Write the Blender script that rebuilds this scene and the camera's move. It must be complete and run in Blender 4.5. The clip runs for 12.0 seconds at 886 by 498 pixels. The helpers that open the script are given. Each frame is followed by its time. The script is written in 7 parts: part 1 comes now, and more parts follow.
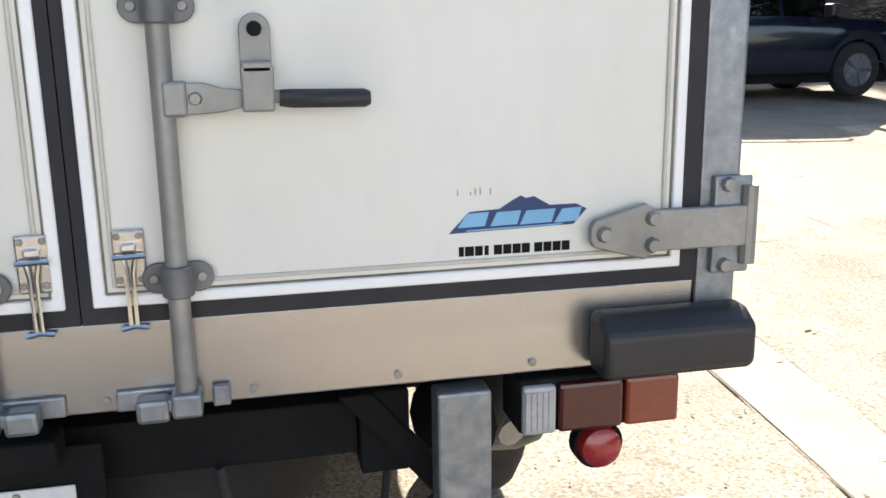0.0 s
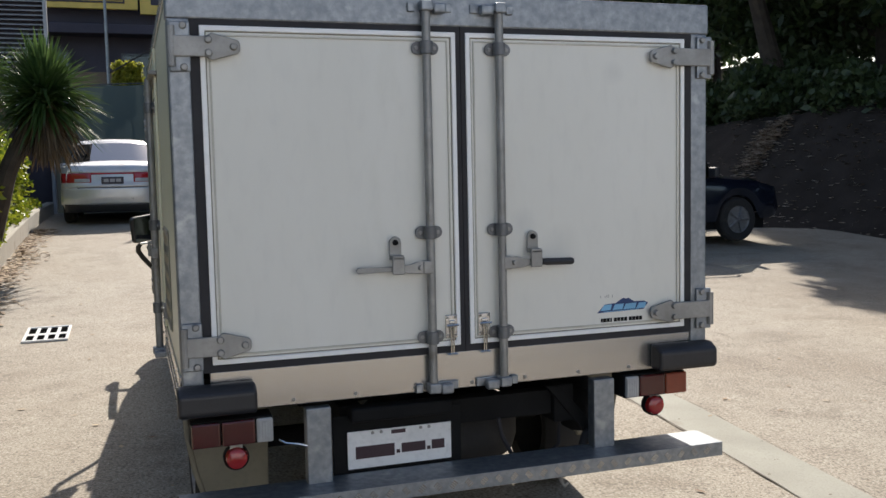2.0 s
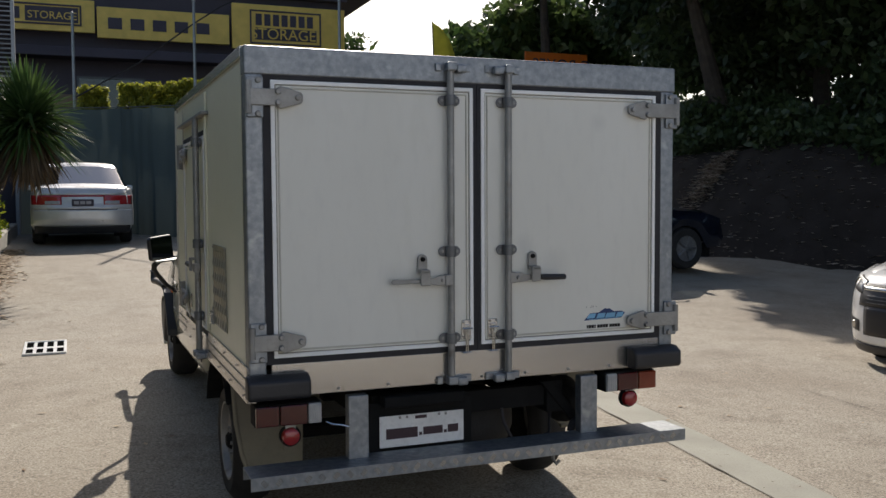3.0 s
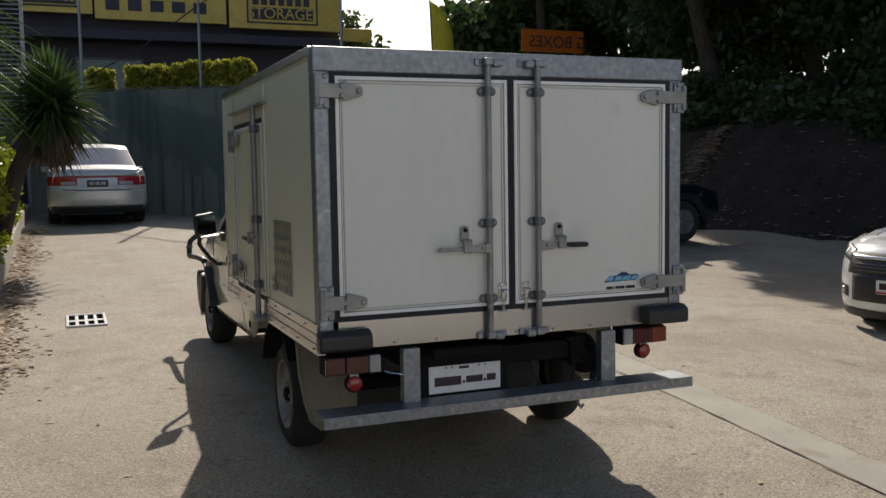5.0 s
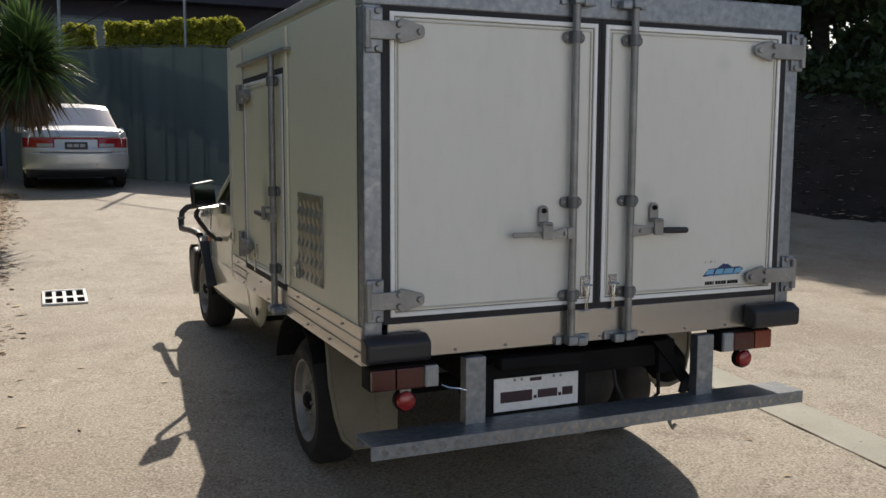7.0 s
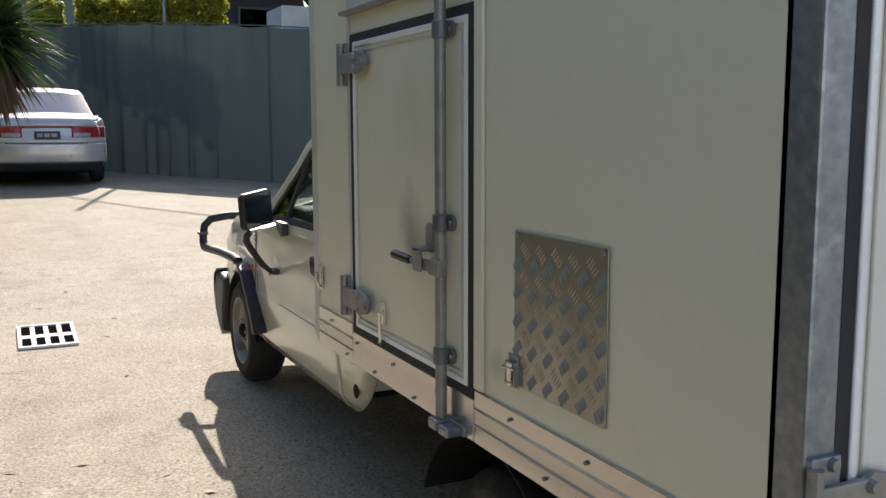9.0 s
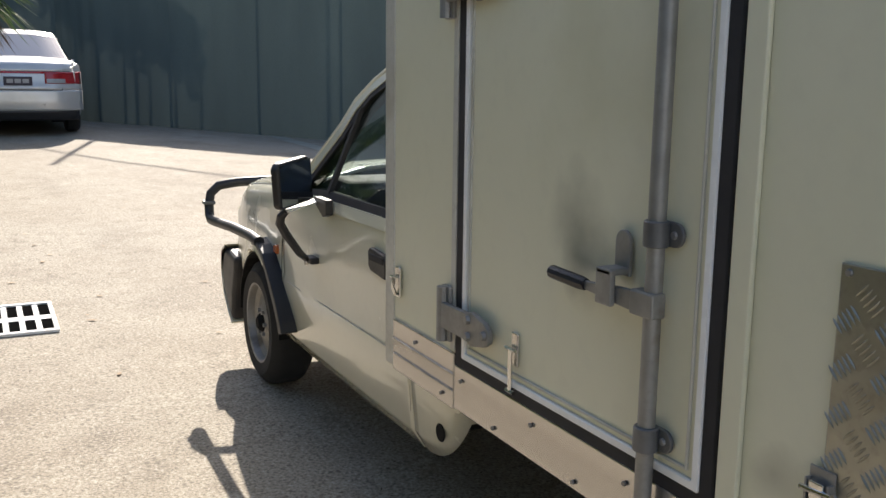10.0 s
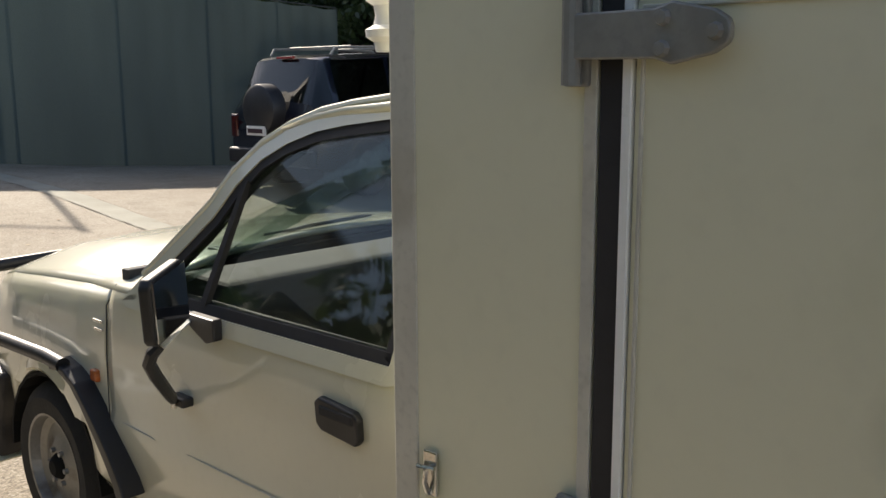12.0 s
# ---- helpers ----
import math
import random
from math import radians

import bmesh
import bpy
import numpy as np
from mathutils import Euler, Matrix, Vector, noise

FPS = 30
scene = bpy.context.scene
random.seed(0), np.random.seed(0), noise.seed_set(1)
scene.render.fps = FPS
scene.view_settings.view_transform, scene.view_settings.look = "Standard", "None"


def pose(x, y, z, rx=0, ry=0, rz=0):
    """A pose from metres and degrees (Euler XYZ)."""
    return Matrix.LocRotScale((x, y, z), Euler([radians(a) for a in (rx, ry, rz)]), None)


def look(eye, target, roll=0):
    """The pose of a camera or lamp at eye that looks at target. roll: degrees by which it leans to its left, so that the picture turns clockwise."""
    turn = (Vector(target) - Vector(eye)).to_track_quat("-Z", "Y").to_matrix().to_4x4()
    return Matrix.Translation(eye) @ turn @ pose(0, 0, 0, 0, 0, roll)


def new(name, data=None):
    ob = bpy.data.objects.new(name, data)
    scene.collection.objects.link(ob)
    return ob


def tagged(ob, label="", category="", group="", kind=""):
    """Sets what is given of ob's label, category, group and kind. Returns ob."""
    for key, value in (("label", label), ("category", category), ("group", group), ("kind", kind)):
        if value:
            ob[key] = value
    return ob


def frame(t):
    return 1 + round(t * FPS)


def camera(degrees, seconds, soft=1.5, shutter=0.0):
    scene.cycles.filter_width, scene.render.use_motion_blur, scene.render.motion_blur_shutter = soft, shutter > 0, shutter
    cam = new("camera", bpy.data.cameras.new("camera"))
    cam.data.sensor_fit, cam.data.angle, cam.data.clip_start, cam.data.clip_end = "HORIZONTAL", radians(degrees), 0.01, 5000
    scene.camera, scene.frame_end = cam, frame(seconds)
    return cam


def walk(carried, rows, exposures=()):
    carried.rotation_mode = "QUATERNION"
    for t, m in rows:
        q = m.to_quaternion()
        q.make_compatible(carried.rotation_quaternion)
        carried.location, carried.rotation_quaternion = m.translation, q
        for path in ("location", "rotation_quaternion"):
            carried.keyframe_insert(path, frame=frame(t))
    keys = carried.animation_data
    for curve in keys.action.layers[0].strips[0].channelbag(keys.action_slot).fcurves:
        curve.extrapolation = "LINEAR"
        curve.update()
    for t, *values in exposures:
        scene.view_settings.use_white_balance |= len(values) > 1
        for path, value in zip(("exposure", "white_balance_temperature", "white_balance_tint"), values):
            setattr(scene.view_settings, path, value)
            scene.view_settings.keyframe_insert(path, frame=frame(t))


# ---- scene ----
cam = camera(51.0, 12.0)
PATH = [
    (0, (0.221, -1.261, 1.22), (0.636, 0.639, 0.751), -0.8),
    (0.5, (-0.059, -1.784, 1.297), (0.464, 0.122, 0.986), -1.1),
    (0.7, (-0.176, -1.996, 1.299), (0.357, -0.081, 1.079), -0.5),
    (1, (-0.379, -2.265, 1.375), (0.162, -0.353, 1.152), 0.6),
    (1.5, (-0.687, -2.678, 1.421), (-0.145, -0.765, 1.209), 0.2),
    (2, (-1.063, -2.945, 1.449), (-0.427, -1.057, 1.282), -1.2),
    (2.5, (-1.307, -3.223, 1.461), (-0.598, -1.357, 1.338), -0.6),
    (3, (-1.539, -3.474, 1.463), (-0.796, -1.62, 1.353), -0.3),
    (3.2, (-1.645, -3.554, 1.447), (-0.887, -1.707, 1.331), -0.4),
    (4.8, (-1.909, -3.899, 1.461), (-1.179, -2.043, 1.311), -0.9),
    (5, (-1.939, -3.913, 1.475), (-1.187, -2.067, 1.315), -0.9),
    (5.5, (-1.981, -3.908, 1.478), (-1.175, -2.086, 1.305), -0.5),
    (6, (-1.924, -3.766, 1.461), (-1.127, -1.94, 1.285), 0.6),
    (6.5, (-1.926, -3.44, 1.456), (-1.154, -1.607, 1.245), 0.6),
    (7, (-1.937, -3.001, 1.462), (-1.147, -1.177, 1.237), 0.2),
    (7.5, (-1.907, -2.495, 1.474), (-1.145, -0.66, 1.246), 0.4),
    (7.7, (-1.917, -2.273, 1.471), (-1.156, -0.438, 1.242), 0.2),
    (9.3, (-1.998, -0.693, 1.49), (-1.13, 1.088, 1.216), 0.1),
    (9.5, (-1.997, -0.492, 1.479), (-1.122, 1.282, 1.184), 0.4),
    (10, (-1.959, 0.015, 1.489), (-1.071, 1.771, 1.132), 0.7),
    (10.5, (-1.973, 0.565, 1.499), (-1.023, 2.271, 1.069), 0.2),
    (11, (-1.978, 0.983, 1.541), (-0.907, 2.617, 1.117), 0.0),
    (11.5, (-2.009, 1.168, 1.652), (-0.765, 2.701, 1.333), -0.4),
    (12, (-2.075, 1.204, 1.64), (-0.64, 2.55, 1.283), -0.3),
]
EXPOSURES = [(0, 2.04, 6700, 12), (0.2, 1.61, 6550, 12), (0.4, 1.36, 6400, 12), (0.8, 1.18, 6350, 12), (1.2, 1.26, 6400, 12), (1.6, 1.3, 6500, 12), (2.1, 0.94, 6500, 12), (2.6, 0.74, 6500, 12), (3.2, 0.46, 6600, 12), (5.0, 0.41, 6750, 12), (6.2, 0.46, 6750, 12), (7.7, 1.02, 6700, 12), (9.3, 1.32, 6550, 12), (10.5, 1.46, 6600, 12), (11.3, 1.44, 6750, 12), (11.6, 1.33, 6800, 12), (12, 1.13, 6950, 12)]
walk(cam, [(t, look(eye, target, roll)) for t, eye, target, roll in PATH], EXPOSURES)

# ---------------------------------------------------------------- light
world = bpy.data.worlds.new("sky")
scene.world = world
world.use_nodes = True
wn = world.node_tree.nodes
sky = wn.new("ShaderNodeTexSky")
sky.sky_type = "NISHITA"
sky.sun_disc = False
SUN_EL, SUN_AZ = radians(33.4), radians(16.5)          # azimuth: from +y towards +x
sky.sun_elevation = SUN_EL
sky.sun_rotation = SUN_AZ
sky.air_density, sky.dust_density = 1.0, 1.5
wn["Background"].inputs["Strength"].default_value = 0.085
world.node_tree.links.new(sky.outputs["Color"], wn["Background"].inputs["Color"])
sun = new("sun", bpy.data.lights.new("sun", "SUN"))
sun.data.energy, sun.data.angle, sun.data.color = 3.7, radians(0.53), (1.0, 0.93, 0.82)
sun_dir = Vector((math.sin(SUN_AZ) * math.cos(SUN_EL), math.cos(SUN_AZ) * math.cos(SUN_EL), math.sin(SUN_EL)))
sun.matrix_world = look(sun_dir * 60, (0, 0, 0))


# ---------------------------------------------------------------- materials
def material(name, colour, rough=0.6, metal=0.0, second=None, scale=6.0, grain=60.0, bump=0.1, mix=0.5, spec=0.5,
             coat=0.0, stain=None, stain_scale=2.0, stain_at=0.6, per_piece=0.0, detail=6.0, stretch=(1, 1, 1), fine=0.6, grime=(), grime_colour=(0.3, 0.3, 0.28), see_through=0.0):
    """A surface with large blotches (second colour), fine grain, optional stains and fine relief."""
    m = bpy.data.materials.new(name)
    m.use_nodes = True
    n, l = m.node_tree.nodes, m.node_tree.links
    b = n["Principled BSDF"]
    b.inputs["Roughness"].default_value, b.inputs["Metallic"].default_value = rough, metal
    b.inputs["Specular IOR Level"].default_value = spec
    b.inputs["Coat Weight"].default_value = coat
    b.inputs["Coat Roughness"].default_value = 0.05
    tc = n.new("ShaderNodeTexCoord")
    mp = n.new("ShaderNodeMapping")
    mp.inputs["Scale"].default_value = stretch
    l.new(tc.outputs["Object"], mp.inputs["Vector"])

    def noise_node(s, d=detail):
        t = n.new("ShaderNodeTexNoise")
        t.inputs["Scale"].default_value, t.inputs["Detail"].default_value = s, d
        l.new(mp.outputs["Vector"], t.inputs["Vector"])
        return t

    def mixer(fac, a, bb):
        x = n.new("ShaderNodeMix")
        x.data_type = "RGBA"
        l.new(fac, x.inputs["Factor"])
        for socket, value in ((x.inputs["A"], a), (x.inputs["B"], bb)):
            if isinstance(value, tuple):
                socket.default_value = (*value, 1)
            else:
                l.new(value, socket)
        return x.outputs["Result"]

    def ramp(src, lo, hi, top=1.0):
        r = n.new("ShaderNodeMapRange")
        r.inputs["From Min"].default_value, r.inputs["From Max"].default_value = lo, hi
        r.inputs["To Max"].default_value = top
        l.new(src, r.inputs["Value"])
        return r.outputs["Result"]

    second = second or tuple(c * 0.8 for c in colour)
    big, small = noise_node(scale), noise_node(grain, 3.0)
    out = mixer(ramp(big.outputs["Fac"], 0.5 - mix / 2.5, 0.5 + mix / 2.5), colour, second)
    dark = tuple(c * 0.72 for c in colour)
    out = mixer(ramp(small.outputs["Fac"], 0.5, 0.75, fine), out, dark)
    if stain:
        st = noise_node(stain_scale, 8.0)
        out = mixer(ramp(st.outputs["Fac"], stain_at, stain_at + 0.12, 0.8), out, stain)
    for gx, gy, gz, gr in grime:
        # hand marks: a soft worn patch with an uneven edge
        dist, wob, add = n.new("ShaderNodeVectorMath"), noise_node(9.0, 5.0), n.new("ShaderNodeMath")
        dist.operation = "DISTANCE"
        l.new(tc.outputs["Object"], dist.inputs[0])
        dist.inputs[1].default_value = (gx, gy, gz)
        add.operation = "MULTIPLY_ADD"
        l.new(wob.outputs["Fac"], add.inputs[0])
        add.inputs[1].default_value = gr * 1.3
        l.new(dist.outputs["Value"], add.inputs[2])
        out = mixer(ramp(add.outputs[0], gr * 1.75, gr * 0.5, 0.55), out, grime_colour)
    if per_piece:
        info = n.new("ShaderNodeObjectInfo")
        out = mixer(ramp(info.outputs["Random"], 0.0, 1.0, per_piece), out, tuple(c * 0.5 for c in colour))
    l.new(out, b.inputs["Base Color"])
    rr = n.new("ShaderNodeMapRange")
    rr.inputs["To Min"].default_value, rr.inputs["To Max"].default_value = max(rough - 0.1, 0.02), min(rough + 0.12, 1)
    l.new(big.outputs["Fac"], rr.inputs["Value"])
    l.new(rr.outputs["Result"], b.inputs["Roughness"])
    if bump:
        bp = n.new("ShaderNodeBump")
        bp.inputs["Strength"].default_value, bp.inputs["Distance"].default_value = bump, 0.01
        l.new(small.outputs["Fac"], bp.inputs["Height"])
        l.new(bp.outputs["Normal"], b.inputs["Normal"])
    if see_through:
        # woven cloth lets some of the light behind it through
        tl, ms = n.new("ShaderNodeBsdfTranslucent"), n.new("ShaderNodeMixShader")
        l.new(out, tl.inputs["Color"])
        ms.inputs["Fac"].default_value = see_through
        l.new(b.outputs[0], ms.inputs[1])
        l.new(tl.outputs[0], ms.inputs[2])
        l.new(ms.outputs[0], n["Material Output"].inputs["Surface"])
    return m


def glass_material(name, tint=(0.85, 0.9, 0.88), rough=0.0, clear=0.92, ior=1.55):
    m = bpy.data.materials.new(name)
    m.use_nodes = True
    n, l = m.node_tree.nodes, m.node_tree.links
    n.remove(n["Principled BSDF"])
    gloss, through_it, mixed, fres = n.new("ShaderNodeBsdfGlossy"), n.new("ShaderNodeBsdfTransparent"), n.new("ShaderNodeMixShader"), n.new("ShaderNodeLayerWeight")
    gloss.inputs["Roughness"].default_value = rough
    through_it.inputs["Color"].default_value = (*[c * clear for c in tint], 1)
    fres.inputs["Blend"].default_value = 0.5
    f0 = ((ior - 1) / (ior + 1)) ** 2
    power, scaled = n.new("ShaderNodeMath"), n.new("ShaderNodeMath")
    power.operation, scaled.operation = "POWER", "MULTIPLY_ADD"
    power.inputs[1].default_value = 5.0
    scaled.inputs[1].default_value, scaled.inputs[2].default_value = 1 - f0, f0
    l.new(fres.outputs["Facing"], power.inputs[0])
    l.new(power.outputs[0], scaled.inputs[0])
    l.new(scaled.outputs[0], mixed.inputs["Fac"])
    l.new(through_it.outputs[0], mixed.inputs[1])
    l.new(gloss.outputs[0], mixed.inputs[2])
    l.new(mixed.outputs[0], n["Material Output"].inputs["Surface"])
    return m


def leaf_material(name, colour, second, gloss=0.45, through_light=0.35):
    m = bpy.data.materials.new(name)
    m.use_nodes = True
    n, l = m.node_tree.nodes, m.node_tree.links
    b = n["Principled BSDF"]
    geo, mx, tl, ad = n.new("ShaderNodeNewGeometry"), n.new("ShaderNodeMix"), n.new("ShaderNodeBsdfTranslucent"), n.new("ShaderNodeMixShader")
    mx.data_type = "RGBA"
    mx.inputs["A"].default_value, mx.inputs["B"].default_value = (*colour, 1), (*second, 1)
    l.new(geo.outputs["Random Per Island"], mx.inputs["Factor"])
    l.new(mx.outputs["Result"], b.inputs["Base Color"])
    l.new(mx.outputs["Result"], tl.inputs["Color"])
    b.inputs["Roughness"].default_value = gloss
    ad.inputs["Fac"].default_value = through_light
    l.new(b.outputs[0], ad.inputs[1])
    l.new(tl.outputs[0], ad.inputs[2])
    l.new(ad.outputs[0], n["Material Output"].inputs["Surface"])
    return m


def concrete_material(name):
    """Old driveway concrete with exposed pebbles, broad stains, tyre grime and fine grit."""
    m = bpy.data.materials.new(name)
    m.use_nodes = True
    n, l = m.node_tree.nodes, m.node_tree.links
    b = n["Principled BSDF"]
    tc = n.new("ShaderNodeTexCoord")

    def tex(kind, scale, detail=5.0):
        t = n.new(kind)
        t.inputs["Scale"].default_value = scale
        if kind == "ShaderNodeTexNoise":
            t.inputs["Detail"].default_value, t.inputs["Roughness"].default_value = detail, 0.62
        l.new(tc.outputs["Object"], t.inputs["Vector"])
        return t

    def blend(src, lo, hi, top, under, colour):
        r, x = n.new("ShaderNodeMapRange"), n.new("ShaderNodeMix")
        r.inputs["From Min"].default_value, r.inputs["From Max"].default_value, r.inputs["To Max"].default_value = lo, hi, top
        l.new(src, r.inputs["Value"])
        x.data_type = "RGBA"
        l.new(r.outputs["Result"], x.inputs["Factor"])
        l.new(under, x.inputs["A"])
        x.inputs["B"].default_value = (*colour, 1)
        return x.outputs["Result"]

    base = n.new("ShaderNodeRGB")
    base.outputs[0].default_value = (0.36, 0.318, 0.25, 1)
    patch, mid, grit, fines = tex("ShaderNodeTexNoise", 0.28, 6), tex("ShaderNodeTexNoise", 1.7, 8), tex("ShaderNodeTexNoise", 78.0, 4), tex("ShaderNodeTexNoise", 150.0, 3)
    peb = tex("ShaderNodeTexVoronoi", 58.0)
    out = blend(patch.outputs["Fac"], 0.42, 0.62, 0.85, base.outputs[0], (0.26, 0.21, 0.152))
    out = blend(mid.outputs["Fac"], 0.52, 0.70, 0.75, out, (0.20, 0.162, 0.12))
    blot = tex("ShaderNodeTexNoise", 5.5, 7)
    out = blend(blot.outputs["Fac"], 0.56, 0.70, 0.55, out, (0.17, 0.135, 0.098))
    out = blend(blot.outputs["Fac"], 0.42, 0.30, 0.45, out, (0.47, 0.415, 0.33))
    out = blend(mid.outputs["Fac"], 0.44, 0.28, 0.6, out, (0.44, 0.385, 0.31))
    out = blend(grit.outputs["Fac"], 0.50, 0.64, 0.8, out, (0.12, 0.102, 0.08))
    out = blend(grit.outputs["Fac"], 0.46, 0.32, 0.75, out, (0.56, 0.515, 0.44))
    pits = tex("ShaderNodeTexVoronoi", 33.0)
    few = n.new("ShaderNodeSeparateColor")
    l.new(pits.outputs["Color"], few.inputs["Color"])
    size = n.new("ShaderNodeMath")
    size.operation = "MULTIPLY_ADD"
    size.inputs[1].default_value, size.inputs[2].default_value = -0.75, 0.42
    l.new(few.outputs["Red"], size.inputs[0])
    depth = n.new("ShaderNodeMath")
    depth.operation = "SUBTRACT"
    l.new(size.outputs[0], depth.inputs[0])
    l.new(pits.outputs["Distance"], depth.inputs[1])
    out = blend(depth.outputs[0], 0.0, 0.10, 0.55, out, (0.10, 0.084, 0.066))
    out = blend(peb.outputs["Distance"], 0.32, 0.12, 0.45, out, (0.46, 0.41, 0.34))
    out = blend(fines.outputs["Fac"], 0.55, 0.75, 0.5, out, (0.13, 0.105, 0.08))
    l.new(out, b.inputs["Base Color"])
    b.inputs["Roughness"].default_value = 0.88
    bp = n.new("ShaderNodeBump")
    bp.inputs["Strength"].default_value, bp.inputs["Distance"].default_value = 0.55, 0.006
    l.new(fines.outputs["Fac"], bp.inputs["Height"])
    l.new(bp.outputs["Normal"], b.inputs["Normal"])
    return m


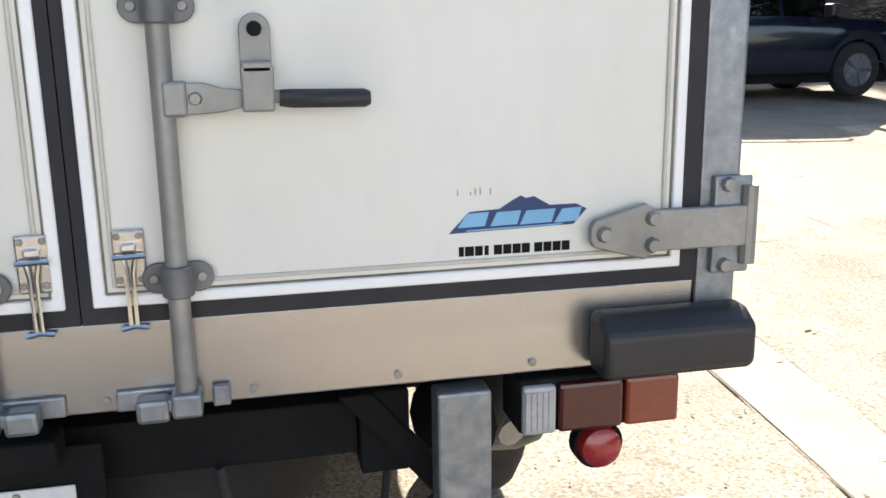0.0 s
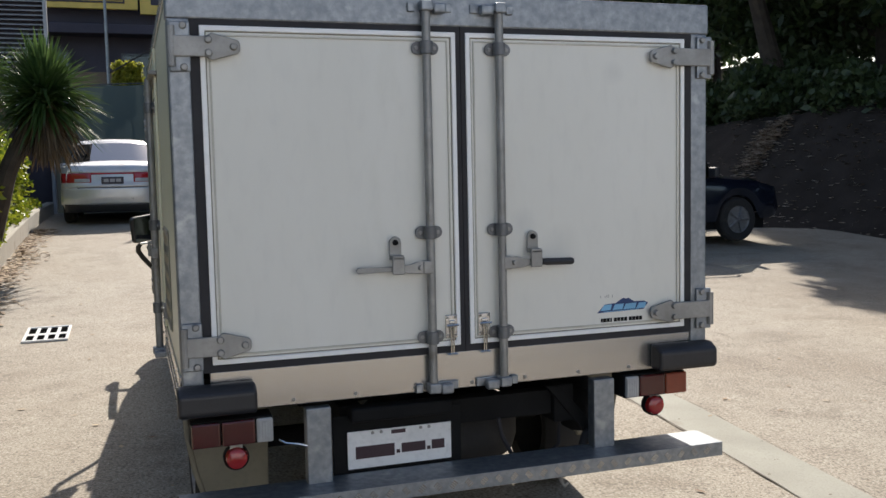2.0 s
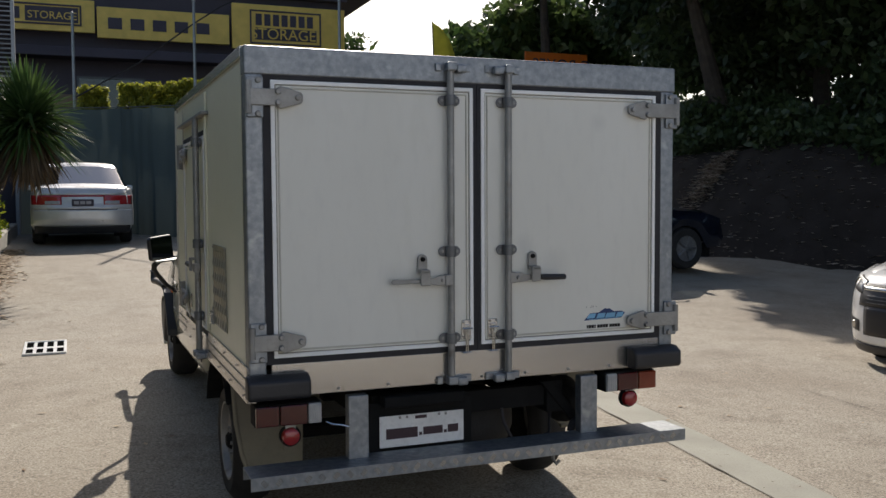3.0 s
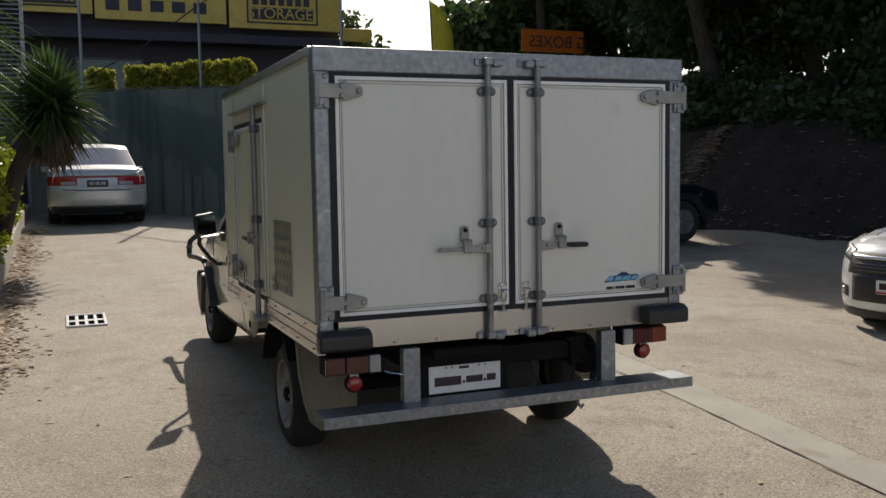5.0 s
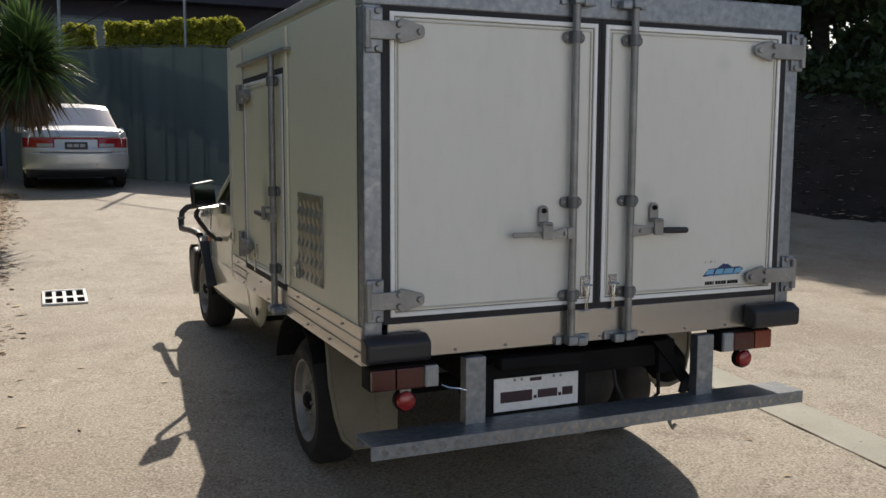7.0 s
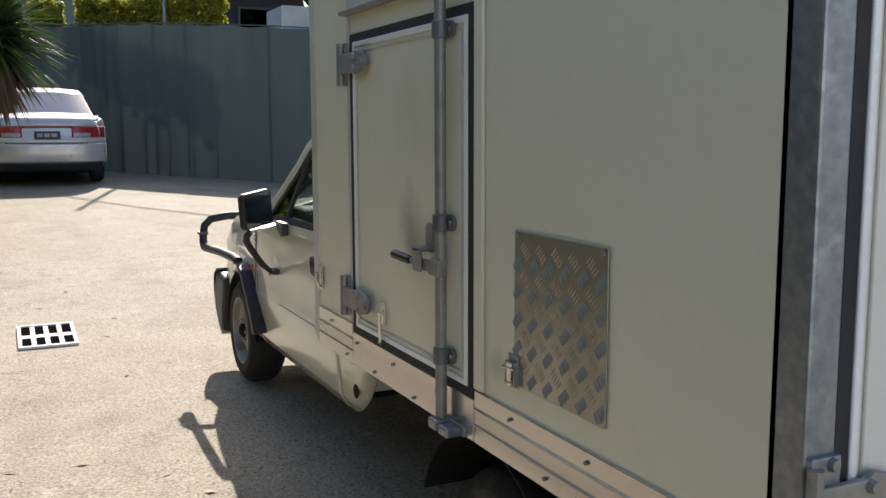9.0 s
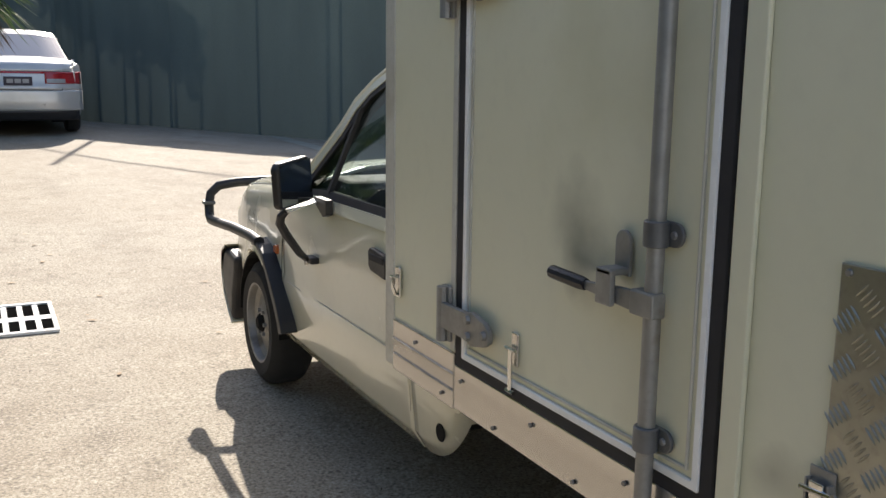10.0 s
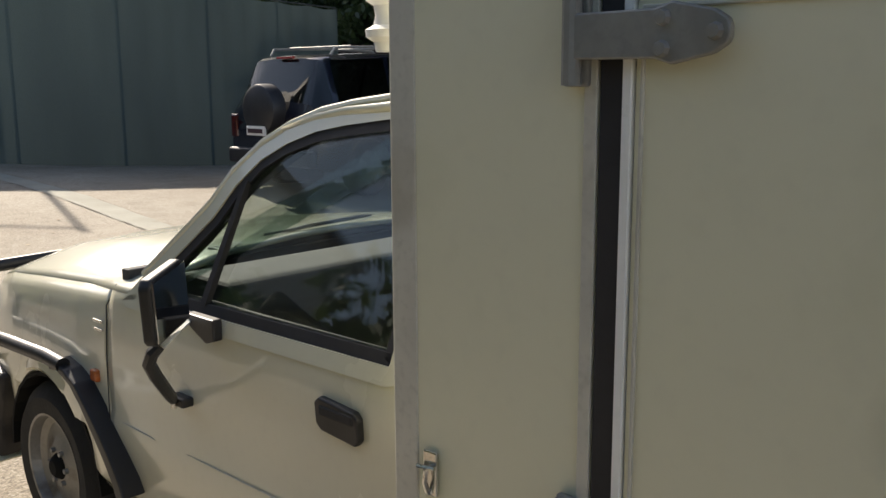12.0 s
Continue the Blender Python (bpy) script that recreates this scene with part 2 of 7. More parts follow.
M = {
    "concrete": concrete_material("aggregate_concrete"),
    "strip": material("new_concrete", (0.385, 0.375, 0.315), 0.92, second=(0.31, 0.30, 0.25), scale=2.2, grain=95, bump=0.35, fine=0.9,
                      stain=(0.26, 0.22, 0.17), stain_scale=3.0, stain_at=0.64),
    "joint": material("joint_filler", (0.15, 0.125, 0.10), 0.95, scale=5, grain=90),
    "white": material("white_door_skin", (0.77, 0.76, 0.70), 0.38, second=(0.70, 0.69, 0.62), scale=2.2, grain=25, bump=0.012, mix=0.7, fine=0.15, stain=(0.66, 0.65, 0.57), stain_scale=3.0, stain_at=0.58, stretch=(1, 1, 0.35),
                      grime=((0.36, -0.01, 1.17, 0.085), (0.22, -0.01, 1.27, 0.05), (-0.35, -0.01, 1.15, 0.07), (-0.12, -0.01, 1.06, 0.055), (0.58, -0.01, 1.78, 0.05), (0.79, -0.01, 0.90, 0.06), (-0.77, -0.01, 0.89, 0.06)), grime_colour=(0.55, 0.55, 0.51)),
    "cream": material("cream_side_skin", (0.77, 0.75, 0.57), 0.36, second=(0.72, 0.70, 0.52), scale=1.1, grain=25, bump=0.012, mix=0.6, fine=0.12, stain=(0.64, 0.62, 0.44), stain_scale=1.5, stain_at=0.60,
                      grime=((-0.935, 1.47, 1.22, 0.12), (-0.935, 1.44, 1.15, 0.08), (-0.935, 0.95, 0.92, 0.05)), grime_colour=(0.20, 0.20, 0.15)),
    "trim": material("white_trim", (0.91, 0.91, 0.90), 0.3, scale=8, grain=50, bump=0.02, second=(0.86, 0.86, 0.84), fine=0.15, stain=(0.6, 0.57, 0.48), stain_scale=6, stain_at=0.70),
    "galv": material("galvanised_steel", (0.31, 0.33, 0.35), 0.45, 0.75, second=(0.22, 0.24, 0.26), scale=40, grain=110, bump=0.05, mix=0.4,
                     stain=(0.42, 0.435, 0.44), stain_scale=17, stain_at=0.60),
    "zinc": material("dull_zinc_steel", (0.35, 0.345, 0.33), 0.52, 0.55, second=(0.25, 0.245, 0.23), scale=14, grain=70, bump=0.05,
                     stain=(0.17, 0.13, 0.10), stain_scale=9, stain_at=0.66),
    "alu": material("brushed_aluminium", (0.54, 0.52, 0.49), 0.23, 0.85, second=(0.43, 0.41, 0.385), scale=2.5, grain=120, bump=0.03, stretch=(0.15, 0.15, 6),
                    stain=(0.42, 0.38, 0.32), stain_scale=0.8, stain_at=0.62),
    "bead": material("door_bead_plastic", (0.62, 0.60, 0.52), 0.45, scale=5, grain=60, bump=0.03, stain=(0.40, 0.37, 0.29), stain_scale=3, stain_at=0.6),
    "dusty": material("dusty_guard_and_gap_shade", (0.27, 0.245, 0.18), 0.8, second=(0.17, 0.15, 0.11), scale=4, grain=50, bump=0.1, stain=(0.10, 0.085, 0.065), stain_scale=3, stain_at=0.56),
    "darkzinc": material("dark_cast_zinc", (0.20, 0.205, 0.21), 0.5, 0.5, second=(0.13, 0.13, 0.13), scale=14, grain=70, bump=0.08),
    "tread": material("tread_plate", (0.40, 0.395, 0.34), 0.34, 0.8, second=(0.31, 0.305, 0.255), scale=7, grain=80, bump=0.05,
                      stain=(0.24, 0.22, 0.17), stain_scale=5, stain_at=0.6),
    "chrome": material("chromed_steel", (0.72, 0.72, 0.70), 0.18, 1.0, scale=12, grain=60, bump=0.02, stain=(0.30, 0.24, 0.17), stain_scale=14, stain_at=0.66),
    "seal": material("black_rubber_seal", (0.028, 0.027, 0.030), 0.75, scale=9, grain=60, bump=0.05),
    "plastic": material("black_plastic", (0.022, 0.022, 0.025), 0.45, scale=9, grain=90, bump=0.06),
    "tyre": material("tyre_rubber", (0.022, 0.021, 0.020), 0.85, scale=12, grain=80, bump=0.15, stain=(0.10, 0.085, 0.065), stain_scale=5, stain_at=0.62),
    "under": material("chassis_black", (0.011, 0.011, 0.011), 0.85, spec=0.2, scale=6, grain=40, bump=0.1, stain=(0.05, 0.04, 0.03), stain_scale=4, stain_at=0.62),
    "red": material("red_lens", (0.075, 0.009, 0.009), 0.12, scale=20, grain=140, bump=0.05, coat=0.5),
    "rusty": material("red_amber_lens", (0.24, 0.045, 0.02), 0.12, scale=20, grain=140, bump=0.05, coat=0.5),
    "tailred": material("car_tail_lens", (0.42, 0.025, 0.03), 0.12, scale=20, grain=140, bump=0.05, coat=0.6),
    "redglow": material("red_reflector", (0.36, 0.022, 0.022), 0.15, scale=20, grain=160, bump=0.06, coat=0.5),
    "amber": material("amber_lens", (0.50, 0.13, 0.03), 0.12, scale=20, grain=140, bump=0.05, coat=0.5),
    "clear": material("clear_lens", (0.42, 0.43, 0.43), 0.15, scale=20, grain=140, bump=0.08, coat=0.6),
    "void": material("pit_shade_black", (0.008, 0.008, 0.008), 1.0, scale=9, grain=40, bump=0, spec=0.0),
    "plate": material("number_plate_white", (0.82, 0.82, 0.80), 0.4, scale=6, grain=60, bump=0.02),
    "ink": material("dark_ink", (0.045, 0.02, 0.028), 0.5, scale=9, grain=40),
    "navy": material("navy_print", (0.012, 0.045, 0.16), 0.4, scale=9, grain=40),
    "lightblue": material("light_blue_print", (0.22, 0.52, 0.78), 0.4, scale=9, grain=40),
    "paint": material("cream_white_car_paint", (0.69, 0.67, 0.53), 0.25, second=(0.62, 0.60, 0.47), scale=1.4, grain=30, bump=0.004, coat=0.7, fine=0.1,
                      stain=(0.62, 0.58, 0.46), stain_scale=1.1, stain_at=0.72),
    "silver": material("silver_car_paint", (0.70, 0.70, 0.69), 0.3, 0.3, scale=3, grain=200, bump=0.004, coat=0.8),
    "whitecar": material("white_car_paint", (0.88, 0.88, 0.87), 0.2, scale=3, grain=100, bump=0.003, coat=0.9),
    "bluecar": material("dark_blue_car_paint", (0.006, 0.008, 0.018), 0.2, scale=3, grain=100, bump=0.003, coat=0.9),
    "rim": material("steel_rim", (0.31, 0.30, 0.28), 0.45, 0.45, scale=9, grain=60, bump=0.05, stain=(0.12, 0.09, 0.07), stain_scale=8, stain_at=0.58),
    "glass": glass_material("car_glass"),
    "mirror": material("mirror_glass", (0.42, 0.44, 0.45), 0.03, 1.0, scale=3, grain=20, bump=0),
    "darkglass": glass_material("tinted_glass", (0.5, 0.55, 0.55), clear=0.5, ior=1.75),
    "skyglass": glass_material("silvered_rear_glass", (0.5, 0.55, 0.58), clear=0.4, ior=5.0),
    "cabin": material("cabin_grey_trim", (0.05, 0.052, 0.055), 0.8, scale=5, grain=70, bump=0.1),
    "post": material("fence_post_steel", (0.12, 0.13, 0.13), 0.5, 0.4, scale=9, grain=60),
    "yellow": material("yellow_sign_board", (0.80, 0.56, 0.12), 0.5, scale=2, grain=40, bump=0.02),
    "orange": material("orange_sign_board", (0.85, 0.20, 0.02), 0.5, scale=2, grain=40, bump=0.02),
    "flag": material("yellow_flag_cloth", (0.85, 0.68, 0.05), 0.7, scale=3, grain=80, bump=0.05),
    "facade": material("dark_purple_facade", (0.075, 0.065, 0.085), 0.8, second=(0.055, 0.05, 0.065), scale=0.4, grain=8, bump=0.1),
    "facade2": material("tan_facade", (0.24, 0.17, 0.12), 0.85, scale=0.5, grain=8, bump=0.1),
    "render": material("white_rendered_wall", (0.66, 0.64, 0.60), 0.85, scale=0.8, grain=30, bump=0.1),
    "bouncewall": material("pale_blue_bounce_wall", (0.56, 0.61, 0.68), 0.9, scale=0.8, grain=30, bump=0.1),
    "louvre": material("grey_louvre", (0.42, 0.42, 0.43), 0.5, 0.2, scale=3, grain=40),
    "bark": material("bark", (0.07, 0.055, 0.042), 0.95, second=(0.04, 0.032, 0.026), scale=6, grain=30, bump=0.6),
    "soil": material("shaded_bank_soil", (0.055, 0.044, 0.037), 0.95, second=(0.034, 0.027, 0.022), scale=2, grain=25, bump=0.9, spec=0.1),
    "kerb": material("concrete_kerb", (0.42, 0.39, 0.33), 0.9, scale=2, grain=50, bump=0.3, stain=(0.2, 0.17, 0.13), stain_scale=3, stain_at=0.6),
    "fence": material("green_shade_cloth", (0.115, 0.145, 0.136), 0.95, second=(0.085, 0.107, 0.105), scale=0.9, grain=120, bump=0.2, spec=0.1, stretch=(1, 1, 0.25), see_through=0.05),
    "leaf_dark": leaf_material("dark_leaves", (0.04, 0.065, 0.028), (0.09, 0.13, 0.05), 0.4, 0.4),
    "leaf_palm": leaf_material("palm_leaves", (0.035, 0.075, 0.02), (0.085, 0.14, 0.04), 0.35, 0.3),
    "leaf_hedge": leaf_material("hedge_leaves", (0.17, 0.20, 0.025), (0.44, 0.42, 0.05), 0.45, 0.5),
    "leaf_shrub": leaf_material("lime_shrub_leaves", (0.10, 0.17, 0.015), (0.36, 0.38, 0.03)),
    "leaf_tree": leaf_material("tree_leaves", (0.035, 0.07, 0.02), (0.11, 0.16, 0.05)),
    "dry_palm": leaf_material("dry_palm_leaves", (0.07, 0.05, 0.03), (0.17, 0.12, 0.07), 0.8, 0.1),
    # paler than the kerb litter: the pile's sunlit brightness is put into the colour
    "pale_litter": leaf_material("sunlit_leaf_litter", (0.20, 0.13, 0.08), (0.66, 0.56, 0.44), 0.6, 0.15),
    "litter": leaf_material("dry_leaf_litter", (0.20, 0.12, 0.065), (0.52, 0.40, 0.26), 0.8, 0.1),
}


# ---------------------------------------------------------------- mesh helpers
def smooth(bm, angle=35):
    for f in bm.faces:
        f.smooth = True
    for e in bm.edges:
        if len(e.link_faces) == 2 and e.calc_face_angle(0) > radians(angle):
            e.smooth = False
    return bm


def box(x0, x1, y0, y1, z0, z1, bevel=0.0, seg=2):
    bm = bmesh.new()
    bmesh.ops.create_cube(bm, size=1.0, matrix=Matrix.Translation(((x0 + x1) / 2, (y0 + y1) / 2, (z0 + z1) / 2)) @ Matrix.Diagonal((x1 - x0, y1 - y0, z1 - z0, 1)))
    if bevel:
        bmesh.ops.bevel(bm, geom=list(bm.edges), offset=bevel, segments=seg, affect="EDGES", profile=0.5)
    return bm


def join(*bms):
    out = bms[0]
    for b in bms[1:]:
        me = bpy.data.meshes.new("tmp")
        b.to_mesh(me)
        out.from_mesh(me)
        bpy.data.meshes.remove(me)
        b.free()
    return out


def tube(points, r, seg=10, caps=True):
    """A round bar along a polyline; r: one radius or one for each point."""
    pts = [Vector(p) for p in points]
    rs = r if isinstance(r, (list, tuple)) else [r] * len(pts)
    bm, rings, up = bmesh.new(), [], None
    for i, p in enumerate(pts):
        d = ((pts[i] - pts[i - 1]).normalized() if i else Vector()) + ((pts[i + 1] - pts[i]).normalized() if i + 1 < len(pts) else Vector())
        d.normalize()
        if up is None:
            up = Vector((0, 0, 1)) if abs(d.z) < 0.9 else Vector((1, 0, 0))
        side = d.cross(up).normalized()
        up = side.cross(d).normalized()
        rings.append([bm.verts.new(p + rs[i] * (math.cos(a) * side + math.sin(a) * up)) for a in (2 * math.pi * k / seg for k in range(seg))])
    for a, b in zip(rings, rings[1:]):
        for k in range(seg):
            bm.faces.new((a[k], a[(k + 1) % seg], b[(k + 1) % seg], b[k]))
    if caps:
        bm.faces.new(rings[0][::-1])
        bm.faces.new(rings[-1])
    bmesh.ops.recalc_face_normals(bm, faces=bm.faces)
    return smooth(bm)


def prism(poly, lo, hi, axis="x", bevel=0.0, seg=2):
    """A polygon in the plane across the axis, drawn out from lo to hi. Its points give the two other axes in order."""
    put = {"x": lambda u, v, w: (w, u, v), "y": lambda u, v, w: (u, w, v), "z": lambda u, v, w: (u, v, w)}[axis]
    bm = bmesh.new()
    a, b = [[bm.verts.new(put(u, v, w)) for u, v in poly] for w in (lo, hi)]
    n = len(poly)
    bm.faces.new(a)
    bm.faces.new(b[::-1])
    for k in range(n):
        bm.faces.new((a[k], b[k], b[(k + 1) % n], a[(k + 1) % n]))
    bmesh.ops.recalc_face_normals(bm, faces=bm.faces)
    if bevel:
        bmesh.ops.bevel(bm, geom=list(bm.edges), offset=bevel, segments=seg, affect="EDGES", profile=0.5)
    return bm


def lathe(profile, at, axis="x", seg=32):
    """Spins (radius, along) pairs round an axis through the point at."""
    bm, rings = bmesh.new(), []
    for r, w in profile:
        ring = []
        for k in range(seg):
            c, s = r * math.cos(2 * math.pi * k / seg), r * math.sin(2 * math.pi * k / seg)
            ring.append(bm.verts.new(Vector(at) + Vector({"x": (w, c, s), "y": (c, w, s), "z": (c, s, w)}[axis])))
        rings.append(ring)
    for a, b in zip(rings, rings[1:]):
        for k in range(seg):
            bm.faces.new((a[k], a[(k + 1) % seg], b[(k + 1) % seg], b[k]))
    bmesh.ops.remove_doubles(bm, verts=bm.verts, dist=1e-5)
    bmesh.ops.recalc_face_normals(bm, faces=bm.faces)
    return smooth(bm)


def ring_frame(x0, x1, z0, z1, w, y0, y1, bevel=0.003, axis="y"):
    """A rectangular frame of four mitred bars, w wide, in the xz plane (or yz with axis x)."""
    bm = bmesh.new()
    outer, inner = [(x0, z0), (x1, z0), (x1, z1), (x0, z1)], [(x0 + w, z0 + w), (x1 - w, z0 + w), (x1 - w, z1 - w), (x0 + w, z1 - w)]
    put = (lambda u, v, d: (u, d, v)) if axis == "y" else (lambda u, v, d: (d, u, v))
    vs = [[bm.verts.new(put(u, v, d)) for u, v in loop] for d in (y0, y1) for loop in (outer, inner)]
    for k in range(4):
        j = (k + 1) % 4
        bm.faces.new((vs[0][k], vs[0][j], vs[1][j], vs[1][k]))
        bm.faces.new((vs[2][k], vs[3][k], vs[3][j], vs[2][j]))
        bm.faces.new((vs[0][k], vs[2][k], vs[2][j], vs[0][j]))
        bm.faces.new((vs[1][k], vs[1][j], vs[3][j], vs[3][k]))
    bmesh.ops.recalc_face_normals(bm, faces=bm.faces)
    if bevel:
        bmesh.ops.bevel(bm, geom=list(bm.edges), offset=bevel, segments=1, affect="EDGES")
    return bm


def lerp_table(table, v):
    for (a, za), (b, zb) in zip(table, table[1:]):
        if v <= b:
            t = max(0.0, (v - a) / (b - a))
            return za + (zb - za) * t
    return table[-1][1]


PLAN = []


def frame_between(outer, inner, y0, y1):
    """A frame in the xz plane between two rectangles (x0, x1, z0, z1), its four sides of any width."""
    bm = bmesh.new()
    loops = [[bm.verts.new((x, y, z)) for x, z in ((a, c), (b, c), (b, d), (a, d))] for y in (y0, y1) for a, b, c, d in (outer, inner)]
    for k in range(4):
        j = (k + 1) % 4
        for p, q in ((0, 1), (3, 2), (2, 0), (1, 3)):
            bm.faces.new((loops[p][k], loops[p][j], loops[q][j], loops[q][k]))
    bmesh.ops.recalc_face_normals(bm, faces=bm.faces)
    return bm


def mesh_object(name, bm, mat):
    for v in bm.verts if PLAN else ():
        v.co.y += lerp_table(PLAN, v.co.y)
    me = bpy.data.meshes.new(name)
    bm.to_mesh(me)
    bm.free()
    me.materials.append(mat)
    return new(name, me)


def soup(name, verts, faces, mat):
    me = bpy.data.meshes.new(name)
    me.from_pydata(verts, [], faces)
    me.materials.append(mat)
    return new(name, me)


def thing(name, at, label, category, group="", kind=""):
    ob = new(name)
    ob.location = at
    ob.empty_display_size = 0.1
    return tagged(ob, label, category, group, kind)


def adopt(ob, parent, label=""):
    ob.parent = parent
    if parent.type == "EMPTY":
        ob.matrix_parent_inverse = parent.matrix_basis.inverted()
    return tagged(ob, label)


def part(name, bm, mat, parent, label=""):
    """Links a bmesh, in world places, as one mesh under a thing or under a part."""
    return adopt(mesh_object(name, bm, M[mat] if isinstance(mat, str) else mat), parent, label)


def pieces(name, bm, mat, places, parent):
    """Alike pieces that share one mesh, each an object of its own under its parent."""
    me = bpy.data.meshes.new(name)
    bm.to_mesh(me)
    bm.free()
    me.materials.append(M[mat])
    for m in places:
        ob = new(name, me)
        ob.matrix_basis = m
        adopt(ob, parent)


# ---------------------------------------------------------------- ground
RISE = [(-40, -0.45), (-12, -0.45), (-4, -0.21), (1.3, 0.0), (4.3, 0.06), (6, 0.105), (9, 0.265), (12, 0.46), (15, 0.61), (18, 0.66), (30, 0.66), (400, 0.6)]


def ground_z(x, y):
    s = sum(lerp_table(RISE, y + d) for d in (-1.2, -0.6, 0, 0.6, 1.2)) / 5
    fall = min(max(x + 0.6, 0.0), 9.0) * (0.022 + 0.038 * min(max((y - 11.5) / 4.5, 0.0), 1.0))
    return s - fall


def steps(*runs):
    out = []
    for a, b, d in runs:
        n = max(1, round((b - a) / d))
        out += [a + (b - a) * k / n for k in range(n)]
    return out + [runs[-1][1]]


def sheet(name, xs, ys, mat, lift=0.0, shear=0.0):
    verts = [(x + shear * y, y, ground_z(x + shear * y, y) + lift) for y in ys for x in xs]
    n = len(xs)
    faces = [(j * n + i, j * n + i + 1, (j + 1) * n + i + 1, (j + 1) * n + i) for j in range(len(ys) - 1) for i in range(n - 1)]
    ob = soup(name, verts, faces, M[mat])
    for f in ob.data.polygons:
        f.use_smooth = True
    return ob


ground = tagged(sheet("ground", steps((-600, -60, 90), (-60, -12, 6), (-12, 14, 0.5), (14, 60, 6), (60, 600, 90)),
                      steps((-600, -60, 90), (-60, -12, 6), (-12, 24, 0.5), (24, 60, 6), (60, 600, 90)), "concrete"),
                "worn exposed-aggregate concrete driveway with stains", "ground", kind="structure")
strip = tagged(sheet("pavement", steps((1.77, 2.10, 0.165)), steps((-9, 17, 0.12)), "strip", 0.005, 0.07),
               "paler smooth concrete strip laid into the driveway", "pavement", kind="structure")
for v in strip.data.vertices:
    ragged = noise.noise((v.co.x * 1.7, v.co.y * 2.3, 0.0)) + 0.6 * noise.noise((v.co.y * 7.0, v.co.x, 3.0))
    v.co.x += 0.014 * ragged

# ---------------------------------------------------------------- the truck: cargo box
XL, XR, YF, ZB, ZT = -0.933, 0.956, 2.396, 0.69, 2.025
truck = thing("delivery_truck", (0.02, 2.0, 0.03), "small cream-white utility truck with an insulated cargo box, parked on concrete", "truck")

part("roof_panel", box(XL + 0.01, XR - 0.01, 0.03, YF, ZT - 0.05, ZT + 0.005, 0.006), "cream", truck)
for x0, x1 in ((XL - 0.004, XL + 0.035), (XR - 0.035, XR + 0.004)):
    part("roof_rail", box(x0, x1, 0.072, YF, ZT - 0.03, ZT + 0.012, 0.003), "alu", truck)
part("front_panel", box(XL, XR, YF - 0.05, YF - 0.002, ZB + 0.1, ZT - 0.052, 0.004), "cream", truck)
part("side_panel", box(XR - 0.05, XR, 0.05, YF - 0.052, ZB + 0.13, ZT - 0.052, 0.003), "cream", truck)
part("floor_panel", box(XL + 0.03, XR - 0.03, 0.04, YF - 0.06, ZB + 0.02, ZB + 0.12), "under", truck)

# side wall with the door opening between DY0 and DY1
DY0, DY1, DZ0, DZ1 = 1.066, 1.966, 0.805, 1.79
part("side_panel", box(XL, XL + 0.05, 0.05, DY0, ZB + 0.13, ZT - 0.052, 0.003), "cream", truck)
part("side_panel", box(XL, XL + 0.05, DY1, YF - 0.052, ZB + 0.13, ZT - 0.052, 0.003), "cream", truck)
part("side_panel", box(XL, XL + 0.05, DY0, DY1, DZ1, ZT - 0.052, 0.003), "cream", truck)
part("corner_trim", box(XL - 0.004, XL + 0.02, YF - 0.058, YF + 0.003, ZB, ZT - 0.03, 0.004), "bead", truck)
part("trim_rail", box(XL - 0.006, XL - 0.001, DY1 - 0.001, DY1 + 0.022, 0.835, ZT - 0.06, 0.002), "bead", truck)
part("gutter", box(XL - 0.035, XL - 0.001, DY0 - 0.11, DY1 + 0.02, DZ1 + 0.066, DZ1 + 0.082, 0.004), "zinc", truck)

# sills: rear, and along the side in three lengths
part("sill", box(XL + 0.085, XR - 0.07, -0.004, 0.03, 0.710, 0.838, 0.003), "alu", truck, "brushed aluminium rear sill")
for y0, y1, z0, mat in ((0.012, DY0 - 0.008, ZB, "alu"), (DY0 - 0.004, DY1 - 0.004, ZB, "alu"), (DY1, YF - 0.06, ZB - 0.005, "alu")):
    z1 = 0.83 if mat == "alu" and (y0 < 0.5 or y0 > 1.9) else 0.803
    s = part("sill", box(XL - 0.007, XL + 0.03, y0, y1, z0, z1, 0.003), mat, truck, "aluminium side sill with screw heads")
    if z1 > 0.81:
        for dz0 in (0.045, 0.088):
            part("rib", box(XL - 0.012, XL - 0.0065, y0 + 0.002, y1 - 0.002, z0 + dz0, z0 + dz0 + 0.006, 0.002), mat, s)
    k = 0
    yy = y0 + 0.06
    while yy < y1 - 0.03:
        part("screw", lathe([(0.0, -0.005), (0.005, -0.004), (0.0055, 0)], (XL - 0.009, yy, z0 + (0.025, 0.115)[k % 2] * (1 if z1 > .81 else 0.7)), "x", 8), "zinc", s)
        yy, k = yy + 0.16, k + 1
for xx in (-0.59, -0.386, -0.182, 0.022, 0.22, 0.426, 0.63):
    part("screw", lathe([(0.0, -0.005), (0.006, -0.004), (0.0065, 0)], (xx, -0.004, 0.727), "y", 8), "zinc", truck)

# galvanised rear frame
part("corner_post", box(XL, XL + 0.066, -0.006, 0.07, ZB + 0.01, ZT - 0.1, 0.006), "galv", truck, "mottled galvanised steel corner post")
part("corner_post", box(XR - 0.066, XR, -0.006, 0.07, ZB + 0.09, ZT - 0.1, 0.006), "galv", truck, "mottled galvanised steel corner post")
part("top_rail", box(XL - 0.002, XR + 0.006, -0.008, 0.07, ZT - 0.102, ZT + 0.004, 0.006), "galv", truck, "mottled galvanised steel top rail")

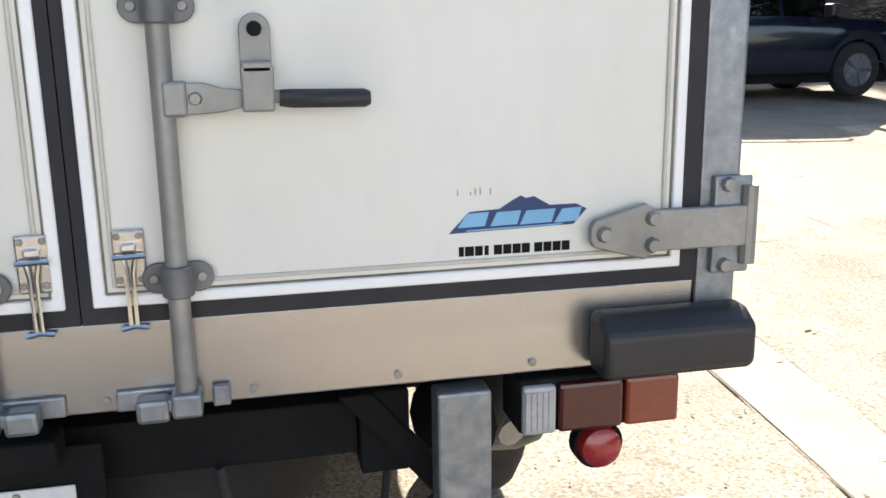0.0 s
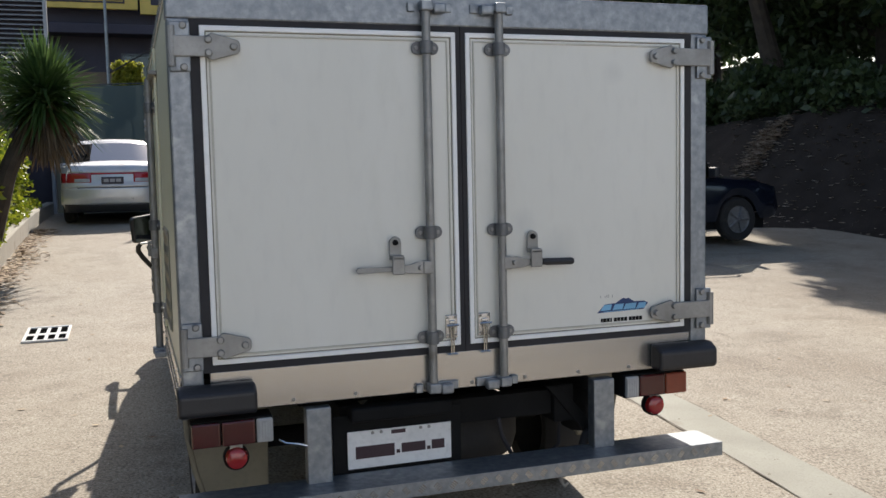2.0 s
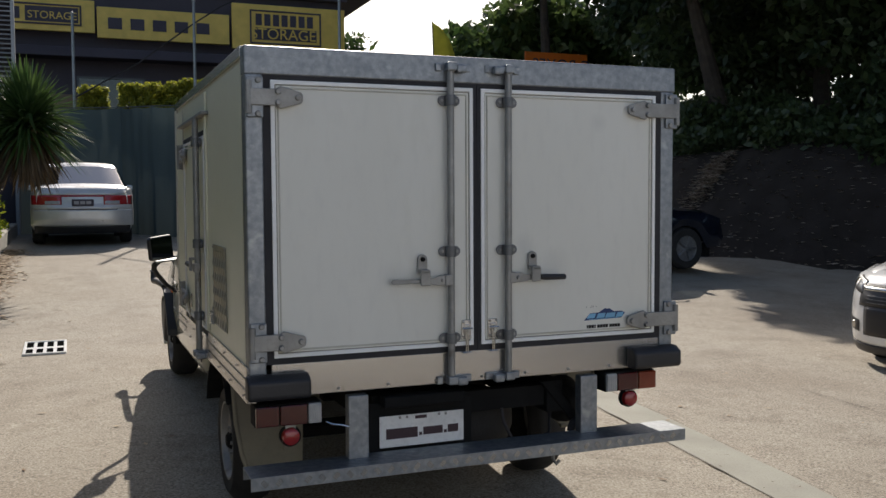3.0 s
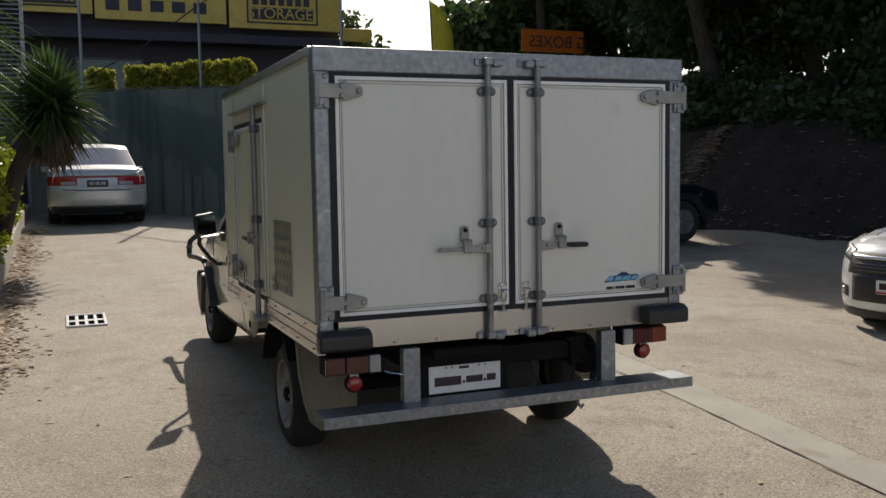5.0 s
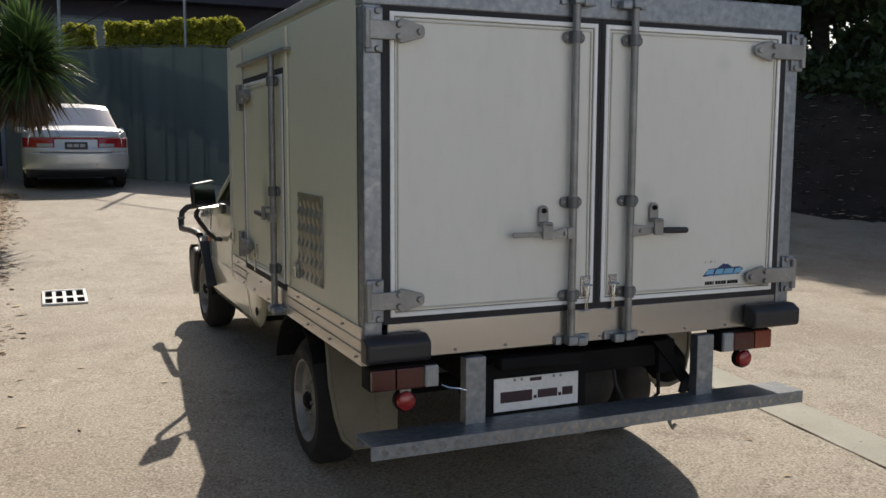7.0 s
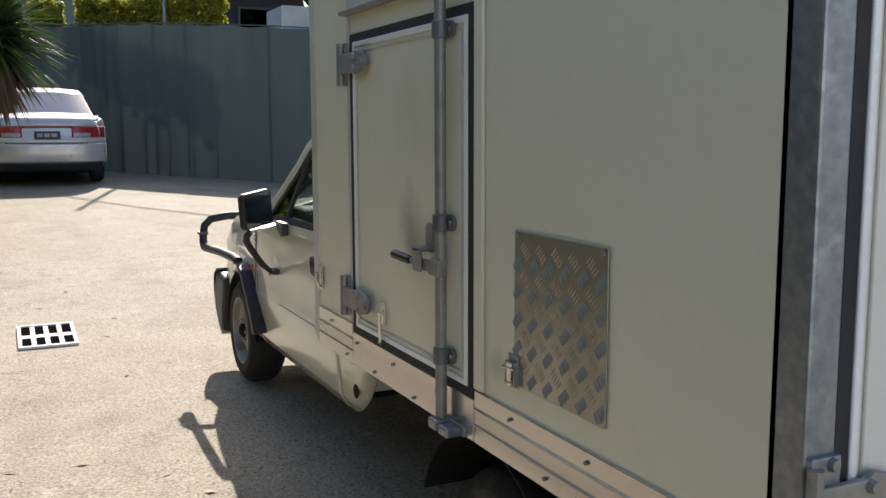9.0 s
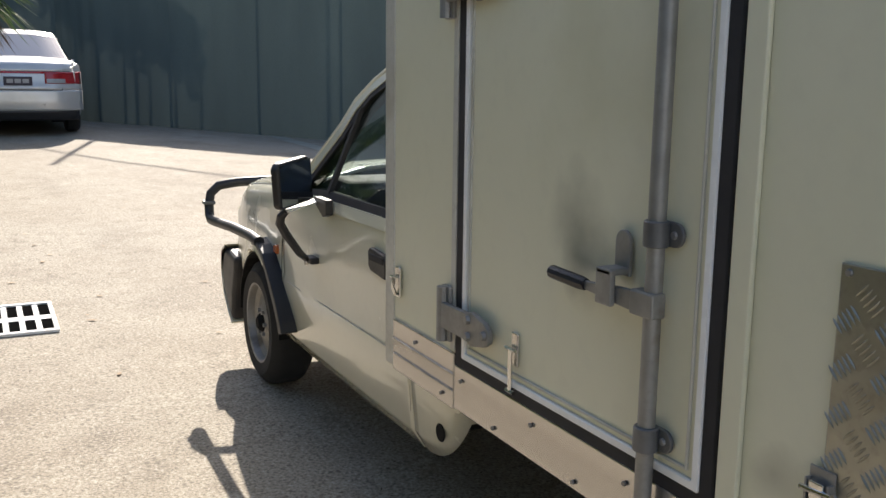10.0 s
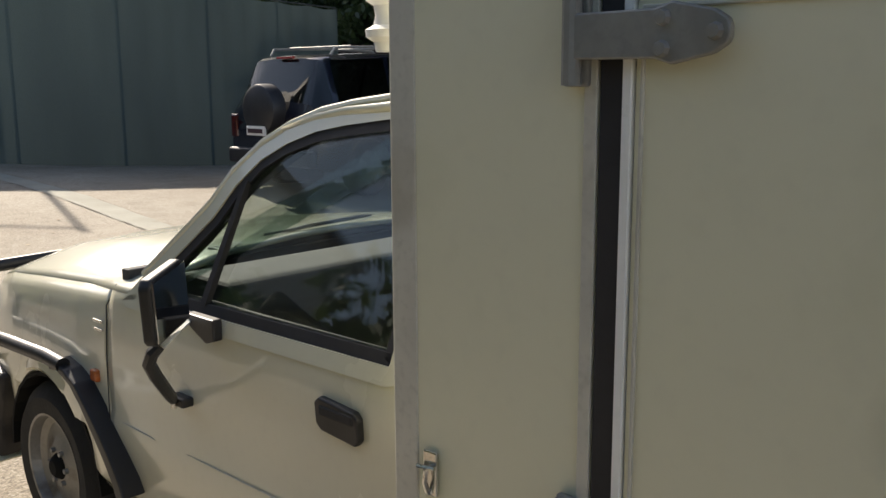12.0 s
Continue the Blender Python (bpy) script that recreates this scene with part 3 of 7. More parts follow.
# rear doors
def rear_door(x0, x1, flip):
    z0, z1 = 0.86, 1.905
    d = part("rear_door", box(x0 + 0.012, x1 - 0.012, -0.003, 0.045, z0 + 0.012, z1 - 0.012, 0.003), "white", truck, "flat white insulated door with grime round the handle")
    part("white_edging", ring_frame(x0, x1, z0, z1, 0.016, -0.009, 0.03, 0.002), "trim", d, "white edging strip")
    # thin raised strip; its dark colour stands for shade inside the edging
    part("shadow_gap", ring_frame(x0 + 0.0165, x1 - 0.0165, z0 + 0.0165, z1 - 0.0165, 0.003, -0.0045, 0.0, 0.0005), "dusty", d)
    part("inner_bead", ring_frame(x0 + 0.026, x1 - 0.026, z0 + 0.026, z1 - 0.026, 0.006, -0.0075, 0.0, 0.0015), "bead", d)
    near, far = (0.029, 0.0165) if flip > 0 else (0.0165, 0.029)          # wider on the hinge side than in the middle
    part("seal", frame_between((x0 - near, x1 + far, z0 - 0.024, z1 + 0.022), (x0, x1, z0, z1), -0.004, 0.032), "seal", d, "black rubber seal")
    return d


rear_door(-0.838, -0.016, 1)
rear_door(0.019, 0.861, -1)


def strap_hinge(tip, base, z):
    """A tapering strap hinge on the rear, its knuckle folded round the corner post."""
    s = 1 if base > tip else -1
    w = abs(base - tip)
    P = lambda u, v: (tip + s * u, z + v)
    poly = [P(0.0, -0.010), P(0.006, -0.02), P(0.085, -0.042), P(0.10, -0.031), P(w, -0.031), P(w, 0.031), P(0.10, 0.031), P(0.085, 0.042), P(0.006, 0.02), P(0.0, 0.010)]
    h = part("hinge", prism(poly, -0.03, -0.016, "y", 0.003), "zinc", truck, "dull zinc strap hinge")
    part("knuckle", tube([(base + s * 0.006, -0.02, z - 0.06), (base + s * 0.006, -0.02, z + 0.06)], 0.013, 10), "zinc", h)
    part("bracket", box(min(base - s * 0.05, base + s * 0.012), max(base - s * 0.05, base + s * 0.012), -0.018, -0.004, z - 0.075, z + 0.075, 0.004), "galv", h)
    for u, v in ((0.02, 0.0), (0.095, 0.02), (0.095, -0.02)):
        part("bolt", lathe([(0.0, -0.012), (0.009, -0.011), (0.012, -0.004), (0.012, 0)], (tip + s * u, -0.03, z + v), "y", 8), "zinc", h)
    for v in (0.062, -0.062):
        part("bolt", lathe([(0.0, -0.012), (0.009, -0.011), (0.012, -0.004), (0.012, 0)], (base - s * 0.03, -0.016, z + v), "y", 8), "zinc", h)


for z in (0.922, 1.839):
    strap_hinge(-0.719, -0.916, z)
    strap_hinge(0.709, 0.958, z)


def bracket_clamp(parent, x, z):
    oval = [(x + sx * 0.026 + 0.021 * math.cos(a), z + 0.021 * math.sin(a)) for sx, a0 in ((1, -90), (-1, 90)) for a in (radians(a0 + 22.5 * k) for k in range(9))]
    part("clamp", join(prism(oval, -0.016, -0.008, "y", 0.002), tube([(x, -0.031, z - 0.021), (x, -0.031, z - 0.019), (x, -0.031, z + 0.019), (x, -0.031, z + 0.021)], [0.019, 0.021, 0.021, 0.019], 14)), "darkzinc", parent, "dark rod clamp")
    for dx in (-0.031, 0.031):
        part("bolt", lathe([(0.0, -0.007), (0.006, -0.006), (0.008, 0)], (x + dx, -0.014, z), "y", 8), "zinc", parent)


def lock_rod(x, s, grip):
    rod = part("lock_rod", tube([(x, -0.031, 0.713), (x, -0.031, 1.99)], 0.0145, 12), "zinc", truck, "upright zinc locking rod with lever")
    for z in (1.85, 1.248, 0.897):
        bracket_clamp(rod, x, z)
    # cam feet at the sill and at the top rail
    for z, up in ((0.722, 1), (1.978, -1)):
        part("cam", join(box(x - 0.02, x + 0.02, -0.055, -0.012, z - 0.012, z + 0.022, 0.005), box(min(x, x - s * 0.05), max(x, x - s * 0.05), -0.045, -0.02, z - 0.006, z + 0.014, 0.004)), "galv", rod)
        part("keeper", box(x - 0.055 - 0.04 * s, x + 0.055 - 0.04 * s, -0.014, -0.006, z - 0.010, z + 0.020, 0.003), "galv", rod)
        part("keeper_block", box(x - 0.045 * s - 0.022, x - 0.045 * s + 0.022, -0.05, -0.0145, z - 0.018, z + 0.016, 0.007), "galv", rod)
        part("keeper_lug", box(x + s * 0.045 - 0.012, x + s * 0.045 + 0.012, -0.02, -0.007, z - 0.012, z + 0.018, 0.003), "galv", rod)
    z = 1.134
    lever = prism([(x + s * u, z + v) for u, v in ((0.0, 0.02), (0.05, 0.02), (0.075, 0.012), (0.10, 0.010), (0.15, 0.008), (0.15, -0.008), (0.10, -0.012), (0.075, -0.018), (0.05, -0.02), (0.0, -0.02))], -0.042, -0.034, "y", 0.002)
    part("lever", join(lever, box(min(x, x + s * 0.03), max(x, x + s * 0.03), -0.048, -0.02, z - 0.022, z + 0.022, 0.004)), "zinc", rod, "forged zinc lever")
    part("bolt", lathe([(0.0, -0.010), (0.007, -0.009), (0.009, 0)], (x + s * 0.04, -0.042, z), "y", 8), "zinc", rod)
    if grip:
        part("grip", tube([(x + s * 0.145, -0.04, z - 0.002), (x + s * 0.16, -0.04, z - 0.003), (x + s * 0.255, -0.04, z - 0.005), (x + s * 0.262, -0.04, z - 0.005)], [0.011, 0.0125, 0.0125, 0.009], 10), "plastic", rod, "black plastic grip")
    else:
        part("grip", prism([(x + s * u, z + v) for u, v in ((0.14, 0.007), (0.25, 0.010), (0.258, 0.0), (0.25, -0.010), (0.14, -0.008))], -0.043, -0.033, "y", 0.002), "zinc", rod, "bare metal lever end")
    cx = x + s * 0.118
    part("lever_lock", join(prism([(cx + 0.02 * math.cos(a), z + 0.085 + 0.02 * math.sin(a)) for a in (math.pi * k / 8 for k in range(9))] + [(cx - 0.02, z + 0.03), (cx + 0.02, z + 0.03)], -0.02, -0.012, "y", 0.002),
                            prism([(cx - 0.02, z - 0.018), (cx + 0.02, z - 0.018), (cx + 0.021, z + 0.04), (cx - 0.021, z + 0.04)], -0.056, -0.045, "y", 0.003),
                            box(cx - 0.019, cx + 0.019, -0.056, -0.012, z + 0.03, z + 0.045, 0.003)), "zinc", rod, "hinged lever lock plate")
    part("bolt", lathe([(0.0, -0.012), (0.008, -0.010), (0.010, 0)], (cx, -0.02, z + 0.085), "y", 10), "under", rod)
    return rod


lock_rod(-0.124, -1, False)
lock_rod(0.131, 1, True)


def pull_catch(x):
    """A riveted plate with a wire loop that drops over the sill and ends in a cross bar."""
    c = part("pull_catch", box(x - 0.021, x + 0.021, -0.010, -0.004, 0.886, 0.965, 0.003), "alu", truck, "small worn aluminium pull catch")
    part("loop", join(tube([(x - 0.020, -0.02, 0.930), (x + 0.022, -0.02, 0.931)], 0.004, 6), tube([(x - 0.008, -0.018, 0.930), (x - 0.004, -0.02, 0.908), (x - 0.004, -0.016, 0.836)], 0.003, 6),
                      tube([(x + 0.008, -0.018, 0.930), (x + 0.004, -0.02, 0.908), (x + 0.004, -0.016, 0.836)], 0.003, 6), tube([(x - 0.017, -0.014, 0.830), (x, -0.015, 0.834), (x + 0.018, -0.014, 0.831)], 0.0042, 6)), "chrome", c)
    part("lip", box(x - 0.010, x + 0.010, -0.019, -0.008, 0.936, 0.948, 0.003), "chrome", c)
    for dx, dz in ((-0.014, 0.956), (0.014, 0.956), (-0.014, 0.897), (0.014, 0.897)):
        part("rivet", lathe([(0.0, -0.003), (0.004, -0.0025), (0.005, 0)], (x + dx, -0.010, dz), "y", 8), "zinc", c)


pull_catch(-0.049)
pull_catch(0.070)

# maker's print on the door: plain shapes and bars
sx, sz = 0.505, 0.931
sticker = part("maker_mark", prism([(sx, sz), (sx + 0.186, sz + 0.004), (sx + 0.206, sz + 0.026), (sx + 0.190, sz + 0.034), (sx + 0.150, sz + 0.034), (sx + 0.126, sz + 0.048), (sx + 0.114, sz + 0.046), (sx + 0.106, sz + 0.050), (sx + 0.094, sz + 0.044), (sx + 0.074, sz + 0.032), (sx + 0.030, sz + 0.030), (sx + 0.020, sz + 0.020)], -0.0048, -0.0028, "y"), "navy", truck, "blue printed mark with pale slanted blocks under a peak")
for u, w, lean_u in ((0.012, 0.040, 0.014), (0.060, 0.040, 0.010), (0.104, 0.048, 0.010), (0.156, 0.036, 0.012)):
    part("block", prism([(sx + u, sz + 0.008), (sx + u + w, sz + 0.009), (sx + u + w + 0.006, sz + 0.029), (sx + u + lean_u, sz + 0.028)], -0.006, -0.0045, "y"), "lightblue", sticker)
part("underline", prism([(sx + 0.024, sz + 0.002), (sx + 0.166, sz + 0.0045), (sx + 0.170, sz + 0.0065), (sx + 0.026, sz + 0.004)], -0.006, -0.0045, "y"), "lightblue", sticker)
# the number under it, as a row of narrow bars, and the worn remains of a line above
for u, w in ((0.014, 0.007), (0.023, 0.013), (0.038, 0.011), (0.052, 0.006), (0.066, 0.012), (0.080, 0.012), (0.094, 0.012), (0.108, 0.012), (0.127, 0.012), (0.141, 0.012), (0.155, 0.012), (0.169, 0.012)):
    part("print_bar", prism([(sx + u, 0.8965), (sx + u + w, 0.8965), (sx + u + w, 0.9105), (sx + u, 0.9105)], -0.0042, -0.0028, "y"), "under", truck)
for u, h in ((0.012, 0.009), (0.031, 0.005), (0.038, 0.010), (0.045, 0.011), (0.060, 0.009)):
    part("print_bar", box(sx + u, sx + u + 0.0015, -0.0042, -0.0028, 0.985, 0.985 + h), "zinc", truck)

# rubber buffers, lights, plate, step
def buffer(x0, x1):
    poly = [(-0.085, 0.722), (-0.07, 0.712), (-0.012, 0.712), (-0.012, 0.806), (-0.05, 0.806), (-0.085, 0.785)]
    part("rubber_buffer", prism(poly, x0, x1, "x", 0.012, 3), "plastic", truck, "black rubber corner buffer")


buffer(-0.952, -0.713)
buffer(0.715, 0.955)


def tail_light(x0, x1, s):
    """Lens box with red, amber and clear fields; s: the way out from the middle."""
    z0, z1 = (0.610, 0.696) if s > 0 else (0.598, 0.684)
    t = part("tail_light", box(x0, x1, -0.005, 0.09, z0, z1, 0.006), "under", truck, "tail light with red and clear lenses")
    w = x1 - x0
    inner = x0 if s > 0 else x1
    cells = (("clear", 0.0, 0.22), ("red", 0.22, 0.64), ("rusty" if s > 0 else "red", 0.64, 1.0))
    for mat, a, b in cells:
        u, v = sorted((inner + s * a * w, inner + s * b * w))
        part("lens", box(u + 0.002, v - 0.002, -0.022, -0.004, z0 + 0.004, z1 - 0.004, 0.006), mat, t)
    for k in range(5):
        u = inner + s * (0.03 + 0.035 * k) * w
        part("lens_rib", box(u - 0.003, u + 0.003, -0.024, -0.02, z0 + 0.012, z1 - 0.012, 0.001), "clear", t)
    return t


tail_light(0.61, 0.866, 1)
tail_light(-0.915, -0.658, -1)
for x, z in ((0.748, 0.570), (-0.775, 0.552)):
    r = part("reflector", lathe([(0.0, -0.028), (0.02, -0.028), (0.032, -0.02), (0.036, -0.006), (0.036, 0.012), (0.0, 0.012)], (x, 0.02, z), "y", 24), "redglow", truck, "round red reflector lamp")
    part("rim", lathe([(0.037, -0.004), (0.041, -0.004), (0.041, 0.02), (0.037, 0.02)], (x, 0.02, z), "y", 24), "under", r)
    part("light_bracket", box(x - 0.02, x + 0.02, 0.012, 0.022, z + 0.01, z + 0.125, 0.002), "zinc", truck)
part("loose_wire", tube([(-0.64, 0.0, 0.60), (-0.62, -0.02, 0.592), (-0.585, -0.03, 0.588), (-0.555, -0.03, 0.578)], 0.004, 6), "chrome", truck, "dangling pale wire")

plate = part("number_plate", box(-0.407, -0.04, 0.045, 0.05, 0.456, 0.584, 0.002), "plate", truck, "white plate with dark print bars")
for u, w, z0, h in ((0.03, 0.135, 0.497, 0.042), (0.172, 0.012, 0.503, 0.012), (0.19, 0.085, 0.503, 0.032), (0.281, 0.012, 0.503, 0.012), (0.298, 0.046, 0.503, 0.032), (0.155, 0.05, 0.572, 0.013)):
    part("print_bar", box(-0.41 + u, -0.41 + u + w, 0.0425, 0.0447, z0 - 0.007, z0 + h - 0.007), "ink", plate)
for u in (0.09, 0.12, 0.26, 0.29):
    part("plate_bolt", lathe([(0.0, -0.004), (0.005, -0.003), (0.006, 0)], (-0.41 + u, 0.045, 0.575), "y", 8), "zinc", plate)
part("plate_backing", box(-0.455, 0.0, 0.055, 0.06, 0.43, 0.64, 0.003), "under", truck)
part("plate_lamp", box(-0.40, -0.05, 0.0, 0.07, 0.625, 0.672, 0.008), "under", truck)

for x0 in (-0.554, 0.481):
    part("step_upright", box(x0, x0 + 0.082, -0.02, 0.03, 0.44, ZB + 0.004, 0.004), "galv", truck, "galvanised step upright")
step = part("rear_step", prism([(-0.13, 0.397), (-0.126, 0.397), (-0.126, 0.443), (0.031, 0.443), (0.031, 0.397), (0.035, 0.397), (0.035, 0.447), (-0.13, 0.447)], -0.955, 0.943, "x", 0.0012), "galv", truck, "galvanised chequer-plate step")
pieces("tread_bar", box(-0.009, 0.009, -0.0018, 0.0, -0.0016, 0.0016), "alu",
       [Matrix.Translation((-0.905 + 0.054 * k, -0.1297, 0.422)) @ Matrix.Rotation(0.75 if k % 2 else -0.75, 4, "Y") @ Matrix.Translation((0, 0, (q - 1.5) * 0.007)) for k in range(34) for q in range(4)], step)

# chassis, axle, spare parts seen below the box
for x in (-0.42, 0.38):
    part("chassis_rail", box(x, x + 0.08, 0.1, 4.6, 0.52, 0.66, 0.006), "under", truck)
for y in (0.12, 0.9, 1.8, 2.7, 3.6):
    part("cross_member", box(-0.338, 0.378, y, y + 0.06, 0.55, 0.64, 0.004), "under", truck)
part("rear_axle", join(tube([(-0.70, 1.10, 0.30), (0.74, 1.10, 0.30)], 0.045, 12), lathe([(0.0, -0.12), (0.09, -0.1), (0.14, 0), (0.09, 0.1), (0.0, 0.12)], (0.05, 1.10, 0.3), "y", 20)), "under", truck)
part("fuel_tank", box(0.47, 0.8, 1.75, 2.5, 0.36, 0.62, 0.05, 3), "under", truck)
part("exhaust_pipe", tube([(0.55, 2.2, 0.42), (0.62, 1.5, 0.46), (0.66, 0.7, 0.48), (0.72, 0.4, 0.42)], 0.03, 10), "zinc", truck)
part("exhaust_silencer", tube([(0.56, 0.30, 0.50), (0.58, 0.32, 0.50), (0.70, 0.55, 0.50), (0.72, 0.57, 0.50)], [0.05, 0.09, 0.09, 0.05], 14), "under", truck)
part("brace", prism([(0.345, 0.66), (0.40, 0.66), (0.60, 0.42), (0.545, 0.42)], 0.09, 0.12, "y", 0.004), "under", truck)
part("hanging_hose", tube([(0.16, 0.1, 0.56), (0.17, 0.1, 0.50), (0.205, 0.1, 0.43), (0.25, 0.1, 0.395), (0.31, 0.12, 0.37), (0.42, 0.15, 0.42), (0.45, 0.2, 0.6)], 0.008, 8), "seal", truck, "black hose hanging in a loop")
plug = part("trailer_plug", tube([(0.52, 0.08, 0.49), (0.50, 0.08, 0.465), (0.485, 0.08, 0.43)], [0.012, 0.02, 0.016], 10), "seal", truck, "black plug on a hanging wire")
part("wire", tube([(0.555, 0.08, 0.63), (0.545, 0.08, 0.55), (0.52, 0.08, 0.49)], 0.005, 6), "seal", plug)
part("wire_end", tube([(0.485, 0.08, 0.43), (0.465, 0.08, 0.40)], 0.004, 6), "zinc", plug)
part("tow_hook", join(tube([(0.33, -0.05, 0.395), (0.33, -0.05, 0.36), (0.345, -0.05, 0.335), (0.36, -0.05, 0.35)], 0.008, 8), box(0.31, 0.35, -0.07, -0.03, 0.385, 0.4, 0.003)), "zinc", truck)
spare = part("spare_wheel", lathe([(0.17, 0.36), (0.26, 0.345), (0.295, 0.37), (0.31, 0.42), (0.31, 0.48), (0.295, 0.53), (0.26, 0.555), (0.17, 0.54), (0.17, 0.36)], (0.06, 0.50, 0.0), "z", 40), "tyre", truck, "worn spare tyre slung under the tray")
part("rim", lathe([(0.175, 0.38), (0.16, 0.40), (0.08, 0.42), (0.0, 0.42)], (0.06, 0.50, 0.0), "z", 32), "rim", spare)
part("cross_member", box(-0.45, 0.40, 0.78, 0.86, 0.50, 0.68, 0.01), "under", truck)


def mudguard(s):
    """A moulded guard hung behind the wheel, its outer edge tapering in, with a rolled lip; s: its side of the truck."""
    X = (lambda u: 0.013 + s * (u + 0.013))
    edge = [(0.85, 0.69), (0.845, 0.50), (0.825, 0.40), (0.79, 0.345), (0.74, 0.33), (0.66, 0.335), (0.62, 0.38), (0.60, 0.69)] if s > 0 else [(0.912, 0.69), (0.900, 0.50), (0.876, 0.36), (0.848, 0.268), (0.80, 0.222), (0.635, 0.225), (0.61, 0.26), (0.60, 0.69)]
    g = part("mudguard", prism([(X(u), z) for u, z in edge], 0.53, 0.552, "y", 0.006), "dusty", truck, "dusty beige moulded mudguard")
    part("lip", tube([(X(u), 0.528, z) for u, z in edge[:6]], 0.010, 8), "dusty", g)
    part("fold", tube([(X(0.70), 0.53, 0.66), (X(0.70), 0.528, 0.36)], 0.008, 6), "dusty", g)
    part("arch_plate", prism([(1.10 + r * math.cos(a), 0.30 + r * math.sin(a)) for r, ks in ((0.39, range(13)), (0.38, range(12, -1, -1))) for a in (math.pi * (0.1 + 0.7 * k / 12) for k in ks)], min(X(0.60), X(0.90)), max(X(0.60), X(0.90)), "x"), "under", g)


mudguard(-1)
mudguard(1)


def wheel(x, y, z, s, r=0.295, w=0.19):
    """A steel wheel; s: the way its outer face looks along x."""
    prof = [(0.185, -w / 2), (0.21, -w / 2 - 0.006), (r - 0.05, -w / 2 - 0.008), (r - 0.012, -w / 2 + 0.02), (r, -w / 2 + 0.045), (r, w / 2 - 0.045), (r - 0.012, w / 2 - 0.02), (r - 0.05, w / 2 + 0.008), (0.21, w / 2 + 0.006), (0.185, w / 2)]
    wh = part("wheel", lathe(prof + [prof[0]], (x, y, z), "x", 40), "tyre", truck, "worn tyre on a steel rim")
    rim = [(0.19, w / 2 + 0.004), (0.182, w / 2 + 0.002), (0.172, w / 2 - 0.03), (0.15, w / 2 - 0.045), (0.10, w / 2 - 0.04), (0.075, w / 2 - 0.02), (0.045, w / 2 - 0.018), (0.034, w / 2 - 0.006), (0.0, w / 2 - 0.004)]
    part("rim", lathe([(a, s * b) for a, b in rim], (x, y, z), "x", 40), "rim", wh)
    part("hub", lathe([(0.0, s * (w / 2 + 0.006)), (0.026, s * (w / 2 + 0.006)), (0.036, s * (w / 2 - 0.002)), (0.048, s * (w / 2 - 0.02))], (x, y, z), "x", 20), "under", wh, "black hub cap")
    for k in range(6):
        a = 2 * math.pi * k / 6
        part("wheel_nut", lathe([(0.0, s * 0.018), (0.009, s * 0.016), (0.011, 0)], (x + s * (w / 2 - 0.022), y + 0.06 * math.cos(a), z + 0.06 * math.sin(a)), "x", 6), "zinc", wh)
    return wh


wheel(-0.757, 1.10, ground_z(-0.757, 1.10) + 0.294, -1)
wheel(0.797, 1.10, ground_z(0.797, 1.10) + 0.294, 1)
wheel(-0.72, 4.20, ground_z(-0.72, 4.20) + 0.294, -1)
wheel(0.71, 4.20, ground_z(0.71, 4.20) + 0.294, 1)

# ---- side door of the box
sd = part("side_door", box(XL - 0.004, XL + 0.04, DY0 + 0.045, DY1 - 0.062, DZ0 + 0.04, DZ1 - 0.036, 0.003), "cream", truck, "cream insulated side door")
part("white_edging", ring_frame(DY0 + 0.03, DY1 - 0.044, DZ0 + 0.024, DZ1 - 0.022, 0.016, XL - 0.01, XL + 0.02, 0.002, "x"), "trim", sd, "white edging strip")
part("inner_bead", ring_frame(DY0 + 0.058, DY1 - 0.072, DZ0 + 0.052, DZ1 - 0.05, 0.006, XL - 0.009, XL - 0.001, 0.0015, "x"), "bead", sd)
part("seal", ring_frame(DY0, DY1 - 0.004, DZ0 - 0.004, DZ1 + 0.006, 0.042, XL - 0.005, XL + 0.02, 0.003, "x"), "seal", sd, "black rubber seal")
part("trim_rail", box(XL - 0.012, XL - 0.001, DY0 - 0.055, DY0 - 0.012, 0.835, ZT - 0.06, 0.003), "cream", truck)


def side_hinge(z):
    poly = [(1.753, z + 0.007), (1.757, z + 0.016), (1.776, z + 0.028), (1.836, z + 0.041), (1.861, z + 0.033), (1.996, z + 0.032), (1.996, z - 0.032), (1.861, z - 0.033), (1.836, z - 0.041), (1.776, z - 0.028), (1.757, z - 0.016), (1.753, z - 0.007)]
    h = part("hinge", prism(poly, XL - 0.032, XL - 0.018, "x", 0.003), "zinc", truck, "dull zinc strap hinge")
    part("knuckle", tube([(XL - 0.022, 1.999, z - 0.068), (XL - 0.022, 1.999, z + 0.068)], 0.015, 10), "zinc", h)
    part("bracket", box(XL - 0.016, XL - 0.001, 1.976, 2.019, z - 0.07, z + 0.07, 0.004), "zinc", h)
    for u, v in ((1.773, 0), (1.848, 0.02), (1.848, -0.02)):
        part("bolt", lathe([(0.0, -0.010), (0.009, -0.009), (0.012, 0)], (XL - 0.032, u, z + v), "x", 8), "zinc", h)


side_hinge(0.925)
side_hinge(1.70)

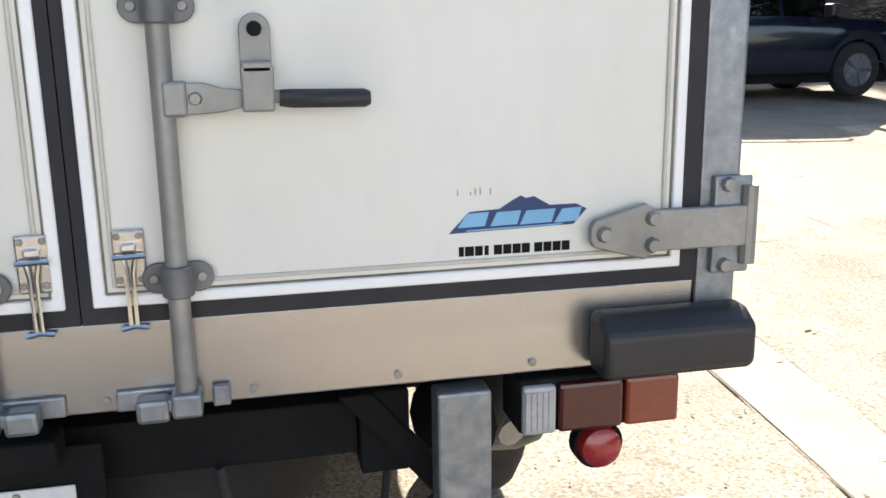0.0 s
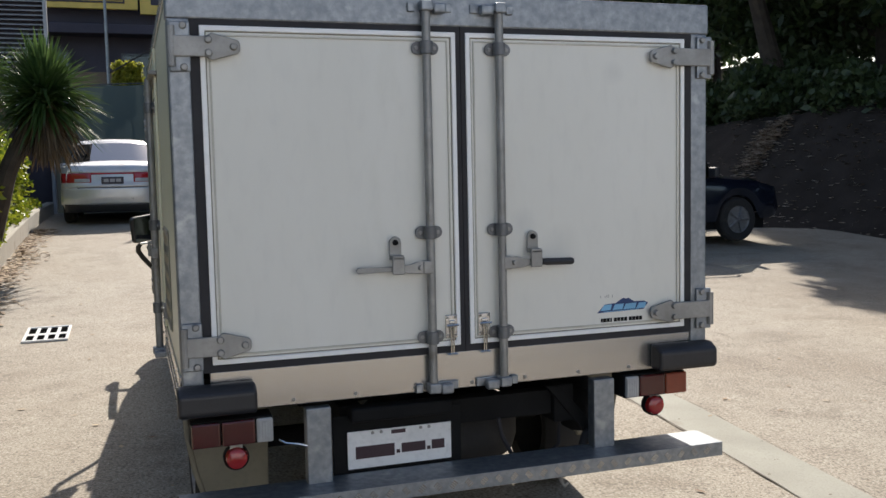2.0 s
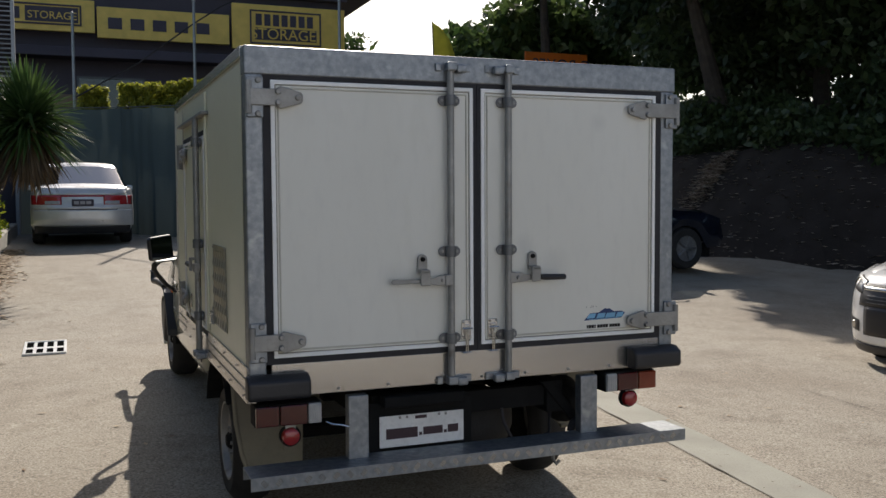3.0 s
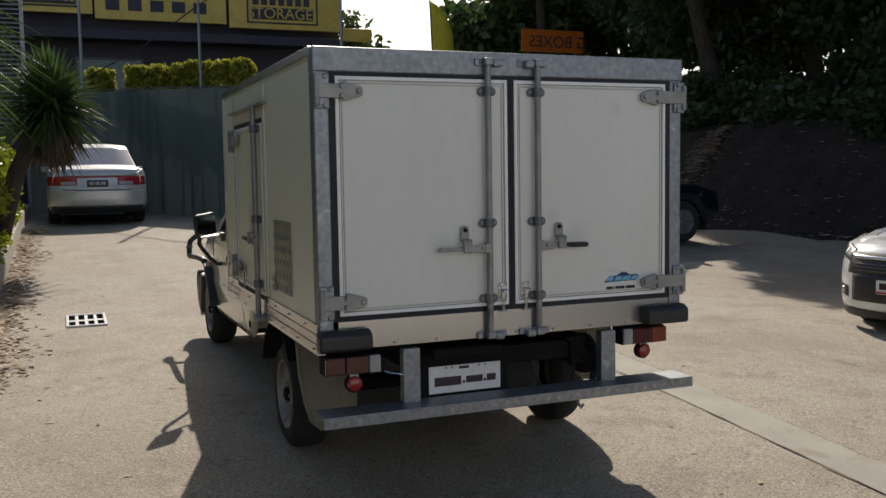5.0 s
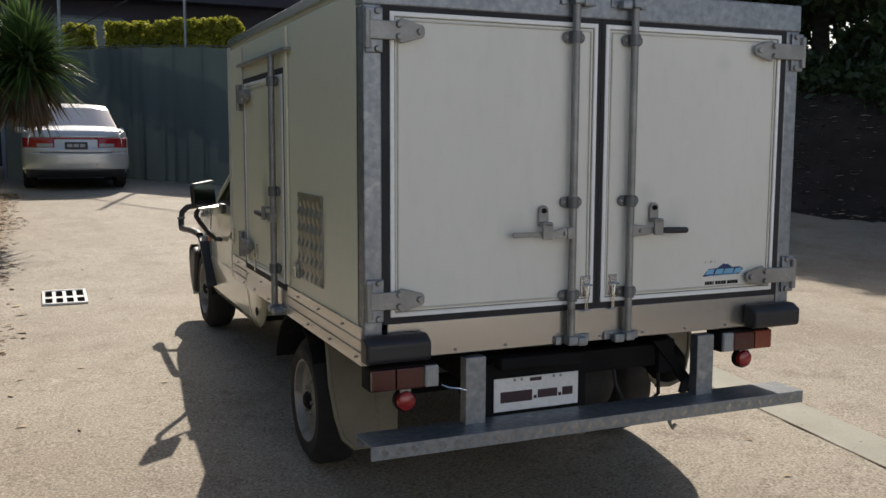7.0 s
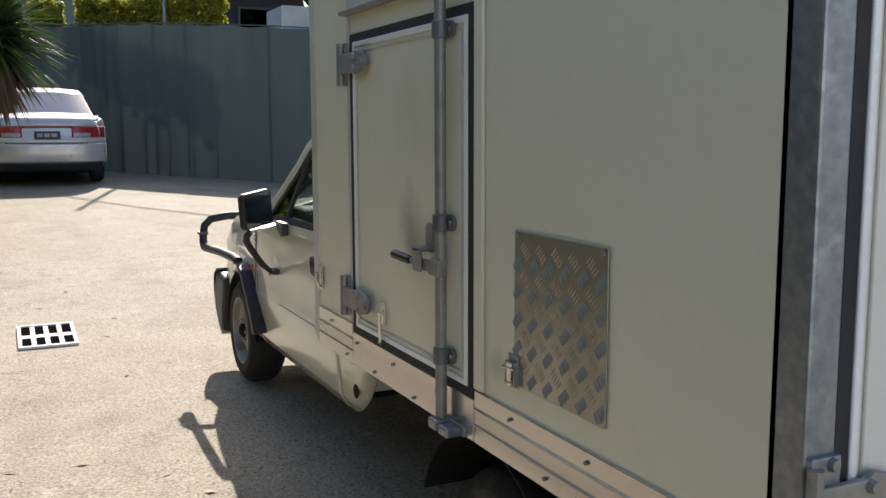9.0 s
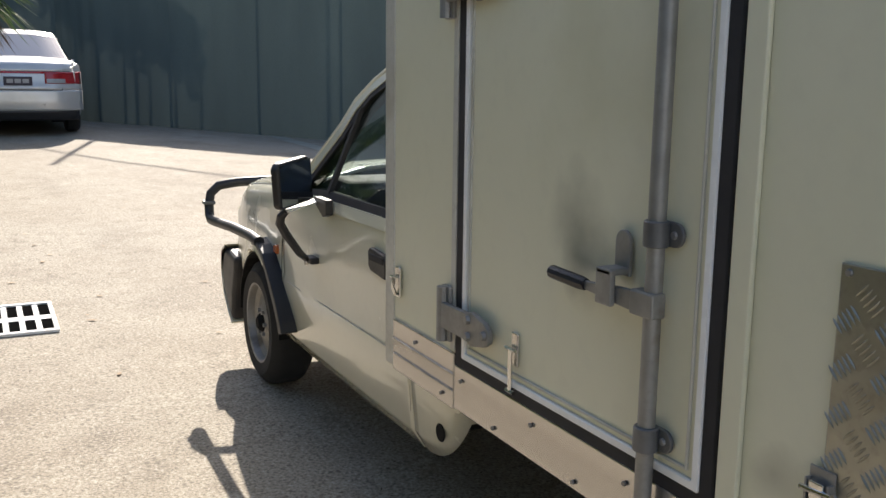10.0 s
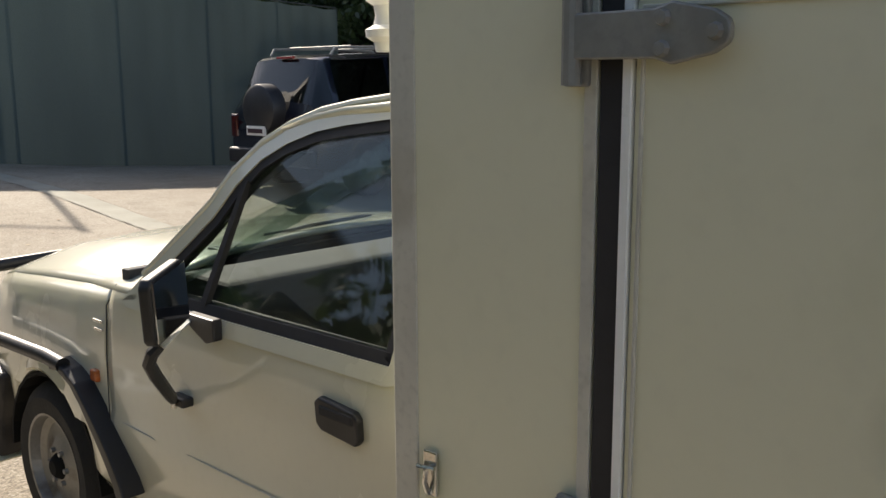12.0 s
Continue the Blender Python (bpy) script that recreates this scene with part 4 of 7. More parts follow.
srod = part("lock_rod", tube([(XL - 0.031, 1.204, 0.70), (XL - 0.031, 1.204, 1.86)], 0.0155, 12), "zinc", truck, "upright zinc locking rod with lever")
for z in (1.245, 0.89, 1.74):
    oval = [(1.204 + sx * 0.026 + 0.021 * math.cos(a), z + 0.021 * math.sin(a)) for sx, a0 in ((1, -90), (-1, 90)) for a in (radians(a0 + 22.5 * k) for k in range(9))]
    part("clamp", join(prism(oval, XL - 0.016, XL - 0.008, "x", 0.002), tube([(XL - 0.031, 1.204, z - 0.022), (XL - 0.031, 1.204, z - 0.02), (XL - 0.031, 1.204, z + 0.02), (XL - 0.031, 1.204, z + 0.022)], [0.02, 0.022, 0.022, 0.02], 14)), "darkzinc", srod)
    for d in (-0.027, 0.027):
        part("bolt", lathe([(0.0, -0.007), (0.006, -0.006), (0.008, 0)], (XL - 0.014, 1.204 + d, z), "x", 8), "zinc", srod)
z = 1.125
part("lever", join(prism([(1.204, z - 0.02), (1.204, z + 0.02), (1.284, z + 0.016), (1.364, z + 0.008), (1.384, z + 0.008), (1.384, z - 0.008), (1.284, z - 0.016)], XL - 0.046, XL - 0.036, "x", 0.002), box(XL - 0.05, XL - 0.02, 1.184, 1.244, z - 0.022, z + 0.022, 0.004)), "zinc", srod)
part("grip", tube([(XL - 0.042, 1.379, z), (XL - 0.044, 1.394, z + 0.001), (XL - 0.05, 1.479, z + 0.006), (XL - 0.05, 1.486, z + 0.006)], [0.011, 0.013, 0.013, 0.008], 10), "plastic", srod, "black plastic grip")
part("lever_lock", join(prism([(1.306 + 0.021 * math.cos(a), z + 0.09 + 0.021 * math.sin(a)) for a in (math.pi * k / 8 for k in range(9))] + [(1.285, z + 0.03), (1.327, z + 0.03)], XL - 0.02, XL - 0.012, "x", 0.002),
                        box(XL - 0.06, XL - 0.048, 1.284, 1.328, z - 0.02, z + 0.045, 0.003), box(XL - 0.06, XL - 0.012, 1.286, 1.326, z + 0.034, z + 0.046, 0.003)), "zinc", srod)
part("cam", box(XL - 0.06, XL - 0.01, 1.179, 1.229, 0.69, 0.72, 0.005), "galv", srod)
part("keeper", join(box(XL - 0.055, XL - 0.008, 1.124, 1.179, 0.685, 0.712, 0.006), box(XL - 0.014, XL - 0.006, 1.104, 1.264, 0.69, 0.716, 0.003)), "galv", srod)
sc = part("pull_catch", box(XL - 0.011, XL - 0.004, 1.662, 1.690, 0.88, 0.955, 0.003), "chrome", truck, "small chromed pull catch")
part("loop", join(tube([(XL - 0.02, 1.656, 0.92), (XL - 0.02, 1.696, 0.92)], 0.004, 6), tube([(XL - 0.02, 1.676, 0.92), (XL - 0.02, 1.677, 0.90), (XL - 0.016, 1.681, 0.825)], 0.005, 6), tube([(XL - 0.016, 1.666, 0.822), (XL - 0.016, 1.696, 0.822)], 0.005, 6)), "chrome", sc)
fc = part("pull_catch", box(XL - 0.011, XL - 0.003, 2.285, 2.318, 0.90, 0.985, 0.003), "chrome", truck, "small chromed pull catch")
part("loop", join(tube([(XL - 0.02, 2.280, 0.96), (XL - 0.02, 2.323, 0.955)], 0.004, 6), tube([(XL - 0.02, 2.301, 0.955), (XL - 0.024, 2.301, 0.93), (XL - 0.014, 2.301, 0.905)], 0.005, 6)), "chrome", fc)

# chequer-plate hatch
HY, HZ = 0.492, 0.894
vent = part("hatch_plate", box(XL - 0.006, XL - 0.001, HY, HY + 0.366, HZ, HZ + 0.364, 0.002), "tread", truck, "worn chequer-plate hatch")


def ridge(length, width, height):
    """A raised bar of chequer plate: a low rounded ridge that runs out at both ends."""
    bm, rows = bmesh.new(), []
    for k in range(7):
        u = k / 3 - 1
        f = math.sqrt(max(0.0, 1 - u * u)) * 0.9 + 0.1
        rows.append([bm.verts.new((-height * f * c, u * length / 2 , v * width * f / 2)) for v, c in ((-1, 0.0), (-0.35, 0.95), (0.35, 0.95), (1, 0.0))])
    for a, b in zip(rows, rows[1:]):
        for k in range(3):
            bm.faces.new((a[k], b[k], b[k + 1], a[k + 1]))
    bmesh.ops.recalc_face_normals(bm, faces=bm.faces)
    if sum(f.normal.x for f in bm.faces) > 0:
        bmesh.ops.reverse_faces(bm, faces=bm.faces)
    return smooth(bm, 60)


pieces("tread_bar", ridge(0.027, 0.0048, 0.0026), "tread",
       [Matrix.Translation((XL - 0.0059, y, z)) @ Matrix.Rotation(radians(a), 4, "X") @ Matrix.Translation((0, 0, (q - 2) * 0.0088))
        for a, y0, z0 in ((48, 0.020, 0.024), (-48, 0.053, 0.057)) for y in (HY + y0 + 0.066 * i for i in range(6)) for z in (HZ + z0 + 0.066 * j for j in range(6)) if y < HY + 0.352 and z < HZ + 0.347 for q in range(5)], vent)
for y, zz in ((0.015, 0.012), (0.015, 0.352), (0.352, 0.352), (0.352, 0.012)):
    part("screw", lathe([(0.0, -0.004), (0.005, -0.003), (0.006, 0)], (XL - 0.006, HY + y, HZ + zz), "x", 8), "zinc", vent)
LY, LZ = HY + 0.363, HZ + 0.03          # middle of the toggle latch on the hatch's forward edge
latch = part("hatch_latch", join(box(XL - 0.010, XL - 0.006, LY - 0.022, LY + 0.022, LZ - 0.036, LZ + 0.044, 0.002), box(XL - 0.020, XL - 0.008, LY - 0.021, LY - 0.017, LZ - 0.03, LZ + 0.027, 0.001), box(XL - 0.020, XL - 0.008, LY + 0.017, LY + 0.021, LZ - 0.03, LZ + 0.027, 0.001)), "zinc", vent, "chromed toggle latch")
part("lever", prism([(LY - 0.013, LZ + 0.026), (LY + 0.013, LZ + 0.026), (LY + 0.010, LZ - 0.013), (LY + 0.006, LZ - 0.032), (LY - 0.006, LZ - 0.032), (LY - 0.010, LZ - 0.013)], XL - 0.022, XL - 0.016, "x", 0.002, 2), "chrome", latch)
part("bail", join(tube([(XL - 0.020, LY - 0.026, LZ + 0.014), (XL - 0.021, LY + 0.026, LZ + 0.011)], 0.0045, 8), tube([(XL - 0.020, LY - 0.018, LZ - 0.021), (XL - 0.020, LY + 0.018, LZ - 0.023)], 0.0035, 8)), "chrome", latch)

# ---------------------------------------------------------------- the truck: cab
XC = -0.005
HUB = (4.38, ground_z(-0.757, 4.20) + 0.294)
# the cab is drawn on a longer wheelbase than this truck has: how far each place along it is set back
PLAN.extend([(2.4, -0.14), (3.9, -0.145), (4.03, -0.18), (4.74, -0.18), (5.25, -0.34), (5.4, -0.36)])


def half(y, table):
    return lerp_table(table, y)


CAB_W = [(2.5, 0.83), (3.6, 0.835), (4.1, 0.832), (4.65, 0.80), (4.92, 0.772), (5.13, 0.73), (5.215, 0.685), (5.265, 0.61)]
CAB_S = [(2.5, 1.066), (3.45, 1.055), (3.75, 1.062), (4.1, 1.045), (4.44, 1.015), (4.75, 0.982), (5.02, 0.942), (5.155, 0.885), (5.225, 0.80), (5.265, 0.72)]
CAB_CROWN = [(3.6, 0.10), (4.4, 0.088), (5.05, 0.07), (5.265, 0.025)]


def cab_profile(y):
    zb = 0.382
    d = abs(y - HUB[0])
    if d < 0.335:
        zb = max(zb, HUB[1] + math.sqrt(0.335 ** 2 - d * d))
    if y < 2.58:
        zb = 0.382 + 0.26 * ((2.58 - y) / 0.34) ** 2.6
    if y > 4.74:
        zb = max(zb, 0.52)
    w, s, c = half(y, CAB_W), half(y, CAB_S), half(y, CAB_CROWN)
    zz = lambda z: max(z, zb + 0.004)
    k = min(max((y - 3.78) / 0.3, 0.0), 1.0)          # door shoulder, easing into the rounder wing
    mixed = lambda a, b: a + (b - a) * k
    return [(w - 0.05, zb), (w - 0.015, zz(zb + 0.06)), (w, zz(0.60)), (w + 0.004, zz(0.66)), (w - 0.004, zz(0.69)), (w - 0.002, zz(0.82)), (w - mixed(0.006, 0.012), zz(s - 0.12)), (w - mixed(0.013, 0.03), zz(s - 0.05)), (w - mixed(0.022, 0.055), s - 0.012),
            (w - mixed(0.038, 0.095), s + 0.004), (w * 0.62, s + c * 0.75), (w * 0.3, s + c * 0.95), (0.0, s + c)]


def cab_skin(y0, y1, upto, step=0.03, sides=(-1, 1)):
    ys = [y0 + (y1 - y0) * k / round((y1 - y0) / step) for k in range(round((y1 - y0) / step) + 1)]
    bm = bmesh.new()
    for s in sides:
        rows = [[bm.verts.new((XC + s * u, y, z)) for u, z in cab_profile(y)[:upto]] for y in ys]
        for a, b in zip(rows, rows[1:]):
            for k in range(upto - 1):
                f = (a[k], a[k + 1], b[k + 1], b[k])
                bm.faces.new(f if s > 0 else f[::-1])
    bmesh.ops.remove_doubles(bm, verts=bm.verts, dist=0.0008)
    bmesh.ops.recalc_face_normals(bm, faces=bm.faces)
    return smooth(bm, 50)


def solid(ob, thick):
    mod = ob.modifiers.new("thickness", "SOLIDIFY")
    mod.thickness, mod.offset = thick, -1
    return ob


for s in (-1, 1):
    solid(part("cab_door_panel", cab_skin(2.585, 3.86, 10, 0.03, (s,)), "paint", truck, "cream cab door skin with scuffs"), 0.02)
    solid(part("front_wing", cab_skin(3.866, 5.255, 9, 0.02, (s,)), "paint", truck, "cream front wing with dents"), 0.015)
    solid(part("cab_corner", cab_skin(2.24, 2.58, 5, 0.03, (s,)), "paint", truck, "cream lower cab corner with a round hole"), 0.015)


def hood():
    ys = [3.70 + 1.545 * k / 40 for k in range(41)]
    bm = bmesh.new()
    rows = []
    for y in ys:
        p = cab_profile(y)[8:]
        line = [(XC - u, y, z + 0.002) for u, z in p] + [(XC + u, y, z + 0.002) for u, z in p[-2::-1]]
        rows.append([bm.verts.new(v) for v in line])
    for a, b in zip(rows, rows[1:]):
        for k in range(len(a) - 1):
            bm.faces.new((a[k], a[k + 1], b[k + 1], b[k]))
    bmesh.ops.recalc_face_normals(bm, faces=bm.faces)
    return smooth(bm, 50)


bonnet = solid(part("bonnet", hood(), "paint", truck, "smooth cream bonnet"), 0.012)
part("scoop_vent", join(*[box(-0.52 + 0.022 * k, -0.508 + 0.022 * k, 3.72, 3.80, 1.128 + 0.001 * k, 1.142 + 0.001 * k, 0.002) for k in range(6)]), "plastic", bonnet)
part("nose_panel", prism([(5.14, 0.5), (5.22, 0.52), (5.245, 0.62), (5.24, 0.73), (5.18, 0.78)], XC - 0.62, XC + 0.62, "x", 0.01), "paint", truck)
part("grille", join(*[box(XC - 0.42, XC + 0.42, 5.23, 5.26, 0.58 + 0.035 * k, 0.60 + 0.035 * k, 0.004) for k in range(5)]), "plastic", truck)
for s in (-1, 1):
    part("headlight", box(XC + s * 0.58 - 0.11, XC + s * 0.58 + 0.11, 5.12, 5.235, 0.61, 0.77, 0.03, 3), "clear", truck)
    part("bumper_end", prism([(4.76, 0.60), (5.06, 0.62), (5.16, 0.58), (5.18, 0.48), (5.13, 0.38), (5.0, 0.29), (4.90, 0.245), (4.885, 0.29), (4.86, 0.40), (4.79, 0.51)], XC + s * 0.765 - 0.055, XC + s * 0.765 + 0.05, "x", 0.03, 4), "plastic", truck, "black moulded bumper end")
    front = [(5.05, 0.628), (5.165, 0.588), (5.188, 0.48), (5.137, 0.375), (5.005, 0.282), (4.90, 0.236)]
    part("bumper_skin", prism(front + [(y - 0.014, z + 0.010) for y, z in front[::-1]], XC + s * 0.765 - 0.058, XC + s * 0.765 + 0.056, "x", 0.003), "paint", truck, "pale outer skin of the bumper end")
part("front_bumper", box(XC - 0.70, XC + 0.70, 5.15, 5.29, 0.42, 0.58, 0.03, 3), "plastic", truck)
part("floor_pan", box(XC - 0.76, XC + 0.76, 2.6, 4.0, 0.40, 0.44, 0.005), "under", truck)
part("firewall", box(XC - 0.76, XC + 0.76, 3.84, 3.88, 0.44, 1.10, 0.005), "cabin", truck)
for s in (-1, 1):
    part("wheel_arch_liner", prism([(HUB[0] + r * math.cos(a), HUB[1] + r * math.sin(a)) for r, ks in ((0.334, range(13)), (0.322, range(12, -1, -1))) for a in (math.pi * k / 12 for k in ks)], *sorted((XC + s * 0.4, XC + s * 0.81)), "x"), "under", truck)
for s in (-1, 1):
    part("inner_wing", box(*sorted((XC + s * 0.42, XC + s * 0.44)), 3.9, 4.9, 0.3, 0.95), "under", truck)
part("drain_hole", lathe([(0.0, -0.003), (0.026, -0.003), (0.028, 0)], (XC - 0.819, 2.40, 0.50), "x", 16), "under", truck)
for s in (-1, 1):
    part("door_trim", join(box(*sorted((XC + s * 0.752, XC + s * 0.772)), 2.60, 3.82, 0.46, 1.04, 0.006), box(*sorted((XC + s * 0.72, XC + s * 0.776)), 2.60, 3.80, 1.035, 1.066, 0.008)), "cabin", truck, "dark inner door trim")
part("cab_back", box(XC - 0.76, XC + 0.76, 2.545, 2.575, 0.44, 1.56, 0.01), "paint", truck)


# greenhouse
def lean(z):
    return 0.80 - (z - 1.09) * 0.34 - max(0.0, z - 1.40) * 0.25


def leaned(poly, s, depth0, depth1):
    """A polygon (y, z) laid into the leaning side of the cab, between two depths."""
    bm = bmesh.new()
    a = [bm.verts.new((XC + s * (lean(z) - depth0), y, z)) for y, z in poly]
    b = [bm.verts.new((XC + s * (lean(z) - depth1), y, z)) for y, z in poly]
    n = len(poly)
    bm.faces.new(a)
    bm.faces.new(b[::-1])
    for k in range(n):
        bm.faces.new((a[k], b[k], b[(k + 1) % n], a[(k + 1) % n]))
    bmesh.ops.recalc_face_normals(bm, faces=bm.faces)
    return bm


def leaned_ring(outer, inner, s, d0, d1):
    bm = bmesh.new()
    loops = [[bm.verts.new((XC + s * (lean(z) - d), y, z)) for y, z in poly] for d in (d0, d1) for poly in (outer, inner)]
    n = len(outer)
    for k in range(n):
        j = (k + 1) % n
        bm.faces.new((loops[0][k], loops[0][j], loops[1][j], loops[1][k]))
        bm.faces.new((loops[2][k], loops[3][k], loops[3][j], loops[2][j]))
        bm.faces.new((loops[0][k], loops[2][k], loops[2][j], loops[0][j]))
        bm.faces.new((loops[1][k], loops[1][j], loops[3][j], loops[3][k]))
    bmesh.ops.recalc_face_normals(bm, faces=bm.faces)
    return smooth(bm, 40)


def inset(poly, d):
    """The polygon drawn in by d, corner by corner."""
    out, n = [], len(poly)
    for k in range(n):
        (ax, az), (bx, bz), (cx, cz) = poly[k - 1], poly[k], poly[(k + 1) % n]
        u, v = Vector((bx - ax, bz - az)).normalized(), Vector((cx - bx, cz - bz)).normalized()
        nu, nv = Vector((-u.y, u.x)), Vector((-v.y, v.x))
        m = (nu + nv) / max(0.35, 1 + nu.dot(nv))
        out.append((bx + m.x * d, bz + m.y * d))
    return out


OUT = [(2.642, 1.06), (2.655, 1.03), (2.68, 1.022), (2.95, 1.020), (3.45, 1.016), (3.74, 1.016), (3.775, 1.03), (3.70, 1.10), (3.52, 1.258), (3.453, 1.318), (3.388, 1.402), (3.318, 1.474), (3.235, 1.521), (3.135, 1.556), (3.03, 1.575), (2.89, 1.592), (2.665, 1.596), (2.642, 1.582)]
MID = inset(OUT, 0.038)
INN = inset(MID, 0.026)
for s in (-1, 1):
    f = part("window_frame", leaned_ring(OUT, MID, s, 0.0, 0.035), "paint", truck, "cream door frame round the side window")
    part("window_rubber", leaned_ring(MID, INN, s, 0.006, 0.025), "seal", f, "black window rubber")
    part("side_window", leaned(INN, s, 0.013, 0.016), "glass", truck, "clear side window").visible_shadow = False
    part("window_bar", leaned([(3.372, 1.075), (3.396, 1.075), (3.338, 1.37), (3.316, 1.392)], s, 0.002, 0.02), "seal", f)
    part("inner_trim", leaned_ring(OUT, MID, s, 0.036, 0.046), "cabin", f, "dark trim inside the door frame")
    part("rear_pillar", leaned([(2.56, 1.02), (2.645, 1.02), (2.645, 1.598), (2.56, 1.598)], s, 0.001, 0.035), "paint", truck)
    part("drip_rail", tube([(XC + s * (lean(z) - 0.012), y, z + 0.012) for y, z in OUT[7:-1]], 0.011, 8), "paint", truck)


def roof_skin():
    bm, rows = bmesh.new(), []
    for y, z, w in ((2.56, 1.596, 0.60), (2.72, 1.598, 0.60), (2.90, 1.594, 0.60), (3.05, 1.582, 0.605), (3.15, 1.565, 0.612), (3.255, 1.532, 0.63)):
        rows.append([bm.verts.new((XC + w * u, y, z + 0.035 * (1 - u * u) - 0.006 * (abs(u) > 0.95))) for u in (-1, -0.95, -0.75, -0.4, 0, 0.4, 0.75, 0.95, 1)])
    for a, b in zip(rows, rows[1:]):
        for k in range(len(a) - 1):
            bm.faces.new((a[k], a[k + 1], b[k + 1], b[k]))
    bmesh.ops.recalc_face_normals(bm, faces=bm.faces)
    return smooth(bm)


for s in (-1, 1):
    part("pillar_trim", tube([(XC + s * (lean(z) - 0.055), y, z) for y, z in ((3.70, 1.08), (3.52, 1.235), (3.38, 1.38), (3.23, 1.485))], 0.030, 8), "cabin", truck, "dark trim inside the screen pillar")
solid(part("cab_roof", roof_skin(), "paint", truck, "cream cab roof"), 0.02)


def screen_strip(y0, z0, w0, y1, z1, w1, sag=0.04):
    bm, rows = bmesh.new(), []
    for t in (0, 0.25, 0.5, 0.75, 1):
        y, z, w = y0 + (y1 - y0) * t, z0 + (z1 - z0) * t, w0 + (w1 - w0) * t
        rows.append([bm.verts.new((XC + w * u, y + 0.05 * (1 - u * u), z + sag * 0.5 * (1 - u * u))) for u in (-1, -0.6, -0.2, 0.2, 0.6, 1)])
    for a, b in zip(rows, rows[1:]):
        for k in range(5):
            bm.faces.new((a[k], a[k + 1], b[k + 1], b[k]))
    return smooth(bm)


part("windscreen", screen_strip(3.75, 1.085, 0.72, 3.225, 1.528, 0.61), "glass", truck, "clear windscreen").visible_shadow = False
part("screen_rubber", tube([(XC - 0.74, 3.755, 1.085), (XC - 0.35, 3.80, 1.11), (XC, 3.815, 1.115), (XC + 0.35, 3.80, 1.11), (XC + 0.74, 3.755, 1.085)], 0.013, 8), "seal", truck)
part("cowl", join(prism([(3.72, 1.0), (3.90, 1.0), (3.90, 1.09), (3.80, 1.1)], XC - 0.64, XC + 0.64, "x", 0.006)), "plastic", truck)
for x in (-0.35, 0.22):
    part("wiper", join(tube([(XC + x, 3.81, 1.13), (XC + x + 0.18, 3.75, 1.17), (XC + x + 0.42, 3.735, 1.18)], 0.006, 6), tube([(XC + x + 0.02, 3.76, 1.16), (XC + x + 0.46, 3.74, 1.177)], 0.005, 6)), "plastic", truck)

# cabin
part("dashboard", prism([(3.30, 0.75), (3.84, 0.75), (3.84, 1.06), (3.62, 1.115), (3.42, 1.11), (3.34, 1.03)], XC - 0.70, XC + 0.70, "x", 0.02, 3), "cabin", truck, "dark grey dashboard")
for x in (-0.38, 0.42):
    st = part("seat", join(box(XC + x - 0.25, XC + x + 0.25, 2.72, 3.20, 0.62, 0.80, 0.05, 3), prism([(2.62, 0.78), (2.78, 0.78), (2.70, 1.32), (2.60, 1.32)], XC + x - 0.23, XC + x + 0.23, "x", 0.03, 3)), "cabin", truck, "grey cloth seat")
    part("headrest", prism([(2.60, 1.34), (2.68, 1.34), (2.66, 1.48), (2.60, 1.48)], XC + x - 0.11, XC + x + 0.11, "x", 0.02, 3), "cabin", st)
part("steering_wheel", join(tube([(XC + 0.42 + 0.18 * math.cos(a), 3.20 + 0.10 * math.sin(a), 1.06 + 0.15 * math.sin(a)) for a in (2 * math.pi * k / 24 for k in range(25))], 0.014, 8, False), tube([(XC + 0.42, 3.2, 1.06), (XC + 0.42, 3.4, 0.96)], 0.03, 10), tube([(XC + 0.25, 3.2, 1.06), (XC + 0.59, 3.2, 1.06)], 0.014, 8)), "plastic", truck)
part("paper", prism([(2.86, 1.13), (2.94, 1.15), (2.96, 1.22), (2.90, 1.24)], XC - 0.30, XC - 0.296, "x"), "plate", truck, "white paper on the seat")

# fittings on the cab's side
dh = part("door_handle", prism([(2.741, 0.890), (2.754, 0.876), (2.866, 0.886), (2.883, 0.900), (2.888, 0.948), (2.872, 0.962), (2.758, 0.952), (2.744, 0.939)], XC - 0.846, XC - 0.825, "x", 0.006, 3), "plastic", truck, "black flush door handle")
part("pull", box(XC - 0.85, XC - 0.84, 2.758, 2.868, 0.922, 0.945, 0.004), "seal", dh)
part("indicator", box(XC - 0.846, XC - 0.82, 3.925, 3.975, 0.758, 0.796, 0.008, 3), "amber", truck, "small amber side indicator")
bd = part("badge", box(XC - 0.832, XC - 0.826, 3.885, 3.945, 0.918, 0.926, 0.002), "chrome", truck, "small chrome badge bars")
part("badge_bar", box(XC - 0.831, XC - 0.825, 3.885, 3.955, 0.943, 0.952, 0.002), "chrome", bd)
part("door_seam", tube([(XC - 0.785, 3.863, 1.06), (XC - 0.822, 3.864, 1.0), (XC - 0.832, 3.864, 0.85), (XC - 0.838, 3.86, 0.66), (XC - 0.83, 3.82, 0.54), (XC - 0.80, 3.70, 0.44)], 0.0018, 6), "seal", truck)
part("door_seam", tube([(XC - 0.80, 2.588, 1.08), (XC - 0.828, 2.588, 0.9), (XC - 0.834, 2.586, 0.66), (XC - 0.82, 2.60, 0.50), (XC - 0.80, 2.63, 0.435)], 0.0018, 6), "seal", truck)
